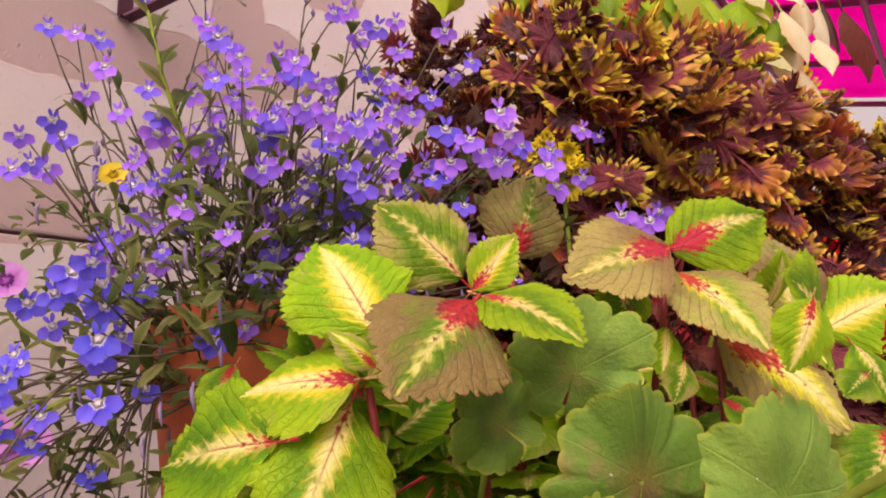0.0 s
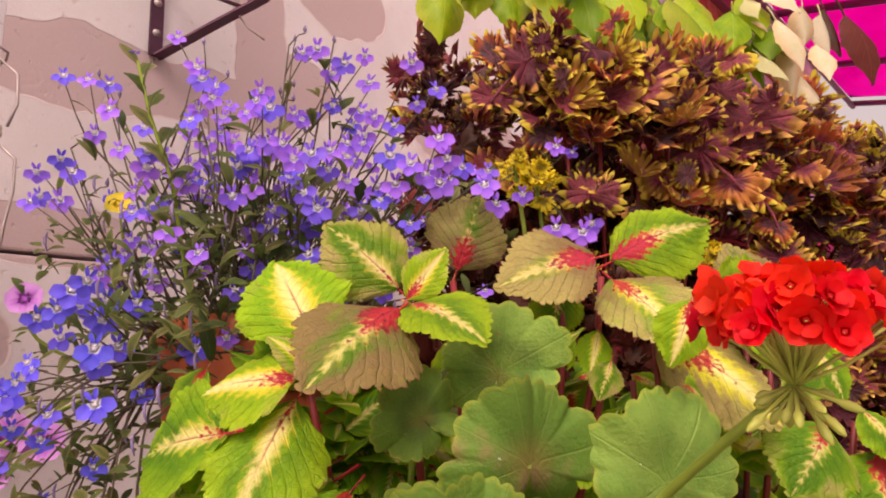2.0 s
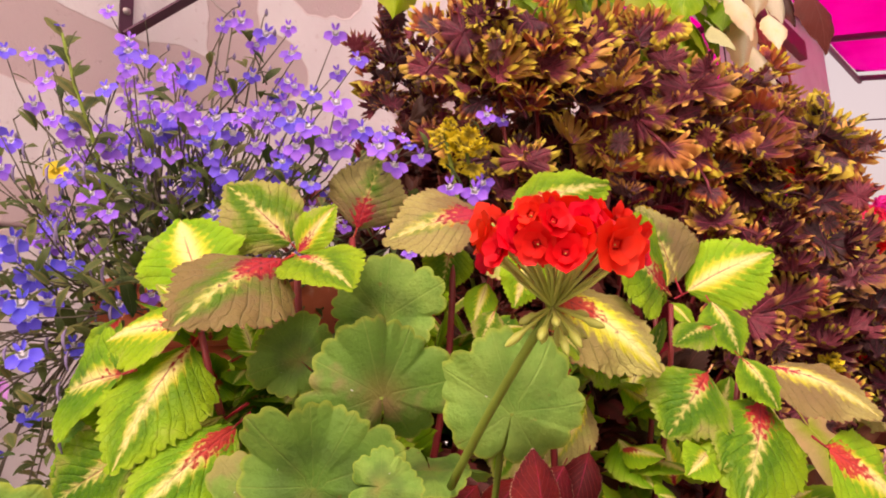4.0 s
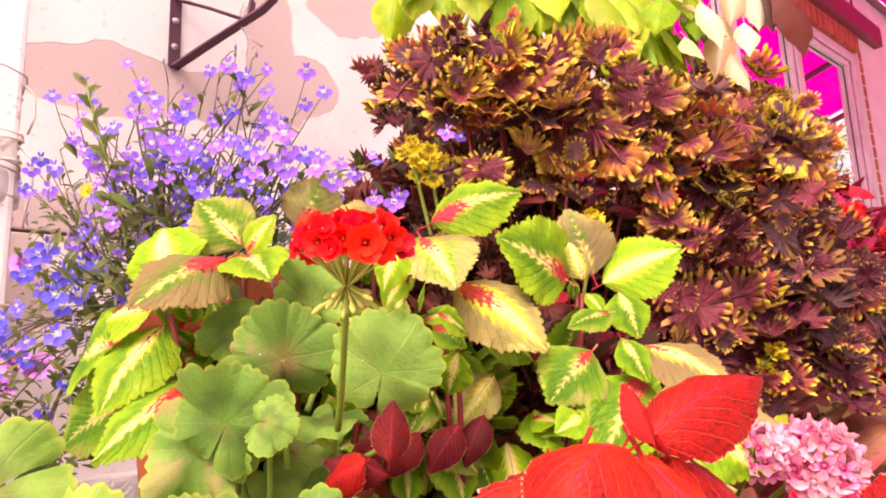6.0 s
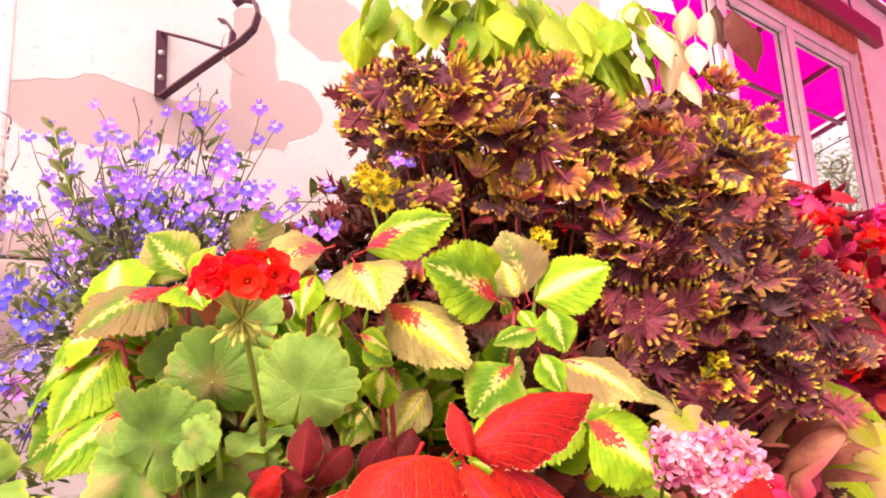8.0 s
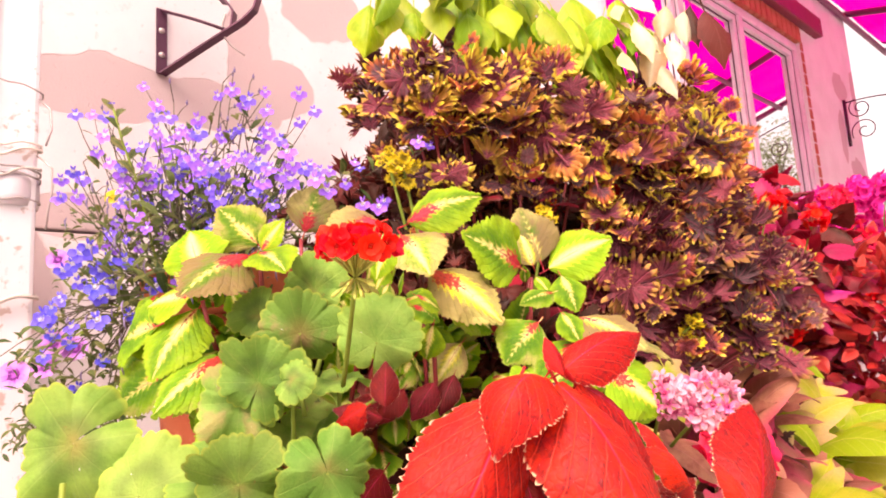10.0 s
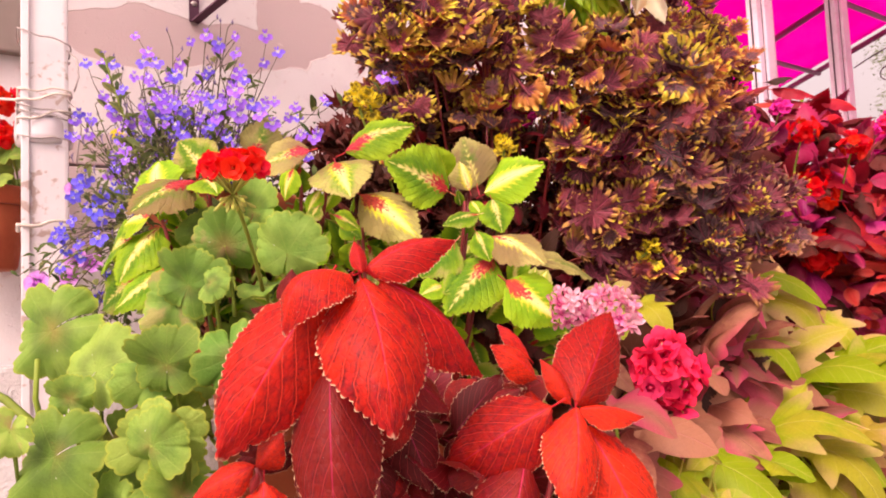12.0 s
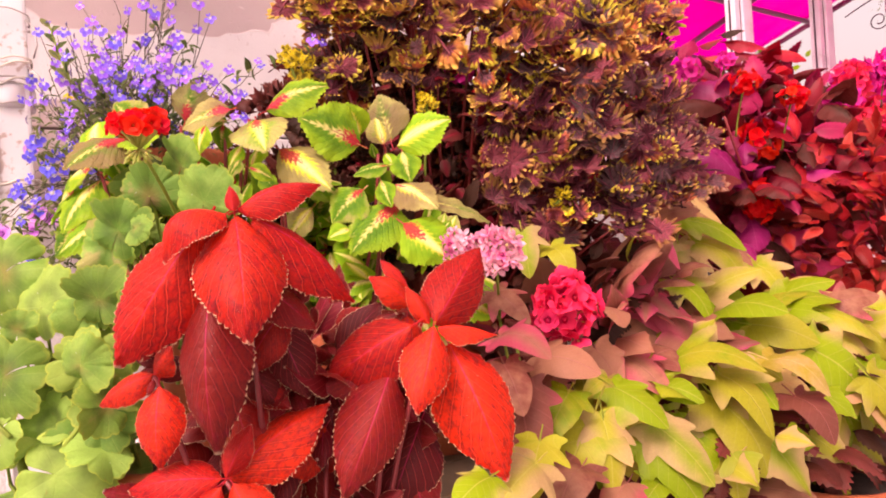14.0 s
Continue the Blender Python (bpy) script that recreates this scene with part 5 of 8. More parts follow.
leaf(coleus_b, (-0.228, 0.232, 1.218), (-0.278, 0.240, 1.268), 0.96, (0.7, -0.7, 0.2), 0)
leaf(coleus_b, (-0.228, 0.222, 1.195), (-0.298, 0.202, 1.185), 0.69, (0.2, -0.4, 0.8), 0)
leaf(coleus_b, (-0.233, 0.232, 1.194), (-0.212, 0.242, 1.229), 0.78, (0.6, -0.6, 0.4), 0)
leaf(coleus_b, (-0.249, 0.236, 1.182), (-0.239, 0.187, 1.113), 0.76, (0.6, -0.7, 0.45), 0)
leaf(coleus_b, (-0.325, 0.220, 1.204), (-0.330, 0.203, 1.171), 0.62, (0.4, -0.7, 0.5), 0)
leaf(coleus_b, (-0.261, 0.200, 1.167), (-0.349, 0.194, 1.150), 0.78, (0.3, -0.6, 0.7), 0)
leaf(coleus_b, (-0.326, 0.214, 1.142), (-0.361, 0.193, 1.090), 0.69, (0.5, -0.7, 0.5), 0)
leaf(coleus_b, (-0.213, 0.246, 1.134), (-0.213, 0.180, 1.082), 0.62, (0.5, -0.7, 0.5), 0)
leaf(coleus_b, (-0.221, 0.226, 1.200), (-0.232, 0.206, 1.217), 0.56, VIEW, 0)
leaf(coleus_b, (-0.234, 0.252, 1.138), (-0.330, 0.221, 1.081), 0.56, (0.4, -0.6, 0.6), 0)
leaf(coleus_b, (-0.216, 0.260, 1.089), (-0.209, 0.220, 1.047), 0.73, (0.5, -0.8, 0.4), 0)
leaf(coleus_b, (-0.261, 0.211, 1.123), (-0.322, 0.180, 1.086), 0.67, (0.4, -0.8, 0.4), 0)
coleus_c = coleus_plant(GREEN_LABEL + " with pale upper leaves", (-0.225, 0.375, s - 0.01), [(-0.145, 0.41, 1.255), (-0.158, 0.38, 1.245), (-0.14, 0.395, 1.2)])
leaf(coleus_c, (-0.132, 0.381, 1.263), (-0.174, 0.330, 1.244), 0.95, (0.2, -0.5, 0.9), 1)
leaf(coleus_c, (-0.150, 0.436, 1.269), (-0.106, 0.510, 1.299), 0.69, (0.3, -0.6, 0.8), 0)
leaf(coleus_c, (-0.141, 0.418, 1.253), (-0.092, 0.414, 1.202), 1.06, (0.7, -0.4, 0.55), 1)
leaf(coleus_c, (-0.156, 0.378, 1.248), (-0.169, 0.378, 1.213), 0.95, (0.6, -0.6, 0.5), 0)
leaf(coleus_c, (-0.143, 0.397, 1.218), (-0.143, 0.380, 1.188), 0.67, (0.6, -0.6, 0.5), 0)
leaf(coleus_c, (-0.133, 0.392, 1.198), (-0.136, 0.377, 1.174), 0.78, (0.6, -0.6, 0.5), 0)
leaf(coleus_c, (-0.157, 0.384, 1.254), (-0.176, 0.361, 1.252), 0.67, VIEW, 0)
leaf(coleus_c, (-0.086, 0.389, 1.181), (-0.088, 0.420, 1.166), 0.78, VIEW, 0)
leaf(coleus_c, (-0.053, 0.332, 1.224), (-0.065, 0.326, 1.192), 0.78, VIEW, 0)
s = pot("terracotta pot hidden under coleus leaves", -0.18, 0.52, 0.70, 0.09, 0.26)
coleus_d = coleus_plant("green coleus shoot with one long drooping leaf", (-0.17, 0.48, s - 0.01), [(-0.128, 0.444, 1.212), (-0.15, 0.45, 1.185)])
leaf(coleus_d, (-0.128, 0.444, 1.212), (-0.067, 0.490, 1.151), 0.67, (0.4, -0.4, 0.7), 1)
leaf(coleus_d, (-0.153, 0.454, 1.189), (-0.126, 0.468, 1.169), 0.67, VIEW, 0)
leaf(coleus_d, (-0.119, 0.454, 1.182), (-0.124, 0.530, 1.142), 0.5, VIEW, 0)
leaf(coleus_d, (-0.119, 0.411, 1.174), (-0.100, 0.429, 1.155), 0.78, VIEW, 0)
leaf(coleus_d, (-0.097, 0.418, 1.152), (-0.123, 0.428, 1.118), 0.78, VIEW, 0)
coleus_e = coleus_plant(GREEN_LABEL + ", broad cupped leaves", (-0.16, 0.53, s - 0.01), [(-0.095, 0.575, 1.205), (-0.12, 0.60, 1.22)])
leaf(coleus_e, (-0.084, 0.542, 1.215), (-0.088, 0.458, 1.248), 0.9, (0.5, -0.6, 0.6), 0)
leaf(coleus_e, (-0.099, 0.599, 1.225), (-0.126, 0.598, 1.298), 0.9, (0.7, -0.6, 0.3), 1)
leaf(coleus_e, (-0.094, 0.607, 1.216), (-0.038, 0.663, 1.248), 0.81, (0.5, -0.4, 0.7), 0)
leaf(coleus_e, (-0.104, 0.590, 1.221), (-0.123, 0.589, 1.269), 0.84, (0.6, -0.6, 0.4), 1)
leaf(coleus_e, (-0.062, 0.572, 1.184), (-0.072, 0.525, 1.170), 0.62, (0.3, -0.4, 0.8), 0)
leaf(coleus_e, (-0.122, 0.560, 1.235), (-0.102, 0.534, 1.276), 0.9, (0.7, -0.5, 0.4), 0)
leaf(coleus_e, (-0.073, 0.602, 1.205), (-0.054, 0.602, 1.160), 0.9, (0.6, -0.4, 0.5), 0)
leaf(coleus_e, (-0.104, 0.592, 1.207), (-0.087, 0.597, 1.183), 0.67, VIEW, 0)
leaf(coleus_e, (-0.108, 0.577, 1.201), (-0.100, 0.568, 1.220), 0.56, VIEW, 0)
coleus_f = coleus_plant("low green and cream coleus shoot among red leaves", (-0.14, 0.55, s - 0.01), [(-0.04, 0.56, 1.15), (-0.05, 0.55, 1.11)])
leaf(coleus_f, (-0.051, 0.528, 1.149), (-0.068, 0.489, 1.107), 1.06, (0.6, -0.6, 0.5), 0)
leaf(coleus_f, (-0.021, 0.561, 1.151), (0.041, 0.586, 1.115), 0.69, (0.2, -0.3, 0.9), 1)
leaf(coleus_f, (-0.029, 0.566, 1.127), (-0.024, 0.494, 1.064), 0.78, (0.5, -0.7, 0.5), 0)
leaf(coleus_f, (0.004, 0.583, 1.127), (0.012, 0.684, 1.095), 0.45, (0.3, -0.2, 0.9), 1)
leaf(coleus_f, (0.014, 0.550, 1.099), (0.046, 0.597, 1.049), 0.9, (0.5, -0.4, 0.6), 0)
leaf(coleus_f, (-0.033, 0.546, 1.159), (-0.012, 0.549, 1.122), 0.67, (0.6, -0.5, 0.4), 0)
leaf(coleus_f, (-0.035, 0.557, 1.117), (-0.036, 0.499, 1.087), 0.78, VIEW, 0)
leaf(coleus_f, (-0.047, 0.505, 1.097), (-0.049, 0.474, 1.086), 0.9, VIEW, 0)

infill(coleus_b, "coleus", (-0.30, 0.27, 1.14), (0.045, 0.05, 0.07), 60, 0.045, 68, 0.4)
infill(coleus_a, "coleus", (-0.277, 0.313, 1.145), (0.04, 0.05, 0.04), 50, 0.045, 69, 0.4)
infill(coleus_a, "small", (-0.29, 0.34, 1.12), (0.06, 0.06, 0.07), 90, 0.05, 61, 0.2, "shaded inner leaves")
infill(coleus_c, "coleus", (-0.22, 0.44, 1.13), (0.05, 0.07, 0.08), 50, 0.05, 62, 0.2)
infill(coleus_e, "coleus", (-0.17, 0.57, 1.09), (0.06, 0.09, 0.08), 60, 0.055, 63, 0.2)
infill(coleus_d, "coleus", (-0.23, 0.44, 1.08), (0.09, 0.13, 0.13), 110, 0.055, 64, 0.2)
# Dusky leaves stand in for the shadow between these green shoots.
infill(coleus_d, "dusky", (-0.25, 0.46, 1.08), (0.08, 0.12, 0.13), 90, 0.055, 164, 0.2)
infill(coleus_f, "coleus", (-0.10, 0.62, 1.02), (0.06, 0.10, 0.08), 45, 0.06, 65, 0.2)

# red coleus
s = pot("terracotta pot under the red coleus", 0.12, 0.38, 0.35, 0.13, 0.28)
RED_LABEL = "coleus with large scarlet leaves edged in cream"
def red_plant(label, root, bases):
    p = Plant("red_coleus", label, "plant", root, "red", STEM_RED, "red coleus")
    for b in bases:
        p.to(b, -0.02, 0.0032, 0.0024)
    return p


red_a = red_plant(RED_LABEL + ", tall main shoot", (0.12, 0.33, s - 0.01), [(0.143, 0.309, 1.102)])
leaf(red_a, (0.146, 0.309, 1.102), (0.211, 0.297, 0.996), 0.62, (0.84, -0.25, 0.5), 0)
leaf(red_a, (0.130, 0.286, 1.099), (0.106, 0.212, 0.977), 0.55, (0.82, -0.48, 0.3), 0)
red_a.add("leaf", ARCHED, aim((0.142, 0.302, 1.106), (0.146, 0.248, 1.064), (0.45, -0.45, 0.85), 0.72))
leaf(red_a, (0.146, 0.312, 1.108), (0.160, 0.386, 1.129), 0.48, (0.55, -0.35, 0.75), 0)
leaf(red_a, (0.154, 0.306, 1.107), (0.140, 0.307, 1.131), 0.46, (0.8, -0.3, 0.3), 0)
leaf(red_a, (0.150, 0.324, 1.100), (0.132, 0.424, 1.015), 0.44, (0.65, -0.15, 0.7), 0)
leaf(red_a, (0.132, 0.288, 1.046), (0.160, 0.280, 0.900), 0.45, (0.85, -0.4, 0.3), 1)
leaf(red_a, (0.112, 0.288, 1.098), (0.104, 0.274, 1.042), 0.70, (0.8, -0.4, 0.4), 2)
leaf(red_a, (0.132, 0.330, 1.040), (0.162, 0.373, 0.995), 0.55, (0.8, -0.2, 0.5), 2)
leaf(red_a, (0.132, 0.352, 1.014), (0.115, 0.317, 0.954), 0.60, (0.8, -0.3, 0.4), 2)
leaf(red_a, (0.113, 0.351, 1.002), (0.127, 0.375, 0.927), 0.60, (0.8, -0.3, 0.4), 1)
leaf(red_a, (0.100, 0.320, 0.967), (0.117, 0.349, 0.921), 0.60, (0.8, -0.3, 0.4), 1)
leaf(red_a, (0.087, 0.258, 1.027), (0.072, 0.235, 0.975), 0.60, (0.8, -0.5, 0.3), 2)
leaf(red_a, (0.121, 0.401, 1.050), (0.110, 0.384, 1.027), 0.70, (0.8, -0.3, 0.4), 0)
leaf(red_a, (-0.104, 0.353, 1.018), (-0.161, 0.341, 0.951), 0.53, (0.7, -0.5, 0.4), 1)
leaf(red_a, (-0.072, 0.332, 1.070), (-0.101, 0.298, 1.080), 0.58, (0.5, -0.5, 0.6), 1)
leaf(red_a, (-0.050, 0.318, 1.082), (-0.062, 0.330, 1.120), 0.62, (0.7, -0.5, 0.4), 1)
leaf(red_a, (-0.066, 0.310, 1.082), (-0.104, 0.300, 1.060), 0.62, (0.7, -0.5, 0.4), 0)
red_b = red_plant(RED_LABEL + ", small low shoot", (0.12, 0.29, s - 0.01), [(0.092, 0.243, 0.964)])
leaf(red_b, (0.089, 0.242, 0.965), (0.063, 0.200, 0.938), 0.54, (0.6, -0.6, 0.5), 0)
leaf(red_b, (0.090, 0.244, 0.962), (0.121, 0.255, 0.992), 0.60, (0.8, -0.5, 0.3), 0)
leaf(red_b, (0.102, 0.245, 0.955), (0.111, 0.241, 0.884), 0.62, (0.85, -0.45, 0.3), 0)
leaf(red_b, (0.100, 0.241, 0.962), (0.102, 0.235, 0.948), 0.50, (0.8, -0.5, 0.3), 1)
leaf(red_b, (0.076, 0.259, 0.973), (0.059, 0.232, 0.975), 0.50, (0.8, -0.5, 0.3), 1)
red_c = red_plant(RED_LABEL + ", side shoot", (0.14, 0.42, s - 0.01), [(0.176, 0.487, 0.986), (0.13, 0.48, 0.99)])
leaf(red_c, (0.179, 0.490, 0.990), (0.143, 0.572, 1.063), 0.54, (0.85, -0.4, 0.3), 0)
leaf(red_c, (0.178, 0.484, 0.990), (0.158, 0.470, 1.028), 0.44, (0.85, -0.3, 0.3), 0)
leaf(red_c, (0.174, 0.466, 0.990), (0.107, 0.397, 0.932), 0.62, (0.66, -0.62, 0.35), 0)
leaf(red_c, (0.181, 0.486, 0.987), (0.212, 0.445, 0.913), 0.55, (0.85, -0.3, 0.4), 0)
leaf(red_c, (0.180, 0.492, 0.985), (0.196, 0.552, 0.972), 0.44, (0.6, -0.2, 0.7), 0)
leaf(red_c, (0.166, 0.512, 0.966), (0.209, 0.545, 0.829), 0.56, (0.9, -0.3, 0.3), 0)
leaf(red_c, (0.124, 0.494, 1.006), (0.110, 0.453, 1.039), 0.62, (0.7, -0.3, 0.6), 0)
leaf(red_c, (0.105, 0.503, 1.022), (0.090, 0.477, 1.056), 0.50, (0.7, -0.2, 0.6), 0)
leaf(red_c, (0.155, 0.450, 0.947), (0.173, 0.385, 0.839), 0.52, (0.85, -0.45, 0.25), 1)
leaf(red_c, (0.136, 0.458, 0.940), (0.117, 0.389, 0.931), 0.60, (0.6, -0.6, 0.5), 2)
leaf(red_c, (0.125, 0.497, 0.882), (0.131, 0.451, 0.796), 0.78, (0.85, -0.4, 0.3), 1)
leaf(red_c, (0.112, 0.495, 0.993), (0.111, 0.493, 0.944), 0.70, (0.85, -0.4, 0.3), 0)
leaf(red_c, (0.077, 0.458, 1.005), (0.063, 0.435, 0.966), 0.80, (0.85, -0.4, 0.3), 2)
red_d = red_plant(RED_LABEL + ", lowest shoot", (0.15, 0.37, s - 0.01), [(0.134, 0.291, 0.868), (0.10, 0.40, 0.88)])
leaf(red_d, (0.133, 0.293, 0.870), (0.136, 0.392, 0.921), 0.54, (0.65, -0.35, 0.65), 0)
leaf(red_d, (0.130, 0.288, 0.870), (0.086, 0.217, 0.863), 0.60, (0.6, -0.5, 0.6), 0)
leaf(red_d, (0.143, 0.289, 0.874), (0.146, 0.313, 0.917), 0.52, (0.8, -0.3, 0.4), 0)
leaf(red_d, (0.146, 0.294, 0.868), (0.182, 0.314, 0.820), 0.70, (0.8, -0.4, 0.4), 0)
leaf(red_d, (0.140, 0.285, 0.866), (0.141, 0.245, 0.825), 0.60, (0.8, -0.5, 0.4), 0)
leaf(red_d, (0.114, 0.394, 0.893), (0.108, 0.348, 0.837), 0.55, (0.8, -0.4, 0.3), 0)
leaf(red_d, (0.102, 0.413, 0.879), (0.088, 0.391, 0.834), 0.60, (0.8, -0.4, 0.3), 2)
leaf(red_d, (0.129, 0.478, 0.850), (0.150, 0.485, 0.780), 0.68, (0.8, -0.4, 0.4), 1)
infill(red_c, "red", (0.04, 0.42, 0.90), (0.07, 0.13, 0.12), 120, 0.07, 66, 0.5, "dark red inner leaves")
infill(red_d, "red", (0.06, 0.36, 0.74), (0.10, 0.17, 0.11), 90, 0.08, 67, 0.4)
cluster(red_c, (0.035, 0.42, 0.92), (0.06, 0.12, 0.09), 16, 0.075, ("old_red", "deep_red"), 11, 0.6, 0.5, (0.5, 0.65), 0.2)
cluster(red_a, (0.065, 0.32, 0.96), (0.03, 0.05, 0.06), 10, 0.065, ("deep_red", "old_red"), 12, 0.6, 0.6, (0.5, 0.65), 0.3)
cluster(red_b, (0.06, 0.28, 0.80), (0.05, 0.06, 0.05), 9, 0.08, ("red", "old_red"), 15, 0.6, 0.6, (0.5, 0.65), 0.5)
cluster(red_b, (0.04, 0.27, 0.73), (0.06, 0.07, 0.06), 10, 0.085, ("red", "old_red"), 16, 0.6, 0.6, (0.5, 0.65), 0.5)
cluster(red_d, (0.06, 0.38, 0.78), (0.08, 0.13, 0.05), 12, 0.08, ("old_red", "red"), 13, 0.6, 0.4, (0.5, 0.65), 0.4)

# low leaves between the shoots
leaf(coleus_d, (-0.167, 0.439, 1.161), (-0.177, 0.413, 1.120), 0.75, (0.6, -0.6, 0.5), 0)
leaf(coleus_d, (-0.150, 0.462, 1.154), (-0.138, 0.469, 1.103), 0.70, (0.6, -0.6, 0.5), 0)
leaf(coleus_d, (-0.127, 0.484, 1.132), (-0.143, 0.452, 1.086), 0.70, (0.6, -0.6, 0.5), 1)
leaf(coleus_d, (-0.170, 0.410, 1.131), (-0.146, 0.431, 1.085), 0.62, (0.6, -0.6, 0.5), 0)
leaf(coleus_d, (-0.145, 0.430, 1.120), (-0.153, 0.406, 1.083), 0.70, (0.6, -0.6, 0.5), 0)
leaf(coleus_d, (-0.172, 0.397, 1.162), (-0.173, 0.382, 1.130), 0.70, (0.6, -0.6, 0.5), 0)
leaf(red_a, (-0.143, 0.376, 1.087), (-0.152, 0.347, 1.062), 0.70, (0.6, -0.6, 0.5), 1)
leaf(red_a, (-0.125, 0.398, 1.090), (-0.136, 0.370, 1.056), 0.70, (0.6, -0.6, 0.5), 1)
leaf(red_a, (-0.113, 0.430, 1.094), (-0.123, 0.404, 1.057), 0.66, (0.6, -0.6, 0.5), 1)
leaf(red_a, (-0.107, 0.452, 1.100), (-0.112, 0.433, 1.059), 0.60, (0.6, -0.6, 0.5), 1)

# geraniums
s = pot("terracotta pot under the geranium", -0.13, 0.27, 0.70, 0.06, 0.13)
geranium_a = Plant("geranium", "geranium with round scalloped leaves and a scarlet flower head", "plant", (-0.13, 0.29, s - 0.01), "coleus", STEM_GREEN)
pad(geranium_a, (-0.116, 0.276, 1.150), (-0.113, 0.270, 1.182), 0.074, (0.85, -0.45, 0.28), 0)
pad(geranium_a, (-0.074, 0.330, 1.138), (-0.063, 0.333, 1.173), 0.076, (0.85, -0.45, 0.28), 1)
pad(geranium_a, (-0.128, 0.242, 1.109), (-0.118, 0.248, 1.136), 0.074, (0.85, -0.45, 0.28), 0)
pad(geranium_a, (-0.096, 0.257, 1.109), (-0.084, 0.269, 1.105), 0.036, (0.85, -0.45, 0.28), 1)
pad(geranium_a, (-0.169, 0.324, 1.194), (-0.159, 0.326, 1.219), 0.070, (0.6, -0.65, 0.45), 0)
pad(geranium_a, (-0.180, 0.268, 1.171), (-0.188, 0.257, 1.185), 0.048, (0.85, -0.45, 0.28), 1)
pad(geranium_a, (-0.150, 0.234, 1.092), (-0.158, 0.222, 1.072), 0.070, (0.85, -0.45, 0.28), 0)
pad(geranium_a, (-0.115, 0.216, 1.030), (-0.114, 0.212, 1.059), 0.074, (0.7, -0.55, 0.45), 0)
pad(geranium_a, (-0.065, 0.269, 1.035), (-0.062, 0.278, 1.006), 0.074, (0.75, -0.5, 0.4), 1)
pad(geranium_a, (-0.204, 0.333, 1.073), (-0.191, 0.353, 1.063), 0.059, (0.6, -0.6, 0.4), 0)
pad(geranium_a, (-0.171, 0.261, 1.113), (-0.182, 0.254, 1.099), 0.055, (0.6, -0.6, 0.5), 0)
head(geranium_a, (0.013, 0.250, 1.206), 0.028, "scarlet", 40, (-0.104, 0.312, 1.10), 5, 0.48, 0.31, 18, (0.1, -0.1, 1.0))
rnd = random.Random(8)
for k in range(9):
    at = Vector((-0.15 + rnd.uniform(-0.05, 0.05), 0.30 + rnd.uniform(-0.06, 0.06), 1.06 + rnd.uniform(-0.06, 0.05)))
    pad(geranium_a, at, at + Vector((rnd.uniform(-1, 1), rnd.uniform(-1, 0.2), rnd.uniform(-0.4, 0.6))), rnd.uniform(0.05, 0.075), VIEW, k)
s = pot("terracotta pot under the spreading geranium", -0.02, 0.15, 0.35, 0.10, 0.24)
geranium_b = Plant("geranium", "geranium with pale green leaves spreading beside the post", "plant", (-0.06, 0.15, s - 0.01), "coleus", STEM_GREEN)
pad(geranium_b, (-0.236, 0.122, 1.066), (-0.252, 0.104, 1.047), 0.104, (0.85, -0.15, 0.5), 0)
pad(geranium_b, (-0.180, 0.160, 1.024), (-0.168, 0.179, 1.048), 0.090, (0.75, -0.2, 0.55), 1)
pad(geranium_b, (-0.166, 0.135, 1.000), (-0.165, 0.136, 1.019), 0.045, (0.75, -0.3, 0.6), 0)
pad(geranium_b, (-0.136, 0.120, 0.951), (-0.149, 0.099, 0.932), 0.094, (0.7, -0.2, 0.6), 1)
pad(geranium_b, (-0.080, 0.206, 0.966), (-0.087, 0.196, 0.939), 0.082, (0.85, -0.25, 0.4), 0)
pad(geranium_b, (-0.147, 0.214, 1.023), (-0.156, 0.200, 1.031), 0.080, (0.85, -0.25, 0.4), 1)
pad(geranium_b, (-0.123, 0.165, 0.894), (-0.134, 0.148, 0.887), 0.066, (0.85, -0.25, 0.4), 0)
pad(geranium_b, (-0.070, 0.209, 0.901), (-0.059, 0.228, 0.895), 0.066, (0.9, -0.25, 0.3), 1)
pad(geranium_b, (-0.134, 0.113, 0.893), (-0.141, 0.103, 0.883), 0.072, (0.7, -0.2, 0.6), 0)
pad(geranium_b, (-0.147, 0.085, 0.979), (-0.151, 0.080, 0.963), 0.048, (0.7, -0.2, 0.6), 1)
pad(geranium_b, (-0.053, 0.192, 0.965), (-0.036, 0.209, 0.996), 0.066, (0.75, -0.2, 0.55), 0)
pad(geranium_b, (-0.071, 0.165, 0.850), (-0.061, 0.184, 0.843), 0.110, (0.9, -0.25, 0.3), 1)
pad(geranium_b, (-0.249, 0.223, 0.874), (-0.243, 0.235, 0.833), 0.090, (0.9, -0.25, 0.3), 0)
pad(geranium_b, (-0.207, 0.186, 0.841), (-0.204, 0.191, 0.859), 0.100, (0.85, -0.25, 0.4), 0)
pad(geranium_b, (-0.153, 0.226, 0.966), (-0.147, 0.239, 0.943), 0.075, (0.85, -0.25, 0.4), 1)
pad(geranium_b, (-0.204, 0.178, 0.947), (-0.198, 0.189, 0.920), 0.075, (0.9, -0.25, 0.35), 1)
geranium_b.grow([(-0.06, 0.15, 0.56), (-0.14, 0.14, 0.80), (-0.18, 0.12, 0.92), (-0.199, 0.112, 0.965), (-0.22, 0.08, 1.0), (-0.26, 0.03, 1.03)], 0.006, 0.004, STEM_GREEN)
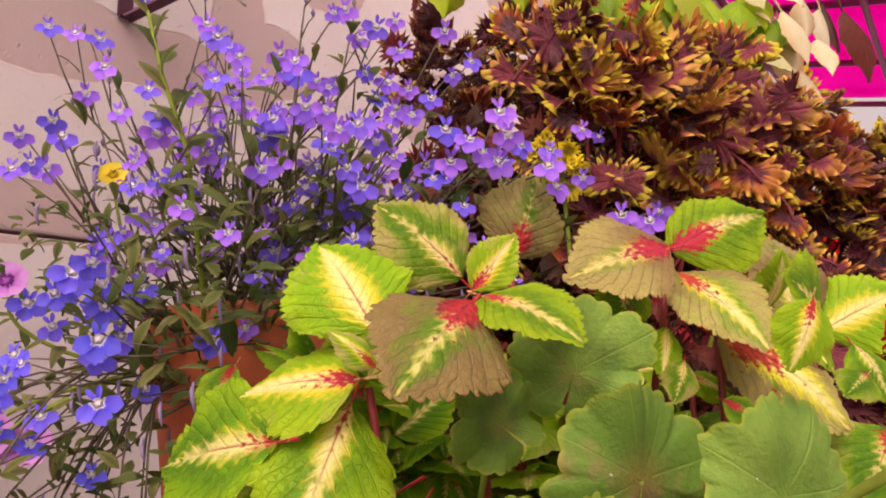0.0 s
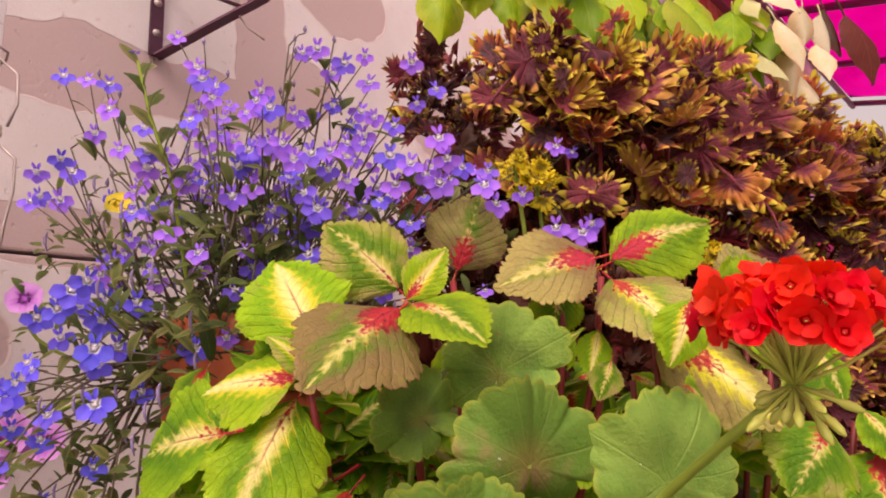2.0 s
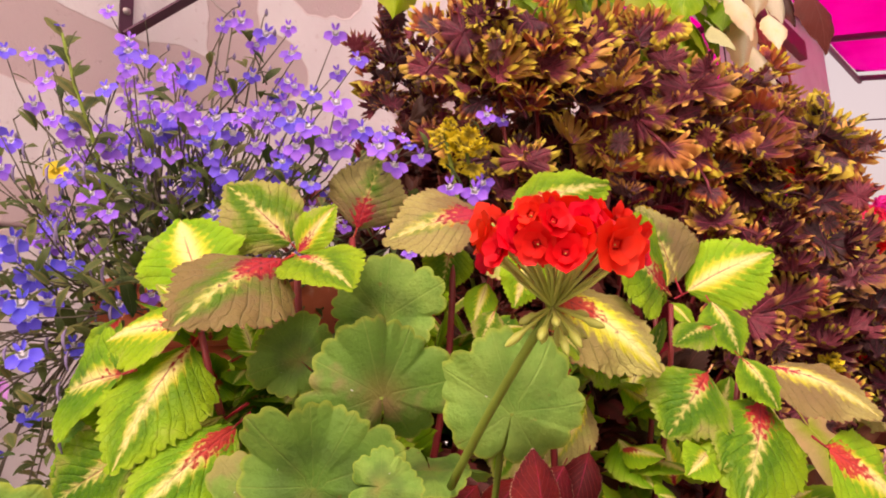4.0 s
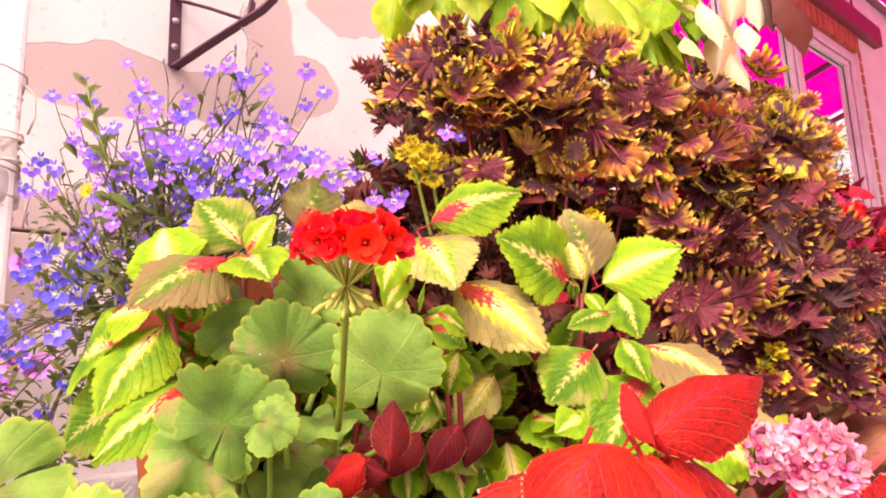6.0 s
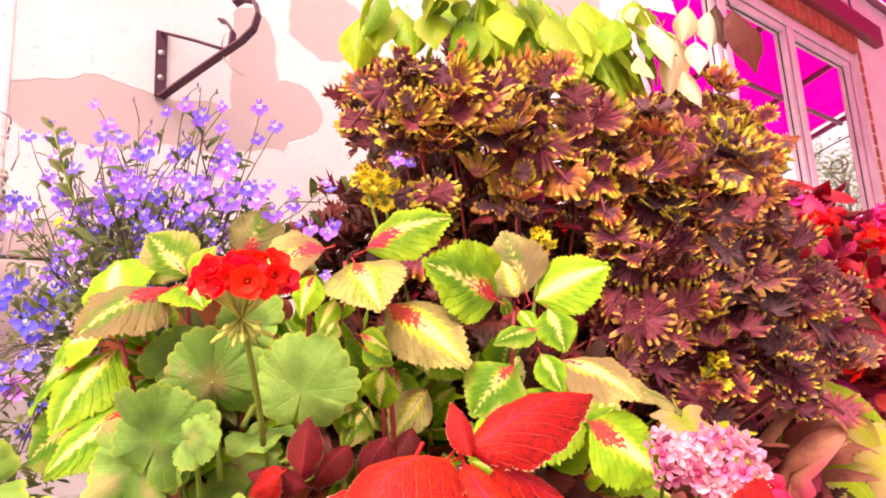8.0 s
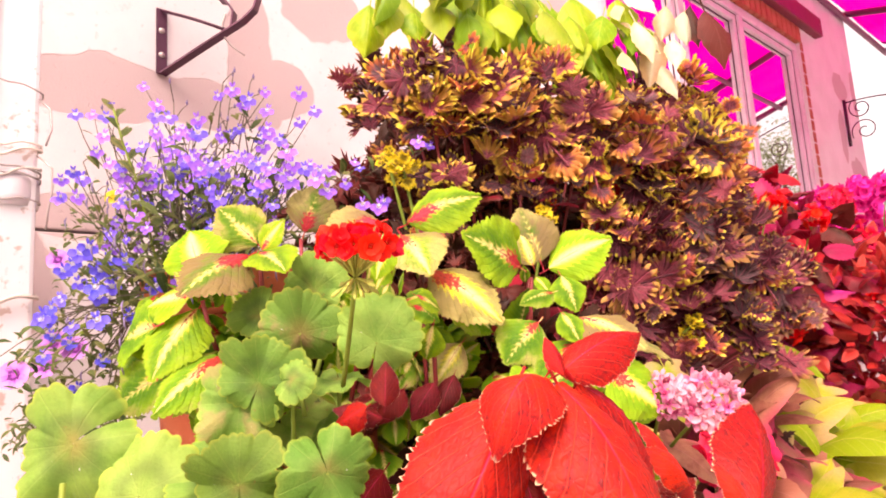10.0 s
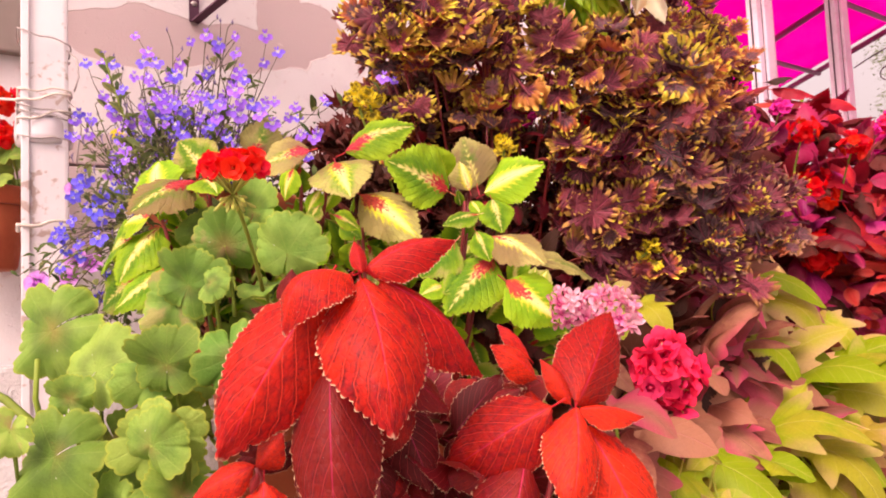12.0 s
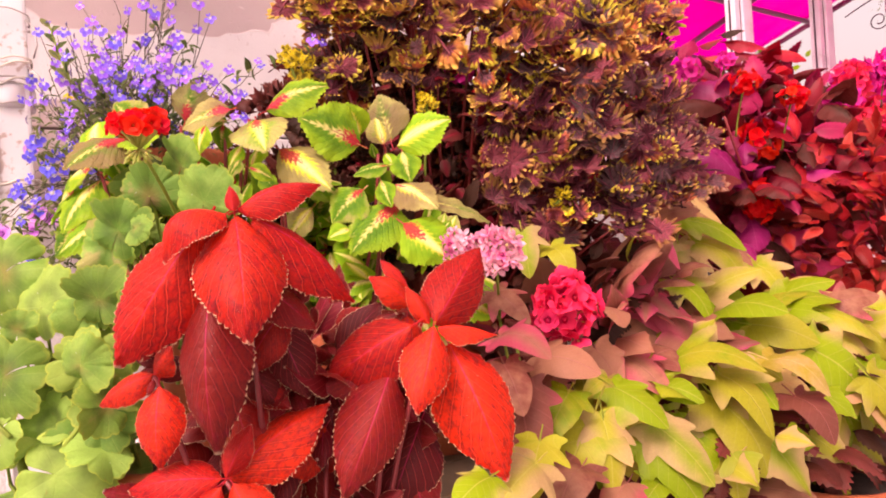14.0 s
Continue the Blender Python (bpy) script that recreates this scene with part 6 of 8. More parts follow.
for k in range(26):
    at = Vector((-0.12 + rnd.uniform(-0.12, 0.08), 0.18 + rnd.uniform(-0.08, 0.07), 0.82 + rnd.uniform(-0.18, 0.10)))
    pad(geranium_b, at, at + Vector((rnd.uniform(-1, 1), rnd.uniform(-1, 0.2), rnd.uniform(-0.4, 0.6))), rnd.uniform(0.055, 0.085), VIEW, k)
geranium_b.grow([(-0.199, 0.112, 0.97), (-0.20, 0.106, 1.0), (-0.2, 0.108, 1.04)], 0.003, 0.0025, STEM_GREEN)

# dark frilled coleus, a broad bush
s = pot("large terracotta pot under the frilled coleus", -0.36, 0.80, 0.70, 0.15, 0.28)
frilled_coleus = Plant("frilled_coleus", "bushy coleus with ruffled maroon leaves tipped in yellow", "plant", (-0.32, 0.80, s - 0.01), "frill", STEM_RED)
rosette(frilled_coleus, (-0.270, 0.589, 1.468), 0.090)
rosette(frilled_coleus, (-0.294, 0.550, 1.515), 0.074)
rosette(frilled_coleus, (-0.228, 0.667, 1.508), 0.096)
rosette(frilled_coleus, (-0.253, 0.623, 1.548), 0.076)
rosette(frilled_coleus, (-0.274, 0.587, 1.552), 0.067)
rosette(frilled_coleus, (-0.179, 0.753, 1.537), 0.090)
rosette(frilled_coleus, (-0.208, 0.701, 1.525), 0.068)
rosette(frilled_coleus, (-0.223, 0.672, 1.445), 0.087)
rosette(frilled_coleus, (-0.186, 0.737, 1.432), 0.092)
rosette(frilled_coleus, (-0.154, 0.795, 1.468), 0.089)
rosette(frilled_coleus, (-0.129, 0.837, 1.444), 0.068)
rosette(frilled_coleus, (-0.262, 0.596, 1.376), 0.076)
rosette(frilled_coleus, (-0.109, 0.873, 1.488), 0.069)
rosette(frilled_coleus, (-0.085, 0.914, 1.451), 0.099)
rosette(frilled_coleus, (-0.113, 0.864, 1.407), 0.089)
rosette(frilled_coleus, (-0.084, 0.915, 1.399), 0.072)
rosette(frilled_coleus, (-0.049, 0.976, 1.430), 0.082)
rosette(frilled_coleus, (-0.041, 0.989, 1.398), 0.069)
rosette(frilled_coleus, (-0.098, 0.888, 1.356), 0.080)
rosette(frilled_coleus, (-0.063, 0.949, 1.343), 0.097)
rosette(frilled_coleus, (-0.149, 0.799, 1.385), 0.079)
rosette(frilled_coleus, (-0.107, 0.869, 1.291), 0.082)
rosette(frilled_coleus, (-0.132, 0.822, 1.266), 0.069)
rosette(frilled_coleus, (-0.122, 0.837, 1.204), 0.092)
rosette(frilled_coleus, (-0.088, 0.896, 1.198), 0.077)
rosette(frilled_coleus, (-0.070, 0.932, 1.229), 0.078)
rosette(frilled_coleus, (-0.043, 0.980, 1.250), 0.096)
rosette(frilled_coleus, (-0.016, 1.026, 1.210), 0.079)
rosette(frilled_coleus, (-0.079, 0.910, 1.154), 0.076)
rosette(frilled_coleus, (-0.036, 0.988, 1.153), 0.069)
rosette(frilled_coleus, (-0.023, 1.008, 1.113), 0.085)
rosette(frilled_coleus, (-0.118, 0.838, 1.140), 0.067)
rosette(frilled_coleus, (-0.095, 0.876, 1.093), 0.074)
rosette(frilled_coleus, (-0.139, 0.814, 1.308), 0.070)
rosette(frilled_coleus, (-0.204, 0.702, 1.371), 0.069)
rosette(frilled_coleus, (-0.062, 0.948, 1.289), 0.071)
rosette(frilled_coleus, (-0.250, 0.626, 1.488), 0.070)
rosette(frilled_coleus, (-0.206, 0.704, 1.472), 0.067)
for spot in ((-0.070, 1.165, 1.315), (-0.039, 1.177, 1.252), (-0.021, 1.112, 1.221), (-0.036, 1.182, 1.185), (-0.015, 1.121, 1.151), (-0.104, 1.166, 1.399), (-0.113, 1.150, 1.454), (-0.125, 1.225, 1.501), (-0.088, 1.097, 1.346), (-0.074, 1.120, 1.272), (-0.012, 1.069, 1.180), (-0.128, 1.125, 1.498)):
    rosette(frilled_coleus, spot, 0.075)
for spot in ((-0.171, 1.149, 1.562), (-0.144, 1.177, 1.510), (-0.149, 1.224, 1.557), (-0.162, 1.110, 1.506), (-0.167, 1.189, 1.613), (-0.166, 1.080, 1.554), (-0.144, 1.235, 1.510)):
    rosette(frilled_coleus, spot, 0.075)
RN = random.Random(77)
for k in range(14):
    a, b = RN.random(), RN.random()
    rosette(frilled_coleus, (-0.18 - 0.10 * RN.random() - 0.12 * (1 - a), 0.56 + 0.42 * a, 1.08 + 0.38 * b + 0.05 * (1 - a)), RN.uniform(0.06, 0.08), 3)
infill(frilled_coleus, "frill", (-0.38, 0.74, 1.36), (0.10, 0.12, 0.13), 70, 0.056, 91, 0.1, "dark ruffled inner leaves")
# The near-black fills here paint the shadowed gaps of the bush as leaves.
infill(frilled_coleus, "shade_frill", (-0.38, 0.74, 1.32), (0.11, 0.16, 0.17), 380, 0.056, 95, 0.1)
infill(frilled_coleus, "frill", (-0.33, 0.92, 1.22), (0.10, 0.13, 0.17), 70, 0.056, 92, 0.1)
infill(frilled_coleus, "shade_frill", (-0.32, 0.92, 1.18), (0.12, 0.16, 0.20), 400, 0.056, 96, 0.1)
infill(frilled_coleus, "shade_frill", (-0.24, 0.96, 1.08), (0.10, 0.13, 0.12), 200, 0.05, 93, 0.1)
infill(frilled_coleus, "shade_frill", (-0.34, 0.66, 1.08), (0.12, 0.26, 0.18), 320, 0.055, 97, 0.1)
infill(frilled_coleus, "shade_frill", (-0.48, 0.80, 1.25), (0.10, 0.32, 0.26), 420, 0.08, 98, 0.1)
infill(frilled_coleus, "shade_frill", (-0.27, 0.60, 1.14), (0.08, 0.10, 0.14), 240, 0.055, 99, 0.1)
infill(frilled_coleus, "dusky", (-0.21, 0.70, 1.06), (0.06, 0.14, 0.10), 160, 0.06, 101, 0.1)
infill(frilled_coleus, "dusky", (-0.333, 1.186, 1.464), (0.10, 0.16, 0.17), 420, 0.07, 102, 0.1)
infill(frilled_coleus, "wine", (-0.30, 0.84, 1.28), (0.12, 0.24, 0.22), 150, 0.05, 103, 0.1)
for spot in ((-0.579, 0.756, 1.628), (-0.518, 0.915, 1.697), (-0.352, 1.395, 1.662), (-0.433, 1.265, 1.650)):
    infill(frilled_coleus, "frill", spot, (0.05, 0.11, 0.07), 60, 0.07, 104, 0.1)
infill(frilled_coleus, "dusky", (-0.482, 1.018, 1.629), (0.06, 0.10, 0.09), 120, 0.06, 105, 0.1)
yellow_frill = Plant("yellow_coleus", "small coleus shoots with ruffled yellow leaves", "plant", (-0.30, 0.70, s - 0.01), "gold", STEM_GREEN)
rosette(yellow_frill, (-0.275, 0.533, 1.378), 0.050, 9)
rosette(yellow_frill, (-0.176, 0.707, 1.306), 0.037, 9)
rosette(yellow_frill, (-0.286, 0.516, 1.397), 0.029, 9)
rosette(yellow_frill, (-0.067, 0.892, 1.143), 0.041, 9)

# lobelia
stand = thing("plant_stand", "rough grey-white rendered block under the lobelia pot", "block")
part("block", boxed((-0.555, 0.275, 0.70), (-0.375, 0.465, 0.97), 0.012), PLINTH, stand)
s = pot("terracotta pot of lobelia beside the wall", -0.465, 0.37, 0.97, 0.115, 0.28)
lobelia = Plant("lobelia", "lobelia with masses of violet-blue flowers and thin stems", "plant", (-0.45, 0.32, s - 0.01), "small", STEM_DARK)
LR = random.Random(5)
LOBELIA_STEMS = bmesh.new()
LOBELIA_TUFTS = []


def bloom(plant, at, shy=1.0):
    """One flower on its thin stalk, with a few narrow leaves lower down."""
    at = Vector(at)
    way = Vector((0.66, -0.50, 0.05)) + Vector([LR.uniform(-0.38, 0.38) for q in range(3)])
    low_side = at.z < 1.275 and at.y < 0.25
    plant.add("flower", (BLUE_FLOWERS if low_side else LOBELIA_FLOWERS)[LR.randrange(3)], facing(at, way, LR.uniform(-25, 25), LR.uniform(0.0085, 0.0132) * shy * (1.2 if low_side else 1.0)))
    root = plant.root + Vector((LR.uniform(-0.06, 0.06), LR.uniform(-0.06, 0.06), 0.01))
    low = at + (root - at).normalized() * min(LR.uniform(0.05, 0.11), (root - at).length * 0.8) + Vector([LR.uniform(-0.02, 0.02) for q in range(3)])
    back = at - way.normalized() * 0.007
    tube(LOBELIA_STEMS, [p - plant.root for p in (low, low.lerp(back, 0.5) + Vector([LR.uniform(-0.006, 0.006) for q in range(3)]), back)], [0.0009, 0.0007, 0.0005], 5)
    if LR.random() < 0.4:
        tube(LOBELIA_STEMS, [p - plant.root for p in (root, root.lerp(low, 0.5) + Vector([LR.uniform(-0.015, 0.015) for q in range(3)]), low)], [0.0014, 0.0012, 0.0009], 5)
    for q in range(3):
        p = low.lerp(back, LR.uniform(-0.5, 0.85))
        d = Vector([LR.uniform(-1, 1), LR.uniform(-1, 1), LR.uniform(-0.2, 0.9)]).normalized()
        LOBELIA_TUFTS.append(aim(p - plant.root, p - plant.root + d * LR.uniform(0.012, 0.028), VIEW, LR.uniform(0.8, 1.4)))


bloom(lobelia, (-0.510, 0.177, 1.461))
bloom(lobelia, (-0.521, 0.200, 1.469))
bloom(lobelia, (-0.509, 0.214, 1.465))
bloom(lobelia, (-0.470, 0.202, 1.425))
bloom(lobelia, (-0.489, 0.198, 1.408))
bloom(lobelia, (-0.454, 0.164, 1.368))
bloom(lobelia, (-0.502, 0.161, 1.369))
bloom(lobelia, (-0.479, 0.180, 1.368))
bloom(lobelia, (-0.438, 0.148, 1.332))
bloom(lobelia, (-0.515, 0.162, 1.348))
bloom(lobelia, (-0.501, 0.179, 1.349))
bloom(lobelia, (-0.441, 0.201, 1.381))
bloom(lobelia, (-0.429, 0.215, 1.399))
bloom(lobelia, (-0.391, 0.203, 1.353))
bloom(lobelia, (-0.429, 0.242, 1.370))
bloom(lobelia, (-0.462, 0.267, 1.422))
bloom(lobelia, (-0.415, 0.250, 1.458))
bloom(lobelia, (-0.381, 0.238, 1.431))
bloom(lobelia, (-0.421, 0.284, 1.435))
bloom(lobelia, (-0.362, 0.246, 1.395))
bloom(lobelia, (-0.416, 0.265, 1.377))
bloom(lobelia, (-0.395, 0.274, 1.392))
bloom(lobelia, (-0.373, 0.285, 1.433))
bloom(lobelia, (-0.347, 0.260, 1.368))
bloom(lobelia, (-0.358, 0.308, 1.414))
bloom(lobelia, (-0.333, 0.313, 1.465))
bloom(lobelia, (-0.318, 0.288, 1.446))
bloom(lobelia, (-0.334, 0.329, 1.448))
bloom(lobelia, (-0.312, 0.325, 1.448))
bloom(lobelia, (-0.345, 0.315, 1.410))
bloom(lobelia, (-0.334, 0.360, 1.423))
bloom(lobelia, (-0.299, 0.344, 1.402))
bloom(lobelia, (-0.295, 0.385, 1.463))
bloom(lobelia, (-0.284, 0.378, 1.419))
bloom(lobelia, (-0.279, 0.397, 1.436))
bloom(lobelia, (-0.262, 0.256, 1.341))
bloom(lobelia, (-0.267, 0.246, 1.336))
bloom(lobelia, (-0.276, 0.282, 1.353))
bloom(lobelia, (-0.249, 0.289, 1.352))
bloom(lobelia, (-0.264, 0.288, 1.356))
bloom(lobelia, (-0.335, 0.257, 1.335))
bloom(lobelia, (-0.361, 0.300, 1.349))
bloom(lobelia, (-0.274, 0.258, 1.317))
bloom(lobelia, (-0.258, 0.267, 1.331))
bloom(lobelia, (-0.263, 0.287, 1.328))
bloom(lobelia, (-0.237, 0.293, 1.310))
bloom(lobelia, (-0.262, 0.298, 1.308))
bloom(lobelia, (-0.228, 0.299, 1.320))
bloom(lobelia, (-0.214, 0.300, 1.331))
bloom(lobelia, (-0.202, 0.315, 1.349))
bloom(lobelia, (-0.200, 0.320, 1.335))
bloom(lobelia, (-0.201, 0.336, 1.333))
bloom(lobelia, (-0.209, 0.322, 1.321))
bloom(lobelia, (-0.186, 0.345, 1.328))
bloom(lobelia, (-0.189, 0.356, 1.308))
bloom(lobelia, (-0.179, 0.373, 1.315))
bloom(lobelia, (-0.185, 0.339, 1.317))
bloom(lobelia, (-0.228, 0.311, 1.295))
bloom(lobelia, (-0.231, 0.314, 1.278))
bloom(lobelia, (-0.248, 0.300, 1.323))
bloom(lobelia, (-0.342, 0.274, 1.309))
bloom(lobelia, (-0.291, 0.280, 1.300))
bloom(lobelia, (-0.415, 0.238, 1.328))
bloom(lobelia, (-0.447, 0.233, 1.307))
bloom(lobelia, (-0.410, 0.226, 1.337))
bloom(lobelia, (-0.270, 0.267, 1.307))
bloom(lobelia, (-0.270, 0.259, 1.275))
bloom(lobelia, (-0.159, 0.381, 1.289))
bloom(lobelia, (-0.146, 0.393, 1.285))
bloom(lobelia, (-0.141, 0.396, 1.290))
bloom(lobelia, (-0.309, 0.348, 1.437))
bloom(lobelia, (-0.303, 0.251, 1.361))
bloom(lobelia, (-0.272, 0.241, 1.347))
bloom(lobelia, (-0.354, 0.255, 1.262))
bloom(lobelia, (-0.360, 0.280, 1.255))
bloom(lobelia, (-0.376, 0.261, 1.229))
bloom(lobelia, (-0.372, 0.235, 1.221))
bloom(lobelia, (-0.404, 0.163, 1.261))
bloom(lobelia, (-0.391, 0.168, 1.266))
bloom(lobelia, (-0.414, 0.187, 1.243))
bloom(lobelia, (-0.413, 0.157, 1.249))
bloom(lobelia, (-0.455, 0.173, 1.233))
bloom(lobelia, (-0.446, 0.155, 1.246))
bloom(lobelia, (-0.401, 0.178, 1.222))
bloom(lobelia, (-0.415, 0.186, 1.212))
bloom(lobelia, (-0.446, 0.154, 1.210))
bloom(lobelia, (-0.429, 0.140, 1.201))
bloom(lobelia, (-0.406, 0.182, 1.185))
bloom(lobelia, (-0.430, 0.161, 1.179))
bloom(lobelia, (-0.451, 0.146, 1.171))
bloom(lobelia, (-0.445, 0.198, 1.140))
bloom(lobelia, (-0.444, 0.133, 1.189))
bloom(lobelia, (-0.419, 0.200, 1.225))
bloom(lobelia, (-0.453, 0.137, 1.196))
bloom(lobelia, (-0.419, 0.234, 1.481))
bloom(lobelia, (-0.314, 0.348, 1.463))
bloom(lobelia, (-0.226, 0.293, 1.338))
bloom(lobelia, (-0.339, 0.352, 1.409))
bloom(lobelia, (-0.278, 0.250, 1.327))
bloom(lobelia, (-0.216, 0.316, 1.327))
bloom(lobelia, (-0.383, 0.278, 1.415))
bloom(lobelia, (-0.399, 0.258, 1.438))
bloom(lobelia, (-0.336, 0.271, 1.402))
bloom(lobelia, (-0.310, 0.311, 1.406))
bloom(lobelia, (-0.345, 0.250, 1.352))
bloom(lobelia, (-0.283, 0.351, 1.392))
bloom(lobelia, (-0.386, 0.201, 1.363))
bloom(lobelia, (-0.263, 0.554, 1.418))
bloom(lobelia, (-0.252, 0.566, 1.411))
for k in range(120):
    a, b, c = LR.random(), LR.random(), LR.random()
    bloom(lobelia, (-0.52 + 0.24 * a, 0.20 + 0.28 * b, 1.25 + 0.17 * c * (1 - 0.4 * abs(a - 0.5))), 0.9)
for k in range(12):
    a, b, c = LR.random(), LR.random(), LR.random()
    bloom(lobelia, (-0.56 + 0.14 * a, 0.13 + 0.11 * b, 1.09 + 0.18 * c), 0.9)
for k in range(430):
    a, b, c = LR.random(), LR.random(), LR.random()
    p = Vector((-0.56 + 0.26 * a, 0.16 + 0.29 * b, 1.22 + 0.11 * c)) - lobelia.root
    d = Vector([LR.uniform(-1, 1), LR.uniform(-1, 1), LR.uniform(-0.3, 0.9)]).normalized()
    LOBELIA_TUFTS.append(aim(p, p + d * LR.uniform(0.009, 0.022), VIEW, LR.uniform(0.8, 1.3)))
for k in range(70):
    a, b, c = LR.gauss(0, 0.028), LR.gauss(0, 0.03), LR.gauss(0, 0.035)
    p = Vector((-0.476 + a, 0.200 + b, 1.171 + c)) - lobelia.root
    d = Vector([LR.uniform(-1, 1), LR.uniform(-1, 1), LR.uniform(-0.3, 0.9)]).normalized()
    LOBELIA_TUFTS.append(aim(p, p + d * LR.uniform(0.010, 0.022), VIEW, LR.uniform(0.8, 1.2)))
    if k % 7 == 0:
        tube(LOBELIA_STEMS, bow(Vector((-0.02, -0.04, 0.02)), p, 0.02, 6, (0, 0, 1)), [0.0011, 0.001, 0.001, 0.0009, 0.0008, 0.0007, 0.0006], 5)
for k in range(300):
    a, b, c = LR.random(), LR.random(), LR.random()
    p = Vector((-0.54 + 0.16 * a, 0.11 + 0.12 * b, 1.03 + 0.12 * c * c + 0.05 * a)) - lobelia.root
    d = Vector([LR.uniform(-1, 1), LR.uniform(-1, 1), LR.uniform(-0.6, 0.7)]).normalized()
    LOBELIA_TUFTS.append(aim(p, p + d * LR.uniform(0.010, 0.022), VIEW, LR.uniform(0.8, 1.3)))
    if k % 25 == 0:
        tube(LOBELIA_STEMS, bow(Vector((-0.02, -0.05, 0.0)), p, 0.03, 6, (0, -0.3, 1)), [0.0011, 0.001, 0.001, 0.0009, 0.0008, 0.0007, 0.0006], 5)
for k in range(60):
    a, b, c = LR.random(), LR.random(), LR.random()
    p = Vector((-0.52 + 0.20 * a, 0.19 + 0.22 * b, 1.20 + 0.10 * c))
    d = Vector([LR.uniform(-1, 1), LR.uniform(-1, 0.3), LR.uniform(-0.3, 0.7)]).normalized()
    lobelia.add("leaf", KINDS["small"][k % 2], aim(p, p + d * LR.uniform(0.022, 0.04), VIEW, LR.uniform(0.55, 0.9)))
for k in range(16):
    a, b, c = LR.random(), LR.random(), LR.random()
    p = Vector((-0.349 + 0.09 * (a - 0.5), 0.254 + 0.07 * (b - 0.5), 1.235 + 0.09 * (c - 0.5)))
    d = Vector([LR.uniform(-1, 1), LR.uniform(-1, 0.3), LR.uniform(-0.5, 0.5)]).normalized()
    lobelia.add("leaf", KINDS["small"][k % 2], aim(p, p + d * LR.uniform(0.018, 0.034), VIEW, LR.uniform(0.7, 1.1)))
tagged(part("stem_tangle", LOBELIA_STEMS, STEM_DARK, lobelia.top), kind="stuff")
mass("small_leaves", THIN["small"], LOBELIA_TUFTS, lobelia.top)
# spent seed heads hang among the stems
for k in range(80):
    a, b, c = LR.random(), LR.random(), LR.random()
    p = Vector((-0.55 + 0.26 * a, 0.15 + 0.24 * b, 1.12 + 0.24 * c)) - lobelia.root
    part("spent_flower", tube(bmesh.new(), [p, p + Vector((0.002, -0.002, -0.004)), p + Vector((0.003, -0.002, -0.009)), p + Vector((0.002, 0, -0.014))], [0.0005, 0.0012, 0.0010, 0.0005], 6), DRIED, lobelia.top)
for top, foot in (((-0.545, 0.225, 1.47), (-0.46, 0.26, 1.25)), ((-0.50, 0.30, 1.50), (-0.45, 0.30, 1.25)), ((-0.40, 0.33, 1.50), (-0.42, 0.32, 1.26)), ((-0.52, 0.19, 1.40), (-0.47, 0.25, 1.22)), ((-0.36, 0.35, 1.49), (-0.40, 0.33, 1.26)), ((-0.44, 0.36, 1.51), (-0.43, 0.33, 1.26))):
    top, foot = Vector(top), Vector(foot)
    line = bow(foot, top, 0.012, 8, (0.4, -0.4, 0))
    lobelia.grow(line, 0.0014, 0.0007, STEM_DARK)
    for k in range(3, 9):
        p = line[k]
        d = Vector((LR.uniform(-1, 1), LR.uniform(-1, 1), LR.uniform(0.2, 1.0))).normalized() * LR.uniform(0.012, 0.03)
        lobelia.grow([p, p + d * 0.6 + Vector((0, 0, 0.003)), p + d], 0.0007, 0.0005, STEM_DARK, "twig")
        q = p + d - lobelia.root
        part("spent_flower", tube(bmesh.new(), [q, q + Vector((0.001, -0.001, 0.003)), q + Vector((0.0, 0, 0.008))], [0.0007, 0.0019, 0.0004], 6), DRIED, lobelia.top)
# tall leafy shoot with a closed bud
shoot = Plant("leafy_shoot", "tall leafy green shoot with one closed mauve bud", "plant", (-0.44, 0.27, s - 0.01), "small", STEM_GREEN)
SPINE = [Vector(v) for v in ((-0.44, 0.27, s - 0.01), (-0.40, 0.245, 1.25), (-0.375, 0.215, 1.34), (-0.383, 0.20, 1.39), (-0.385, 0.19, 1.43))]
shoot.grow(SPINE, 0.0019, 0.0012)
for k in range(15):
    f = 0.30 + 0.68 * k / 14
    p = SPINE[min(3, int(f * 4))].lerp(SPINE[min(3, int(f * 4)) + 1], f * 4 % 1.0)
    ang = k * 2.1
    d = Vector((math.cos(ang), math.sin(ang), 0.75 + 0.4 * f)).normalized()
    shoot.add("leaf", KINDS["small"][k % 2], aim(p, p + d * (0.038 - 0.018 * f), VIEW, 1.5))
shoot.add("flower", LOBELIA_FLOWERS[0], facing((-0.388, 0.189, 1.437), (-0.1, -0.2, 1.0), 0, 0.006))
gold = Plant("yellow_flower", "small yellow flower on a thin stem in the lobelia", "flower", (-0.47, 0.27, s - 0.01), "small", STEM_GREEN)
gold.add("flower", GOLD_FLOWER, facing((-0.475, 0.215, 1.345), (0.7, -0.5, 0.3), 0, 0.011))
gold.to((-0.478, 0.218, 1.34), 0.01, 0.0012, 0.001)

# petunias at the wall
petunia = Plant("petunia", "petunia with violet funnel flowers trailing from the pot", "plant", (-0.48, 0.24, s - 0.012), "small", STEM_GREEN)
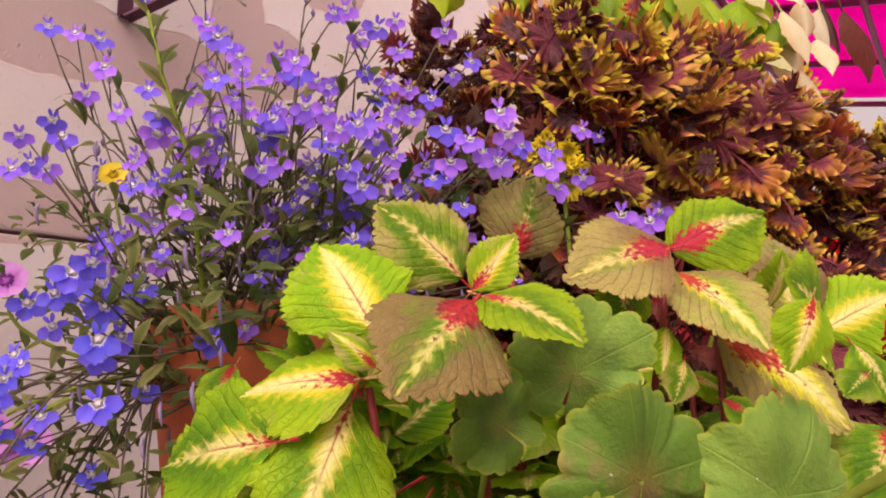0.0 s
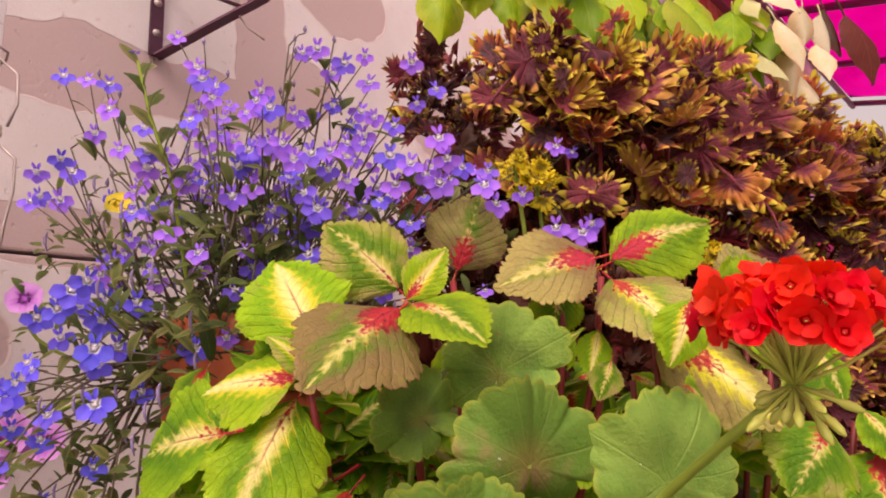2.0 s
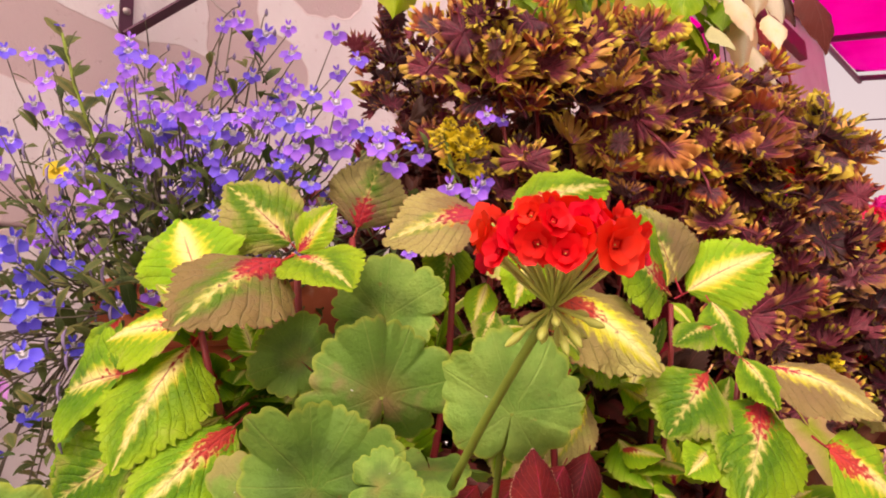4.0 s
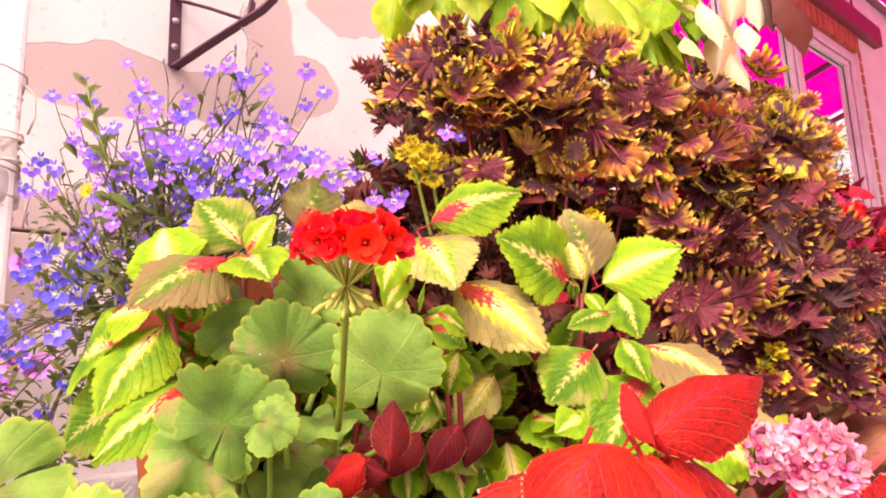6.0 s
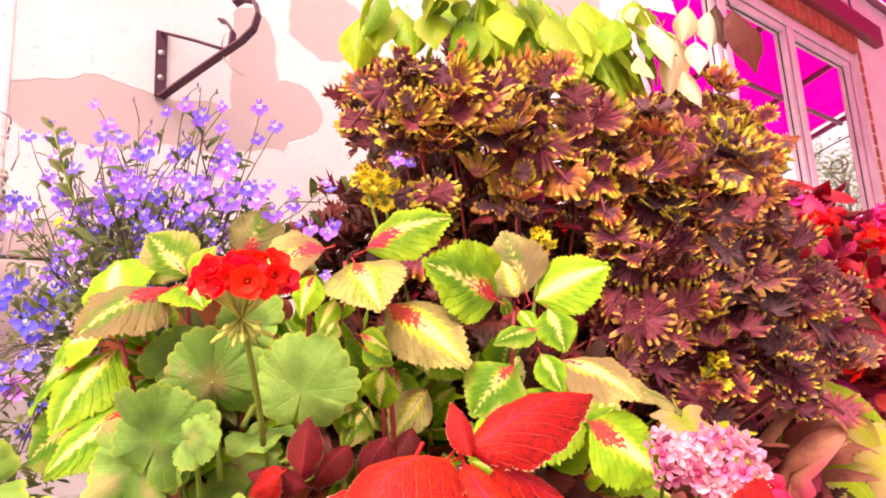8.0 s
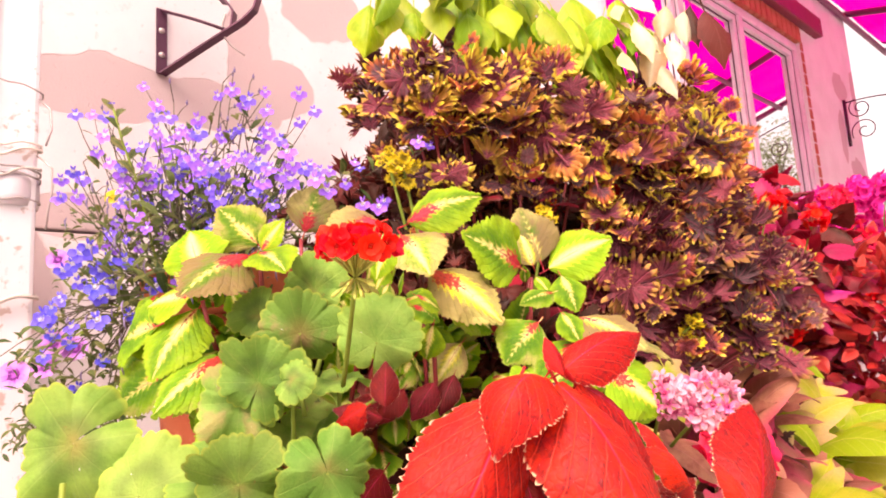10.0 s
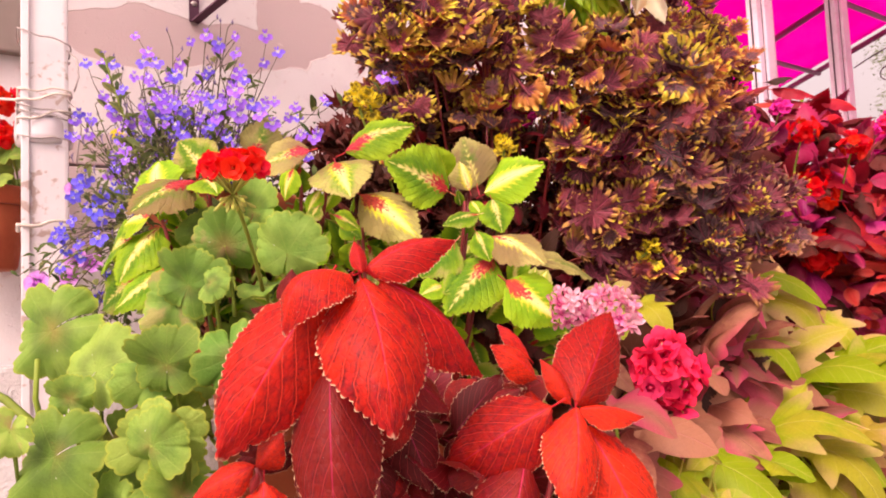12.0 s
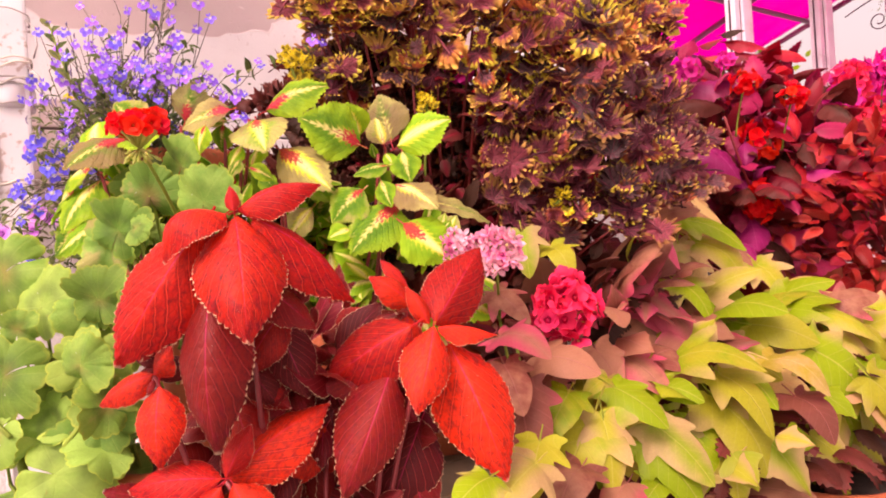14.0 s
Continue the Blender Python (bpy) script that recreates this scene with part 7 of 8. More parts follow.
for at, size in (((-0.467, 0.113, 1.127), 0.018), ((-0.525, 0.163, 1.163), 0.018), ((-0.53, 0.155, 1.135), 0.016), ((-0.515, 0.185, 1.155), 0.017), ((-0.50, 0.16, 1.265), 0.014)):
    petunia.add("flower", PETUNIA_FLOWER, facing(at, (0.75, -0.45, 0.3), 20, size))
    petunia.to(Vector(at) - Vector((0.012, -0.01, 0.004)), 0.03, 0.0016, 0.0012)

# hanging vine above
hanging_vine = Plant("hanging_vine", "trailing vine with smooth lime-green heart-shaped leaves", "plant", (-0.36, 0.95, 1.78), "lime", STEM_GREEN)
leaf(hanging_vine, (-0.311, 0.742, 1.688), (-0.316, 0.719, 1.579), 0.77, VIEW)
leaf(hanging_vine, (-0.310, 0.844, 1.716), (-0.281, 0.853, 1.600), 0.63, VIEW)
leaf(hanging_vine, (-0.365, 0.697, 1.719), (-0.338, 0.684, 1.632), 0.77, VIEW)
leaf(hanging_vine, (-0.477, 0.640, 1.748), (-0.476, 0.620, 1.639), 0.77, VIEW)
leaf(hanging_vine, (-0.428, 0.645, 1.734), (-0.414, 0.623, 1.651), 0.77, VIEW)
leaf(hanging_vine, (-0.223, 0.883, 1.690), (-0.192, 0.869, 1.608), 0.77, VIEW)
leaf(hanging_vine, (-0.246, 0.970, 1.651), (-0.213, 0.988, 1.533), 0.68, VIEW)
leaf(hanging_vine, (-0.253, 0.894, 1.651), (-0.232, 0.876, 1.567), 0.77, VIEW)
leaf(hanging_vine, (-0.261, 0.954, 1.765), (-0.231, 0.945, 1.645), 0.77, VIEW)
leaf(hanging_vine, (-0.192, 0.993, 1.742), (-0.172, 0.982, 1.657), 0.77, VIEW)
leaf(hanging_vine, (-0.305, 0.777, 1.706), (-0.285, 0.757, 1.614), 0.77, VIEW)
leaf(hanging_vine, (-0.306, 0.865, 1.767), (-0.296, 0.849, 1.685), 0.77, VIEW)
leaf(hanging_vine, (-0.341, 0.782, 1.658), (-0.282, 0.815, 1.583), 0.77, VIEW)
leaf(hanging_vine, (-0.244, 0.842, 1.697), (-0.198, 0.854, 1.592), 0.77, VIEW)
leaf(hanging_vine, (-0.425, 0.676, 1.753), (-0.387, 0.692, 1.671), 0.77, VIEW)
leaf(hanging_vine, (-0.197, 0.948, 1.699), (-0.193, 0.909, 1.619), 0.77, VIEW)
leaf(hanging_vine, (-0.388, 0.765, 1.765), (-0.360, 0.747, 1.676), 0.77, VIEW)
leaf(hanging_vine, (-0.407, 0.684, 1.727), (-0.389, 0.673, 1.638), 0.77, VIEW)
leaf(hanging_vine, (-0.293, 0.783, 1.711), (-0.262, 0.775, 1.629), 0.77, VIEW)
leaf(hanging_vine, (-0.288, 0.905, 1.690), (-0.292, 0.868, 1.623), 0.77, VIEW)
leaf(hanging_vine, (-0.162, 1.017, 1.685), (-0.163, 0.974, 1.615), 0.77, VIEW)
leaf(hanging_vine, (-0.261, 0.976, 1.710), (-0.236, 0.960, 1.619), 0.77, VIEW)
cream_vine = Plant("cream_vine", "trailing vine with pale cream-green leaves", "plant", (-0.22, 1.02, 1.80), "cream", STEM_GREEN)
leaf(cream_vine, (-0.146, 0.965, 1.670), (-0.124, 0.969, 1.585), 0.54, VIEW)
leaf(cream_vine, (-0.143, 1.033, 1.671), (-0.152, 0.995, 1.553), 0.45, VIEW)
leaf(cream_vine, (-0.117, 1.038, 1.646), (-0.101, 1.005, 1.574), 0.54, VIEW)
leaf(cream_vine, (-0.113, 1.086, 1.713), (-0.107, 1.063, 1.637), 0.63, VIEW)
leaf(cream_vine, (-0.146, 1.032, 1.614), (-0.117, 1.028, 1.532), 0.54, VIEW)
leaf(cream_vine, (-0.170, 0.956, 1.622), (-0.136, 0.938, 1.566), 0.63, VIEW)
leaf(cream_vine, (-0.128, 1.049, 1.718), (-0.128, 1.015, 1.639), 0.54, VIEW)
maroon_vine = Plant("maroon_vine", "trailing vine with dark maroon leaves", "plant", (-0.18, 1.10, 1.80), "maroon", STEM_RED)
leaf(maroon_vine, (-0.086, 1.107, 1.707), (-0.068, 1.115, 1.590), 0.63, VIEW)
leaf(maroon_vine, (-0.111, 1.107, 1.730), (-0.097, 1.090, 1.638), 0.54, VIEW)

# sweet potato vines
s = pot("terracotta pot under the sweet potato vine", 0.02, 1.45, 0.35, 0.14, 0.24)
yellow_vine = Plant("yellow_sweet_potato_vine", "sweet potato vine with lobed yellow-green leaves", "plant", (0.0, 1.40, s - 0.01), "yellow", STEM_GREEN)
leaf(yellow_vine, (-0.057, 1.277, 0.877), (0.013, 1.335, 0.769), 1.06, VIEW)
leaf(yellow_vine, (-0.047, 1.455, 0.753), (0.005, 1.470, 0.623), 1.12, VIEW)
leaf(yellow_vine, (-0.103, 1.515, 0.914), (-0.021, 1.562, 0.951), 1.06, VIEW)
leaf(yellow_vine, (-0.121, 1.664, 0.888), (-0.037, 1.738, 0.881), 0.75, VIEW)
leaf(yellow_vine, (-0.098, 1.644, 0.865), (-0.005, 1.722, 0.748), 1.06, VIEW)
leaf(yellow_vine, (-0.075, 1.288, 0.908), (-0.072, 1.205, 0.797), 1.06, VIEW)
leaf(yellow_vine, (-0.100, 1.254, 0.927), (-0.024, 1.310, 0.986), 1.06, VIEW)
leaf(yellow_vine, (-0.100, 1.266, 0.953), (-0.027, 1.305, 0.903), 1.06, VIEW)
leaf(yellow_vine, (-0.162, 1.285, 1.044), (-0.136, 1.235, 0.950), 1.06, VIEW)
leaf(yellow_vine, (-0.156, 1.324, 1.054), (-0.084, 1.372, 0.977), 1.06, VIEW)
leaf(yellow_vine, (-0.160, 1.306, 1.100), (-0.076, 1.359, 1.049), 0.62, VIEW)
leaf(yellow_vine, (0.068, 0.803, 0.827), (0.067, 0.742, 0.734), 1.12, VIEW)
leaf(yellow_vine, (0.085, 0.802, 0.822), (0.117, 0.782, 0.749), 0.88, VIEW)
leaf(yellow_vine, (0.070, 0.918, 0.790), (0.137, 0.941, 0.730), 1.06, VIEW)
leaf(yellow_vine, (0.071, 0.897, 0.765), (0.129, 0.929, 0.697), 0.88, VIEW)
leaf(yellow_vine, (0.047, 0.865, 0.849), (0.108, 0.887, 0.811), 1.06, VIEW)
leaf(yellow_vine, (0.062, 0.764, 0.860), (0.086, 0.710, 0.825), 1.06, VIEW)
leaf(yellow_vine, (-0.013, 1.234, 0.756), (0.023, 1.226, 0.646), 1.12, VIEW)
leaf(yellow_vine, (-0.013, 1.295, 0.761), (-0.024, 1.195, 0.740), 1.06, VIEW)
leaf(yellow_vine, (0.021, 0.881, 0.856), (0.027, 0.832, 0.842), 1.06, VIEW)
leaf(yellow_vine, (0.017, 0.984, 0.826), (0.076, 1.007, 0.817), 1.06, VIEW)
leaf(yellow_vine, (-0.161, 1.552, 0.993), (-0.106, 1.556, 0.923), 1.06, VIEW)
leaf(yellow_vine, (-0.090, 1.719, 0.825), (-0.013, 1.782, 0.795), 1.06, VIEW)
leaf(yellow_vine, (0.018, 1.389, 0.653), (0.069, 1.396, 0.609), 1.06, VIEW)
leaf(yellow_vine, (0.014, 1.430, 0.600), (0.069, 1.429, 0.556), 1.06, VIEW)
leaf(yellow_vine, (-0.070, 0.805, 1.085), (-0.039, 0.789, 1.030), 1.06, VIEW)
leaf(yellow_vine, (-0.057, 0.850, 1.060), (-0.011, 0.845, 1.020), 1.06, VIEW)
leaf(yellow_vine, (0.187, 0.601, 0.830), (0.207, 0.539, 0.812), 1.06, VIEW)
leaf(yellow_vine, (0.276, 0.478, 0.866), (0.294, 0.437, 0.863), 1.06, VIEW)
leaf(yellow_vine, (0.145, 0.641, 0.837), (0.173, 0.602, 0.796), 1.06, VIEW)
leaf(yellow_vine, (-0.050, 1.313, 0.808), (-0.002, 1.330, 0.822), 1.06, VIEW)
leaf(yellow_vine, (-0.026, 1.626, 0.705), (0.029, 1.641, 0.616), 1.06, VIEW)
leaf(yellow_vine, (-0.080, 1.240, 0.880), (-0.030, 1.232, 0.821), 1.06, VIEW)
leaf(yellow_vine, (-0.093, 1.406, 0.895), (-0.032, 1.440, 0.849), 1.06, VIEW)
leaf(yellow_vine, (-0.090, 1.180, 0.982), (-0.032, 1.195, 0.919), 1.06, VIEW)
leaf(yellow_vine, (-0.061, 1.462, 0.785), (-0.019, 1.439, 0.692), 1.06, VIEW)
leaf(yellow_vine, (0.045, 1.128, 0.703), (0.074, 1.107, 0.639), 1.06, VIEW)
leaf(yellow_vine, (0.093, 0.902, 0.713), (0.109, 0.846, 0.700), 1.06, VIEW)
leaf(yellow_vine, (0.035, 1.267, 0.642), (0.046, 1.225, 0.585), 1.06, VIEW)
spray(yellow_vine, "peach", (-0.254, 1.438, 1.163), (-0.173, 1.495, 1.051), 0.52)
spray(yellow_vine, "bronze", (-0.255, 1.285, 1.167), (-0.157, 1.368, 1.093), 0.75)
spray(yellow_vine, "peach", (-0.184, 1.362, 1.110), (-0.136, 1.365, 1.021), 0.80)
spray(yellow_vine, "peach", (-0.164, 1.357, 1.079), (-0.093, 1.398, 0.971), 0.75)
spray(yellow_vine, "peach", (-0.161, 1.287, 1.049), (-0.121, 1.276, 0.957), 0.80)
spray(yellow_vine, "pink", (-0.117, 1.090, 1.095), (-0.039, 1.142, 1.013), 0.55)
spray(yellow_vine, "yellow", (-0.147, 1.271, 0.970), (-0.100, 1.273, 0.909), 0.90)
spray(yellow_vine, "peach", (-0.221, 1.645, 0.995), (-0.165, 1.661, 0.914), 0.65)
spray(yellow_vine, "peach", (-0.164, 1.624, 0.918), (-0.079, 1.686, 0.950), 0.60)
spray(yellow_vine, "peach", (-0.137, 1.630, 0.902), (-0.023, 1.739, 0.891), 0.50)
spray(yellow_vine, "peach", (-0.166, 1.470, 0.899), (-0.062, 1.562, 0.876), 0.55)
spray(yellow_vine, "peach", (-0.094, 1.586, 0.872), (0.004, 1.669, 0.826), 0.65)
spray(yellow_vine, "pink", (-0.112, 1.100, 0.986), (-0.026, 1.163, 0.876), 0.50)
spray(yellow_vine, "bronze", (-0.139, 1.095, 1.016), (-0.084, 1.107, 0.993), 0.90)
spray(yellow_vine, "pink", (-0.118, 1.052, 0.946), (-0.039, 1.105, 0.894), 0.60)
spray(yellow_vine, "yellow", (-0.182, 1.481, 0.980), (-0.125, 1.498, 0.979), 1.00)
spray(yellow_vine, "yellow", (-0.172, 1.383, 0.938), (-0.098, 1.428, 0.906), 0.90)
bronze_vine = Plant("bronze_sweet_potato_vine", "sweet potato vine with pinkish bronze leaves", "plant", (-0.04, 1.25, s - 0.01), "bronze", STEM_RED)
leaf(bronze_vine, (-0.124, 1.166, 0.999), (-0.161, 1.048, 1.015), 1.06, VIEW)
leaf(bronze_vine, (-0.123, 1.185, 0.943), (-0.153, 1.065, 0.969), 1.06, VIEW)
leaf(bronze_vine, (-0.107, 1.076, 0.979), (-0.014, 1.143, 0.874), 0.62, VIEW)
leaf(bronze_vine, (-0.114, 1.202, 0.898), (-0.155, 1.073, 0.942), 1.06, VIEW)
leaf(bronze_vine, (-0.067, 1.125, 0.858), (-0.086, 1.018, 0.895), 1.06, VIEW)
leaf(bronze_vine, (-0.023, 0.967, 0.873), (0.041, 0.982, 0.828), 1.06, VIEW)
leaf(bronze_vine, (-0.168, 1.352, 0.993), (-0.210, 1.217, 1.087), 0.75, VIEW)
leaf(bronze_vine, (-0.178, 1.213, 1.083), (-0.104, 1.252, 1.113), 1.06, VIEW)
leaf(bronze_vine, (0.065, 0.676, 0.878), (0.109, 0.656, 0.806), 1.06, VIEW)
leaf(bronze_vine, (0.022, 0.747, 0.908), (0.086, 0.780, 0.895), 1.06, VIEW)
leaf(bronze_vine, (0.054, 0.658, 0.948), (0.116, 0.674, 0.934), 1.06, VIEW)
leaf(bronze_vine, (-0.028, 0.713, 1.000), (0.019, 0.729, 0.967), 1.06, VIEW)
leaf(bronze_vine, (0.003, 1.090, 0.735), (0.060, 1.109, 0.664), 1.06, VIEW)
leaf(bronze_vine, (0.040, 1.130, 0.669), (0.059, 1.073, 0.654), 1.06, VIEW)
leaf(bronze_vine, (-0.040, 1.424, 0.674), (-0.046, 1.351, 0.634), 1.06, VIEW)
leaf(bronze_vine, (0.043, 1.169, 0.627), (0.119, 1.214, 0.624), 1.06, VIEW)
leaf(bronze_vine, (0.099, 0.747, 0.773), (0.119, 0.688, 0.742), 1.06, VIEW)
leaf(bronze_vine, (-0.094, 1.087, 0.927), (-0.041, 1.106, 0.848), 1.06, VIEW)
leaf(bronze_vine, (0.013, 0.797, 0.912), (0.024, 0.733, 0.875), 1.06, VIEW)
leaf(bronze_vine, (-0.040, 0.917, 0.892), (-0.002, 0.922, 0.833), 1.06, VIEW)
leaf(bronze_vine, (0.075, 0.648, 0.916), (0.114, 0.640, 0.874), 1.06, VIEW)
leaf(bronze_vine, (0.045, 1.034, 0.651), (0.101, 1.038, 0.631), 1.06, VIEW)
leaf(bronze_vine, (-0.115, 1.436, 0.855), (-0.122, 1.363, 0.804), 1.06, VIEW)
leaf(bronze_vine, (-0.131, 1.049, 1.044), (-0.073, 1.068, 0.990), 1.06, VIEW)
leaf(bronze_vine, (-0.208, 1.472, 1.063), (-0.141, 1.491, 1.009), 0.62, VIEW)
leaf(bronze_vine, (-0.043, 1.050, 0.846), (0.014, 1.077, 0.820), 1.06, VIEW)
leaf(bronze_vine, (0.116, 0.809, 0.741), (0.134, 0.757, 0.722), 1.06, VIEW)
cluster(bronze_vine, (-0.14, 1.08, 0.92), (0.12, 0.24, 0.12), 40, 0.10, ("bronze", "bronze", "yellow"), 21)
# Dusky fills in both vines put the shade between leaves into colour.
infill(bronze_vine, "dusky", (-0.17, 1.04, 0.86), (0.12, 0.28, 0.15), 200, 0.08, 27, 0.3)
infill(bronze_vine, "bronze", (-0.14, 1.04, 0.88), (0.12, 0.28, 0.15), 100, 0.085, 23, 0.3, "shaded bronze inner leaves")
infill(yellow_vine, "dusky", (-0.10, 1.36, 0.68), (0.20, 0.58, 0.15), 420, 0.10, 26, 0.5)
infill(yellow_vine, "yellow", (-0.06, 1.34, 0.75), (0.20, 0.56, 0.14), 110, 0.10, 24, 0.5, "shaded yellow inner leaves", (-0.1, 0.5, 0.0))
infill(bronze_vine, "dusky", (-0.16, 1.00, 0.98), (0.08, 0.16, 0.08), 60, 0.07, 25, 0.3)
cluster(yellow_vine, (-0.06, 1.40, 0.80), (0.20, 0.50, 0.13), 110, 0.125, ("yellow", "yellow", "peach", "yellow", "bronze", "yellow", "yellow"), 22, 0.6, 0.9, (0.95, 1.25), 0.6, (0.05, 0.8, 0.0))

# pink geranium heads
s = pot("terracotta pot under the pink geranium", -0.0, 0.88, 0.35, 0.11, 0.24)
rose_geranium = Plant("rose_geranium", "geranium with deep pink and faded pale pink flower heads", "plant", (0.0, 0.86, s - 0.01), "coleus", STEM_GREEN)
head(rose_geranium, (0.010, 0.815, 0.967), 0.047, "rose", 30, (-0.03, 0.76, 0.93), 6, 0.5, 0.42, 4, (0.85, -0.3, 0.35))
head(rose_geranium, (0.070, 0.648, 1.058), 0.029, "pale", 44, (-0.08, 0.76, 0.95), 7, 0.55, 0.44, 6, (0.6, -0.5, 0.55))
head(rose_geranium, (0.046, 0.604, 1.066), 0.020, "pale", 22, (-0.08, 0.76, 0.95), 17, 0.6, 0.5, 3, (0.6, -0.6, 0.5))
rose_geranium.to((-0.02, 0.74, 0.94), 0.02)
rose_geranium.to((-0.08, 0.76, 0.95), 0.02)

# red and plum bedding further along the wall
s = pot("terracotta pot under the crimson plant", -0.36, 1.95, 0.70, 0.16, 0.26)
crimson = Plant("crimson_amaranth", "bushy plant with crimson and plum leaves", "plant", (-0.30, 1.95, s - 0.01), "crimson", STEM_RED)
cluster(crimson, (-0.44, 2.02, 1.26), (0.26, 0.48, 0.31), 140, 0.12, ("wine", "dusky", "wine", "plum", "wine", "dusky", "orchid", "crimson"), 31, 0.7, 1.0, (0.6, 0.8), 0.75, (0.1, -0.1, 0))
cluster(crimson, (-0.44, 1.84, 1.12), (0.24, 0.30, 0.20), 45, 0.12, ("plum", "orchid", "wine", "dusky"), 33, 0.8, 0.9, (0.6, 0.85), 0.75)
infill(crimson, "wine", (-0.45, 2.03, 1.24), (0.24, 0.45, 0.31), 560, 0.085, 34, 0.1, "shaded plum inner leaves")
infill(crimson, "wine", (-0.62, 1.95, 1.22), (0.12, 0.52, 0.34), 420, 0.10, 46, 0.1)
infill(crimson, "plum", (-0.44, 2.02, 1.26), (0.25, 0.46, 0.30), 240, 0.09, 45, 0.1)
infill(crimson, "crimson", (-0.46, 2.02, 1.30), (0.24, 0.44, 0.24), 140, 0.05, 35, 0.3)
for k in range(8):
    crimson.to((-0.42 + 0.2 * math.sin(k * 2.1), 1.95 + 0.4 * math.sin(k * 1.3), 1.35), 0.03, 0.005, 0.003)
spray(crimson, "orchid", (-0.344, 1.596, 1.310), (-0.258, 1.660, 1.178), 0.75)
spray(crimson, "orchid", (-0.405, 1.609, 1.453), (-0.271, 1.751, 1.461), 0.60)
spray(crimson, "dusky", (-0.379, 1.577, 1.334), (-0.281, 1.659, 1.330), 0.80)
spray(crimson, "dusky", (-0.406, 1.571, 1.406), (-0.299, 1.667, 1.381), 0.60)
spray(crimson, "plum", (-0.298, 1.787, 1.033), (-0.192, 1.882, 1.068), 0.55)
spray(crimson, "plum", (-0.277, 1.822, 0.974), (-0.165, 1.926, 0.963), 0.55)
spray(crimson, "orchid", (-0.272, 1.639, 1.044), (-0.221, 1.645, 0.995), 0.90)
spray(crimson, "plum", (-0.296, 1.675, 1.041), (-0.221, 1.722, 1.014), 0.50)
spray(crimson, "orchid", (-0.284, 1.863, 1.360), (-0.238, 1.861, 1.328), 1.00)
spray(crimson, "crimson", (-0.284, 1.920, 1.402), (-0.249, 1.902, 1.302), 0.60)
spray(crimson, "dusky", (-0.280, 1.928, 1.293), (-0.272, 1.865, 1.198), 0.60)
spray(crimson, "ember", (-0.284, 1.809, 1.112), (-0.175, 1.909, 1.116), 0.55)
spray(crimson, "ember", (-0.261, 1.846, 1.069), (-0.199, 1.870, 1.094), 0.55)
spray(crimson, "ember", (-0.278, 1.820, 1.056), (-0.271, 1.755, 1.022), 0.55)
spray(crimson, "ember", (-0.269, 2.024, 1.072), (-0.191, 2.074, 1.035), 0.55)
spray(crimson, "ember", (-0.257, 2.041, 1.158), (-0.163, 2.117, 1.241), 0.55)
spray(crimson, "ember", (-0.225, 2.094, 1.131), (-0.172, 2.103, 1.095), 0.55)
spray(crimson, "ember", (-0.243, 2.065, 1.093), (-0.182, 2.088, 1.065), 0.55)
spray(crimson, "ember", (-0.238, 2.074, 1.005), (-0.186, 2.083, 0.956), 0.55)
spray(crimson, "ember", (-0.273, 2.016, 1.184), (-0.270, 1.945, 1.230), 0.55)
spray(crimson, "ember", (-0.247, 2.057, 1.213), (-0.240, 1.992, 1.257), 0.55)
spray(crimson, "ember", (-0.228, 2.089, 1.036), (-0.201, 2.058, 0.974), 0.55)
spray(crimson, "ember", (-0.190, 2.150, 1.174), (-0.152, 2.135, 1.216), 0.55)
spray(crimson, "ember", (-0.244, 2.061, 1.292), (-0.205, 2.048, 1.331), 0.55)
spray(crimson, "crimson", (-0.421, 1.870, 1.616), (-0.335, 1.935, 1.576), 0.50)
spray(crimson, "dusky", (-0.425, 1.860, 1.637), (-0.365, 1.883, 1.633), 0.70)
spray(crimson, "ember", (-0.480, 1.776, 1.557), (-0.395, 1.838, 1.564), 0.60)
spray(crimson, "wine", (-0.422, 1.869, 1.584), (-0.342, 1.926, 1.561), 0.60)
spray(crimson, "crimson", (-0.355, 1.979, 1.582), (-0.280, 2.029, 1.539), 0.45)
spray(crimson, "dusky", (-0.363, 1.965, 1.591), (-0.312, 1.973, 1.583), 0.70)
spray(crimson, "wine", (-0.412, 1.889, 1.547), (-0.349, 1.918, 1.505), 0.60)
spray(crimson, "plum", (-0.526, 1.703, 1.529), (-0.378, 1.870, 1.492), 0.50)
spray(crimson, "orchid", (-0.534, 1.689, 1.539), (-0.465, 1.729, 1.481), 0.80)
spray(crimson, "wine", (-0.459, 1.808, 1.608), (-0.396, 1.833, 1.617), 0.70)
spray(crimson, "plum", (-0.466, 1.794, 1.625), (-0.465, 1.724, 1.560), 0.60)
spray(crimson, "crimson", (-0.344, 1.999, 1.557), (-0.310, 1.984, 1.466), 0.60)
spray(crimson, "wine", (-0.391, 1.928, 1.464), (-0.410, 1.822, 1.441), 0.70)
spray(crimson, "dusky", (-0.416, 1.887, 1.475), (-0.492, 1.687, 1.436), 0.70)
spray(crimson, "dusky", (-0.461, 1.817, 1.422), (-0.502, 1.673, 1.405), 0.80)
spray(crimson, "crimson", (-0.338, 2.012, 1.508), (-0.290, 2.018, 1.465), 0.60)
s = pot("terracotta pot under the red salvia", -0.28, 2.45, 0.70, 0.14, 0.24)
salvia = Plant("red_salvia", "red bedding plant with narrow orange-red leaves", "plant", (-0.15, 2.3, s - 0.01), "crimson", STEM_RED)
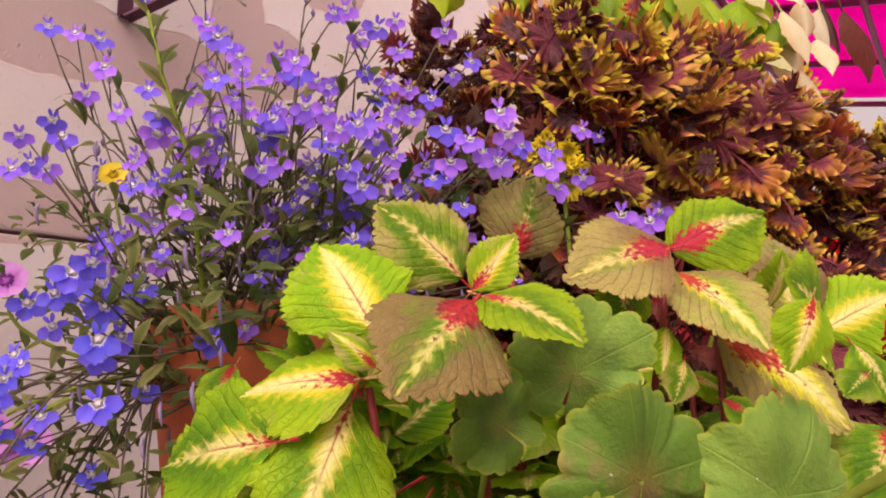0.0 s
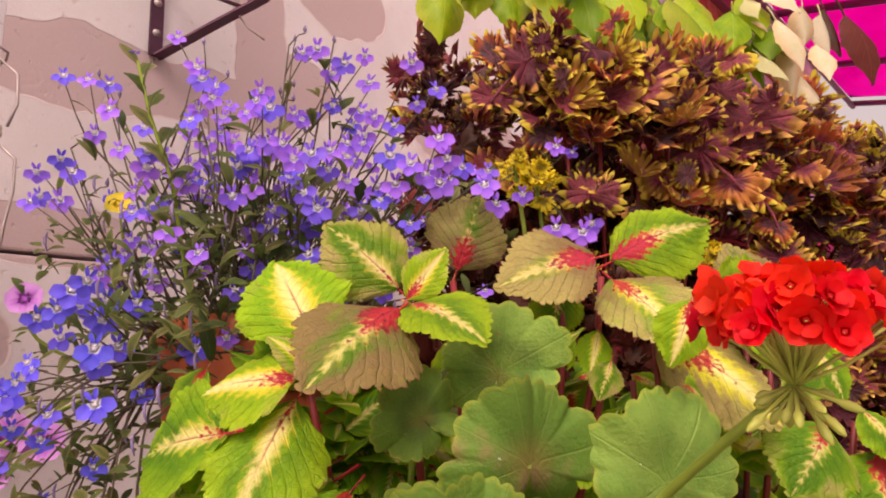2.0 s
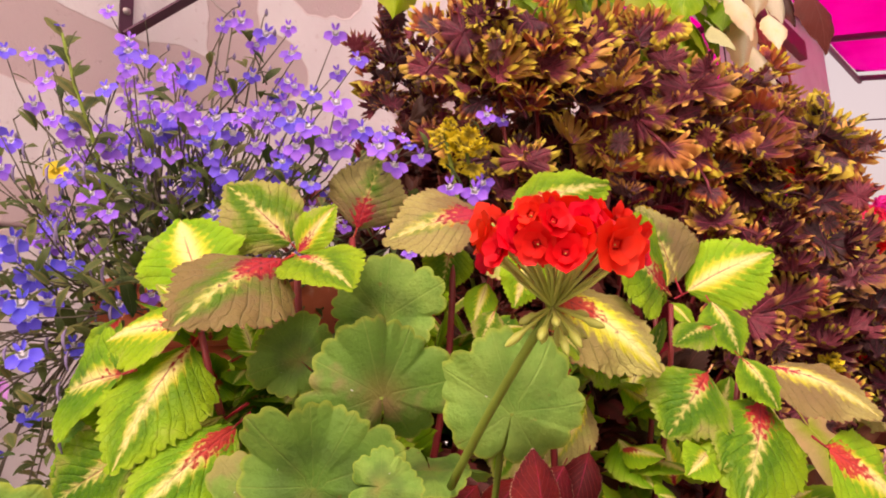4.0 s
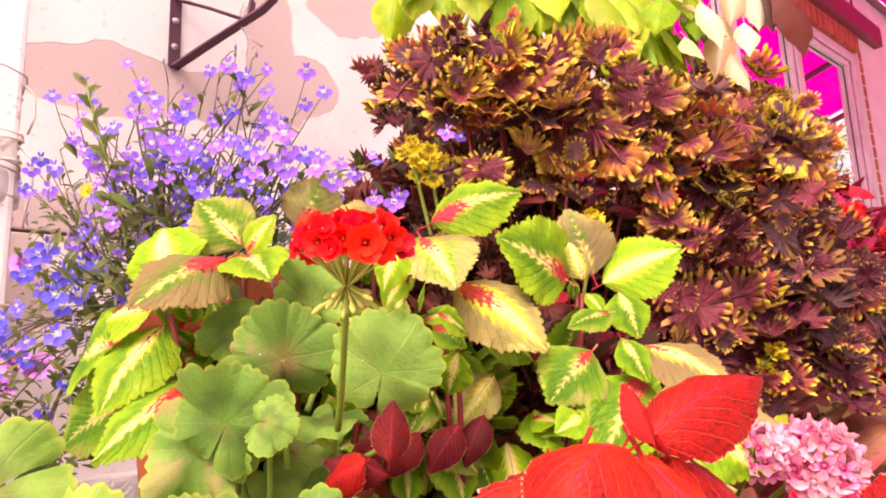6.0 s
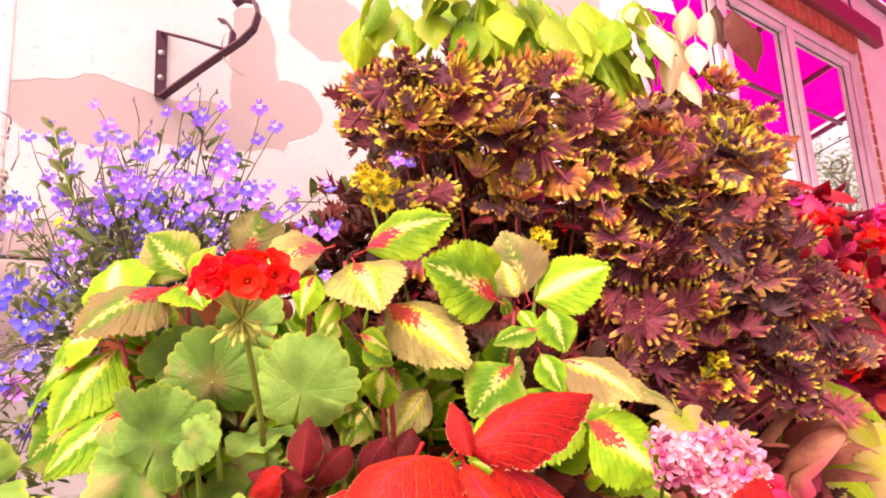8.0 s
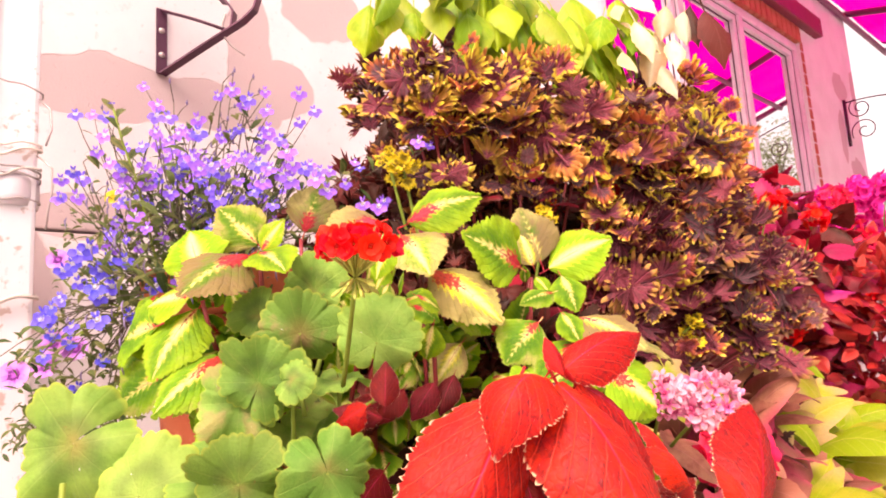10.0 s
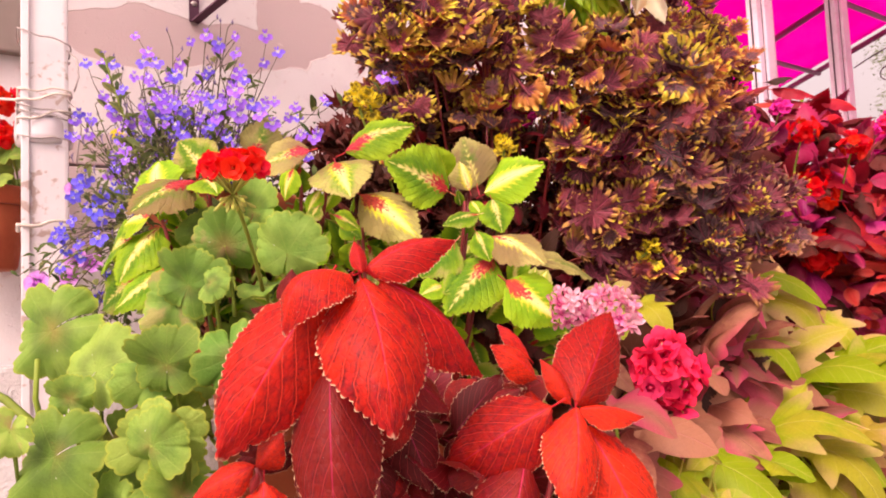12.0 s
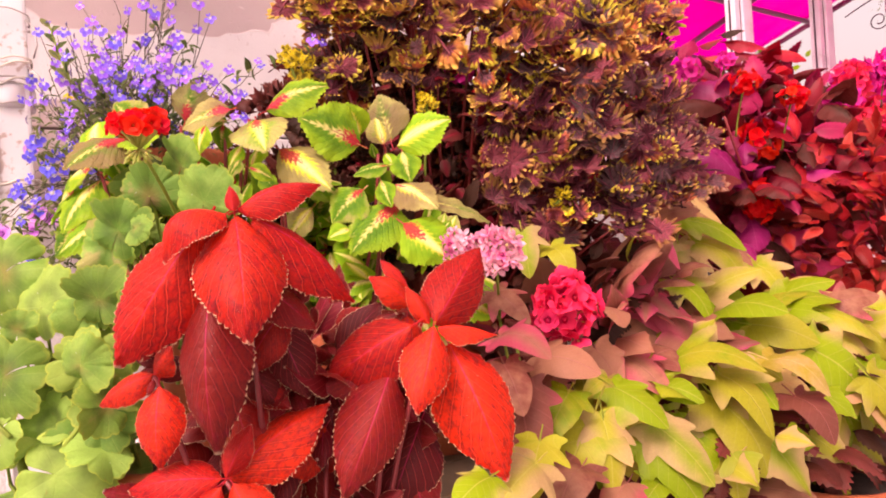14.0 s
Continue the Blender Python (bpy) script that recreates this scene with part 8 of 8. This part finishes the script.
cluster(salvia, (-0.20, 2.25, 1.15), (0.28, 0.40, 0.22), 150, 0.09, ("ember", "ember", "wine", "crimson"), 32, 0.8, 0.0, (0.45, 0.8))
infill(salvia, "ember", (-0.16, 2.2, 1.06), (0.30, 0.46, 0.30), 560, 0.06, 36, 0.0, "shaded red inner leaves")
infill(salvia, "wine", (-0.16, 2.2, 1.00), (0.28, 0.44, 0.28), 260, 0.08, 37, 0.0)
for k in range(8):
    salvia.to((-0.2 + 0.2 * math.sin(k * 2.1), 2.25 + 0.3 * math.sin(k * 1.3), 1.2), 0.03, 0.005, 0.003)
for k, (at, r, kind) in enumerate((((-0.269, 1.756, 1.300), 0.044, "scarlet"), ((-0.243, 1.723, 1.144), 0.044, "scarlet"), ((-0.255, 2.16, 1.43), 0.045, "magenta"), ((-0.23, 2.22, 1.37), 0.06, "rose"), ((-0.25, 2.20, 1.50), 0.05, "rose"), ((-0.24, 2.12, 1.28), 0.045, "rose"), ((-0.40, 2.50, 1.52), 0.07, "magenta"), ((-0.36, 2.42, 1.42), 0.06, "rose"), ((-0.30, 2.60, 1.50), 0.07, "magenta"), ((-0.45, 2.3, 1.36), 0.06, "rose"), ((-0.28, 2.55, 1.36), 0.06, "rose"), ((-0.30, 2.335, 1.528), 0.05, "magenta"), ((-0.344, 2.304, 1.44), 0.05, "rose"), ((-0.234, 2.403, 1.55), 0.05, "magenta"), ((-0.35, 2.30, 1.345), 0.045, "rose"), ((-0.161, 2.479, 1.56), 0.05, "magenta"))):
    head(salvia if k > 1 else crimson, at, r, kind, 26, Vector(at) - Vector((0.05, -0.05, 0.12)), 40 + k, 0.8, 0.42, 0, (0.6, -0.6, 0.5))
HR = random.Random(12)
for k in range(8):
    ang, rise = HR.uniform(-1.9, 0.5), HR.uniform(-0.35, 0.95)
    flat = math.sqrt(1 - rise * rise)
    at = Vector((-0.42 + 0.31 * flat * math.cos(ang), 1.95 + 0.50 * flat * math.sin(ang), 1.27 + 0.32 * rise))
    head(crimson, at, HR.uniform(0.020, 0.034), ("scarlet", "rose", "magenta", "scarlet", "rose")[k % 5], 14, at - Vector((0.06, -0.04, 0.12)), 90 + k, 0.8, 0.5, 0, (0.6, -0.6, 0.5))
for k, (at, r, kind) in enumerate((((-0.105, 0.977, 1.430), 0.020, "scarlet"), ((-0.137, 1.106, 1.415), 0.022, "scarlet"), ((-0.161, 0.883, 1.361), 0.014, "scarlet"), ((-0.36, 0.90, 1.43), 0.026, "magenta"), ((-0.34, 0.93, 1.36), 0.026, "scarlet"), ((-0.30, 1.12, 1.36), 0.03, "magenta"))):
    head(crimson, at, r, kind, 20, Vector(at) - Vector((0.06, -0.08, 0.14)), 60 + k, 0.8, 0.45, 0, (0.6, -0.6, 0.5))
    crimson.grow(bow(crimson.root, Vector(at) - Vector((0.06, -0.08, 0.14)), 0.03), 0.003, 0.0025)
cluster(hanging_vine, (-0.36, 0.84, 1.74), (0.10, 0.28, 0.08), 90, 0.08, ("lime",), 38, 0.3, 2.2, (0.5, 0.66), 0.2)
cluster(cream_vine, (-0.20, 1.00, 1.70), (0.06, 0.10, 0.06), 16, 0.07, ("cream", "lime", "cream"), 39, 0.4, 1.6, (0.5, 0.7), 0.2)
cluster(hanging_vine, (-0.25, 0.93, 1.66), (0.06, 0.14, 0.05), 30, 0.085, ("lime",), 40, 0.3, 2.2, (0.5, 0.66), 0.2)

# potted red geranium hung on the wall behind the post
ring = thing("pot_ring", "dark iron ring holding a pot on the wall", "bracket")
part("hoop", tube(bmesh.new(), [(-0.86 + 0.075 * math.cos(6.28318 * k / 24), 0.03 + 0.075 * math.sin(6.28318 * k / 24), 1.285) for k in range(25)], 0.004, 6), IRON, ring)
part("arm", tube(bmesh.new(), [(WX + 0.001, 0.03, 1.285), (WX + 0.012, 0.03, 1.285), (-0.932, 0.03, 1.285)], 0.005, 6), IRON, ring)
s = pot("terracotta pot hanging on the wall in an iron ring", -0.86, 0.03, 1.165, 0.078, 0.15)
wall_geranium = Plant("geranium", "geranium with red flower heads in a hung terracotta pot", "plant", (-0.86, 0.03, s - 0.008), "coleus", STEM_GREEN)
for at in ((-0.83, 0.055, 1.47), (-0.82, 0.06, 1.405), (-0.84, -0.01, 1.45)):
    head(wall_geranium, at, 0.030, "scarlet", 20, wall_geranium.root, 80, 0.6, 0.45, 0, (0.7, -0.2, 0.6))
for k in range(14):
    at = Vector((-0.85 + 0.06 * math.sin(k * 2.1), 0.02 + 0.06 * math.sin(k * 3.3), 1.36 + 0.04 * math.sin(k * 1.3)))
    pad(wall_geranium, at, at + Vector((0.3, math.sin(k), math.cos(k))), 0.055, VIEW, k)

# tree across the yard, mirrored in the panes
tree = thing("tree", "leafy tree standing across the yard", "tree")
tree.location = (7.5, 13.5, 0.0)
part("trunk", tube(bmesh.new(), [(0, 0, 0), (0.05, 0, 1.2), (0.0, 0.1, 2.6), (0.1, 0.1, 4.0), (0.1, 0.2, 5.4)], [0.20, 0.16, 0.13, 0.09, 0.04], 9), DARK_WOOD, tree)
TR = random.Random(3)
poses = []
for k in range(16):
    ang, z = k * 2.4, 2.2 + 0.2 * k
    reach = 1.7 * math.sin(0.5 + 2.2 * k / 15)
    tip = Vector((reach * math.cos(ang), reach * math.sin(ang), z + 0.7))
    part("limb", tube(bmesh.new(), [(0.05, 0.05, z - 0.3), tip * 0.5 + Vector((0, 0, z * 0.5 - 0.1)), tip], [0.05, 0.035, 0.012], 6), DARK_WOOD, tree)
    for q in range(110):
        p = tip + Vector([TR.gauss(0, 0.38) for w in range(3)])
        d = Vector([TR.uniform(-1, 1) for w in range(3)]).normalized()
        poses.append(aim(p, p + d * TR.uniform(0.09, 0.17), (0.2, 0.2, 1), TR.uniform(0.8, 1.3)))
mass("crown", THIN["lime"], poses, tree)
